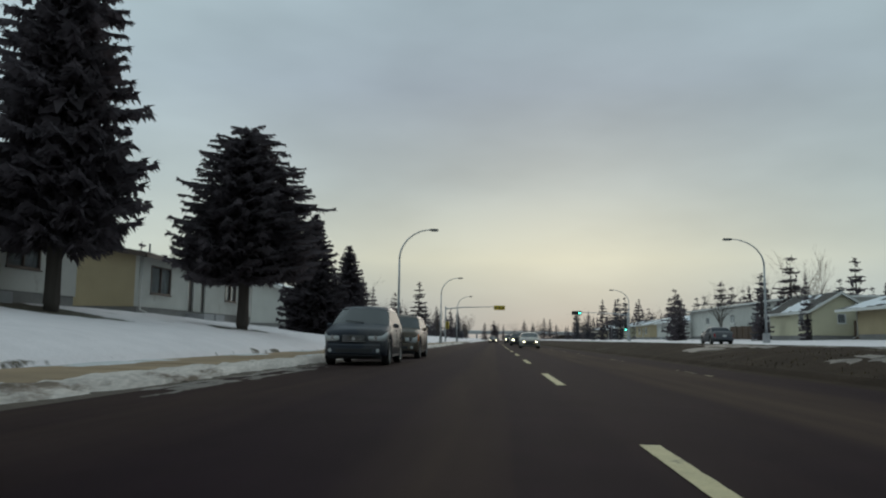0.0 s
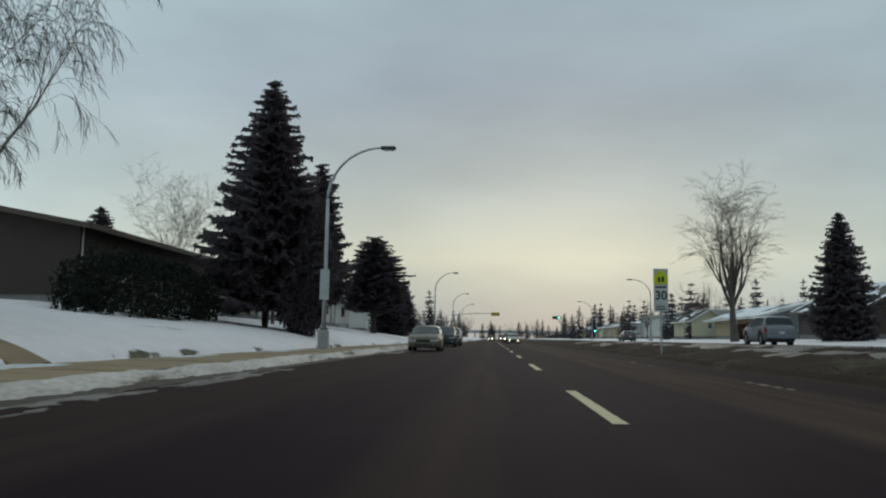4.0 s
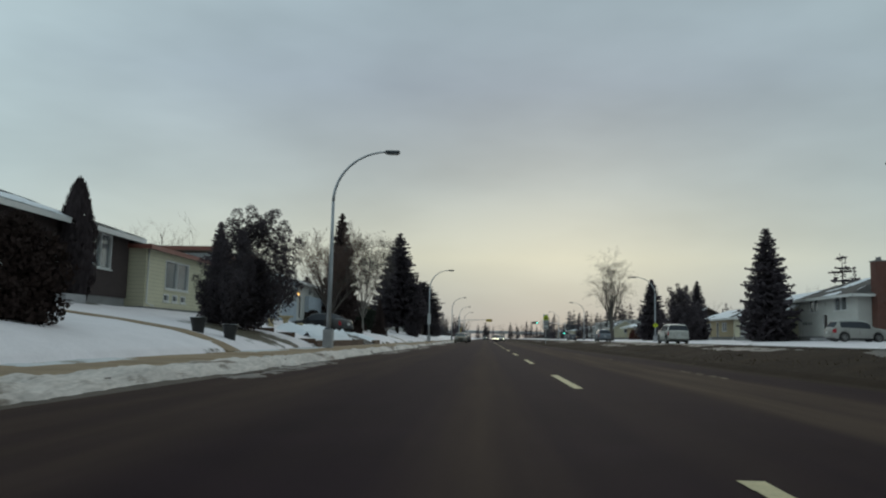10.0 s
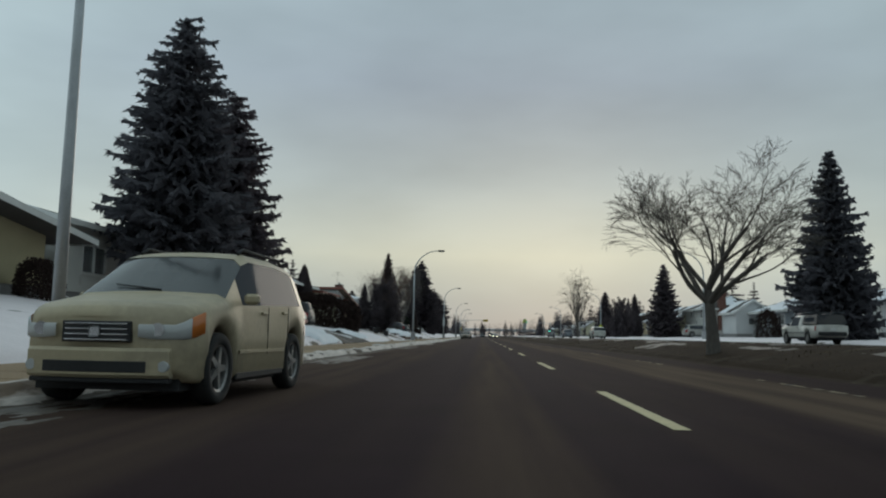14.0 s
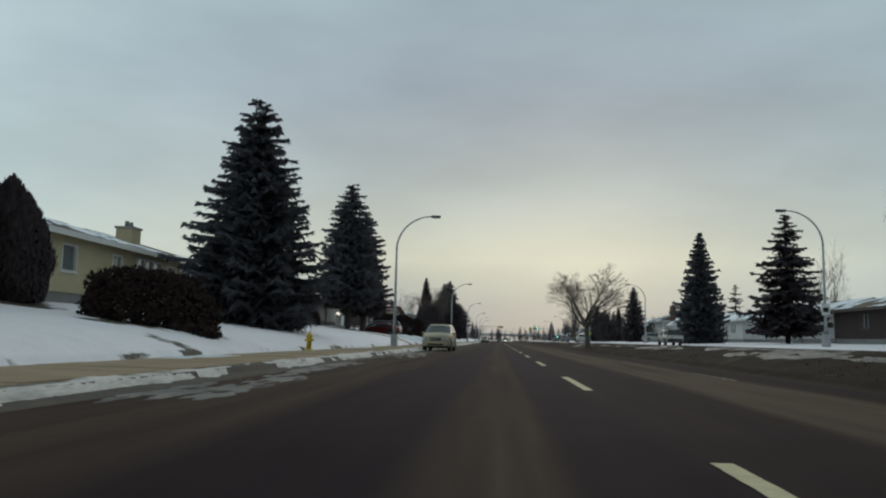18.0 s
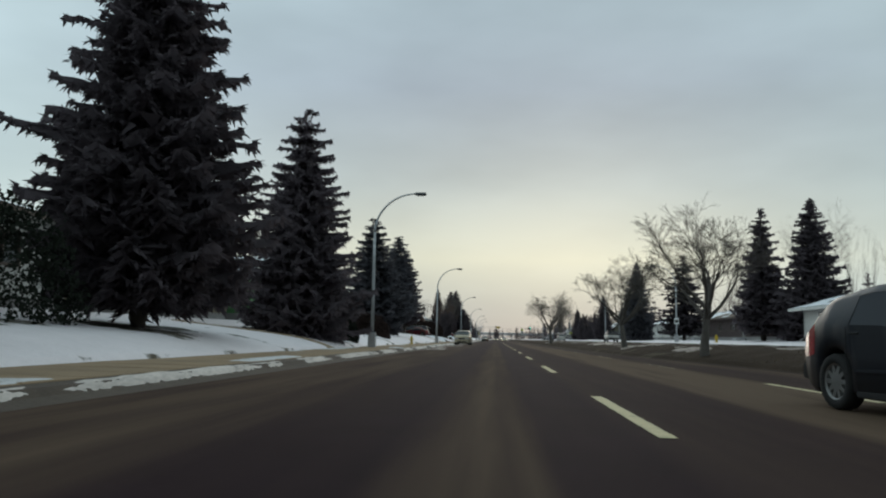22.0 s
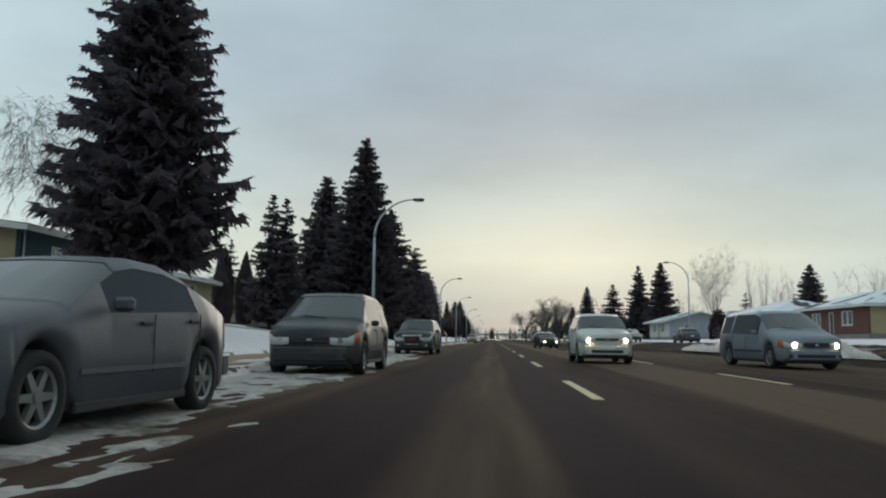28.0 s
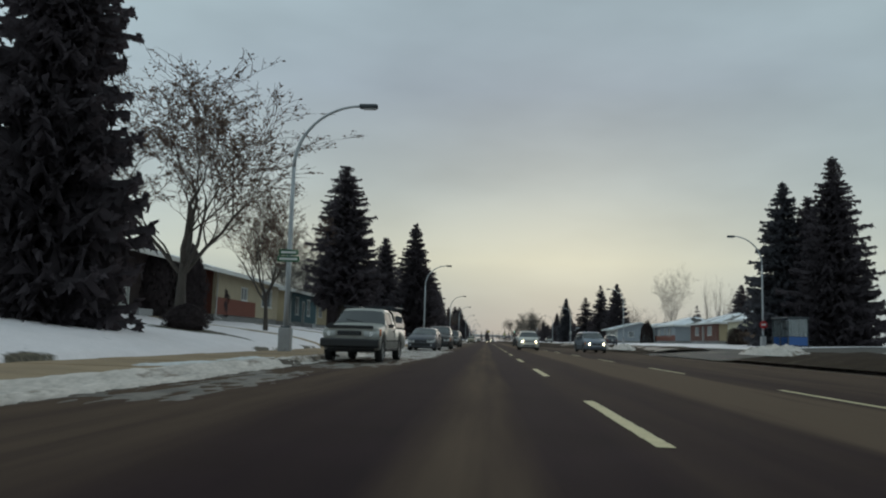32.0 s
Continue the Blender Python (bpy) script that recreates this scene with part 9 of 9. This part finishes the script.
def build_street_things():
    hydrant(-8.05, -168.3, 0.16)
    hydrant(22.0, -163.0, land(22, -163))
    school_sign(7.5, -15.9, 2.02)
    pole_sign("warning_sign", 21.4, -14.6, 2.5, 0.6, 0.6, "sign_yellow", "fluorescent yellow diamond sign on the lamp pole", [(-0.06, 0.06, 0.16, 0.46)], [(0, -0.02), (0.36, 0.32), (0, 0.66), (-0.36, 0.32)], bar_mat="sign_black")
    pole_sign("sign_panel", -7.25, -15.7, 2.35, 0.42, 1.35, "sign_grey", "bare grey back of a sign on the lamp pole")
    pole_sign("street_name_sign", -7.25, -324.5, 3.40, 0.80, 0.20, "sign_green", "green street-name blade on the lamp pole", [(-0.33, 0.33, 0.06, 0.14)])
    pole_sign("street_name_sign", -7.25, -324.5, 3.64, 0.70, 0.20, "sign_green", "green street-name blade on the lamp pole", [(-0.28, 0.28, 0.06, 0.14)])
    pole_sign("sign_panel", 21.6, -147.4, 2.9, 0.55, 0.75, "sign_white", "white sign panel on the lamp pole", [(-0.18, 0.18, 0.2, 0.5)], bar_mat="sign_black")
    octo = [(0.36 * math.cos(radians(22.5 + 45 * i)), 0.36 + 0.36 * math.sin(radians(22.5 + 45 * i))) for i in range(8)]
    pole_sign("stop_sign", 24.6, -281.0, 2.5, 0.7, 0.7, "sign_red", "red eight-sided sign on the lamp pole", [(-0.2, 0.2, 0.28, 0.44)], octo)
    signal(-8.2, 128.0, 10.0, 1, [(9.3, 6.1, False, True), (0.3, 3.0, False, False)], "grey traffic signal mast with a yellow signal back")
    signal(26.6, 150.0, 10.5, -1, [(-10.0, 6.1, True, True), (-0.35, 3.3, True, False)], "grey traffic signal mast with a lit green signal")
    fence(33.0, 62.0, 33.0, 82.0, 1.7, "brown board fence beyond the service road")
    fence(33.0, 84.0, 33.0, 104.0, 1.7, "brown board fence beyond the service road")
    fence(29.5, -272.0, 29.5, -258.0, 1.5, "brown board fence by the tall spruces")
    # bus shelter
    x, y = 25.8, -284.0
    ob = thing("bus_shelter", (x, y, land(x, y) + 0.02), "glass bus shelter with a blue lower panel", "bus shelter")
    part("roof", box((-0.9, -1.9, 2.35), (0.9, 1.9, 2.47), 0.04), "dark_steel", ob)
    for sx in (-0.8, 0.8):
        for sy in (-1.75, 0, 1.75):
            part("post", box((sx - 0.04, sy - 0.04, -0.1), (sx + 0.04, sy + 0.04, 2.35)), "dark_steel", ob)
    for sy in (-1.75, 1.75):
        part("pane", box((-0.75, sy - 0.01, 0.85), (0.75, sy + 0.01, 2.3)), "shelter_glass", ob)
        part("lower_panel", box((-0.75, sy - 0.02, 0.12), (0.75, sy + 0.02, 0.82)), "blue_panel", ob)
    for sy in (-0.9, 0.9):
        part("pane", box((0.79, sy - 0.8, 0.85), (0.81, sy + 0.8, 2.3)), "shelter_glass", ob)
        part("lower_panel", box((0.78, sy - 0.8, 0.12), (0.82, sy + 0.8, 0.82)), "blue_panel", ob)
    part("bench", join(box((0.25, -1.4, 0.42), (0.68, 1.4, 0.47)), box((0.4, -1.2, 0), (0.5, -1.1, 0.42)), box((0.4, 1.1, 0), (0.5, 1.2, 0.42))), "dark_steel", ob)
    # planter, bird bath, picnic table
    for px, py in ((-8.95, -88.7), (-9.75, -89.6)):
        ob = thing("planter", (px, py, land(px, py)), "black planter pot on the snowy lawn", "planter", "pots on the lawn")
        part("pot", tube([(0, 0, -0.08), (0, 0, 0.1), (0, 0, 0.42), (0, 0, 0.48)], [0.19, 0.20, 0.27, 0.30], 16), "sign_black", ob)
        part("soil", tube([(0, 0, 0.46), (0, 0, 0.485)], [0.265, 0.265], 16), "roof_snow", ob, "snow lying in the pot")
    TX, TY = -11.4, -71.6
    ob = thing("garden_table", (TX, TY, land(TX, TY)), "round cream stone garden table on the snowy lawn", "table")
    part("pedestal", tube([(0, 0, -0.05), (0, 0, 0.08), (0, 0, 0.14), (0, 0, 0.46), (0, 0, 0.62)], [0.24, 0.22, 0.15, 0.14, 0.26], 14), "yellow_stone", ob)
    part("tabletop", tube([(0, 0, 0.62), (0, 0, 0.64), (0, 0, 0.71), (0, 0, 0.73)], [0.30, 0.42, 0.44, 0.41], 20), "yellow_stone", ob)
    for sx, sy in ((-0.78, -0.25), (0.80, 0.15)):
        ob = thing("garden_stool", (TX + sx, TY + sy, land(TX + sx, TY + sy)), "waisted cream stone stool beside a garden table", "stool", "stools by the stone table")
        part("seat", tube([(0, 0, 0.34), (0, 0, 0.36), (0, 0, 0.44), (0, 0, 0.45)], [0.15, 0.19, 0.19, 0.17], 12), "yellow_stone", ob)
        part("base", tube([(0, 0, -0.05), (0, 0, 0.06), (0, 0, 0.2), (0, 0, 0.34)], [0.19, 0.18, 0.12, 0.15], 12), "yellow_stone", ob)
    # timber edging that climbs the lawn from the end of the low wall
    w = new("edging")
    tagged(w, "dark timber edging climbing the lawn", "edging", kind="structure")
    for k in range(4):
        xa = -8.15 - 0.9 * k
        part("timber", box((xa - 0.89, -78.55 - 0.4 * k - 0.07, land(xa - 0.45, -78.6) - 0.1), (xa, -78.55 - 0.4 * k + 0.07, land(xa - 0.45, -78.6) + 0.13), 0.01), "timber", w)
    ob = thing("picnic_table", (-16.05, -117.0, land(-16.05, -117.0)), "small red wooden picnic table on the lawn", "table", "", 20, (0.78, 0.78, 0.78))
    for i in range(5):
        part("board", box((-0.8, -0.36 + i * 0.147, 0.70), (0.8, -0.36 + i * 0.147 + 0.135, 0.74), 0.005), "red_wood", ob)
    for sy in (-0.72, 0.72):
        part("bench", box((-0.8, sy - 0.12, 0.40), (0.8, sy + 0.12, 0.44), 0.005), "red_wood", ob)
    for sx in (-0.6, 0.6):
        for s in (-1, 1):
            part("leg", tube([(sx, s * 0.75, -0.05), (sx, s * 0.25, 0.70)], [0.05, 0.05], 4), "red_wood", ob)
        part("cross_beam", box((sx - 0.03, -0.75, 0.34), (sx + 0.03, 0.75, 0.40)), "red_wood", ob)
    # overpass that closes the view down the street
    ob = thing("overpass", (10, 640, 0), "grey concrete overpass across the far end of the street", "bridge")
    part("deck", box((-140, -5, 5.0), (140, 5, 6.8), 0.1), "base_concrete", ob)
    part("parapet", box((-140, -5.1, 6.8), (140, -4.9, 7.8)), "sign_grey", ob)
    for px in (-24, -10, 8, 22):
        part("pier", box((px - 0.6, -3, -0.2), (px + 0.6, 3, 5.0), 0.1), "base_concrete", ob)
    for sx in (-1, 1):
        bm = bmesh.new()
        a = [bm.verts.new(p) for p in ((sx * 28, -8, 0), (sx * 44, -8, 5), (sx * 140, -8, 6), (sx * 140, -20, 0), (sx * 28, -20, 0))]
        bm.faces.new(a)
        part("abutment", bm, "dirt", ob)

# ---- assembly ----
garden_materials()
build_lamps()
build_trees()
build_houses()
build_cars()
build_hedges()
build_street_things()
build_ground()
build_drives()
build_banks()
build_grass()
build_slush()
build_dashes()
build_pavement()
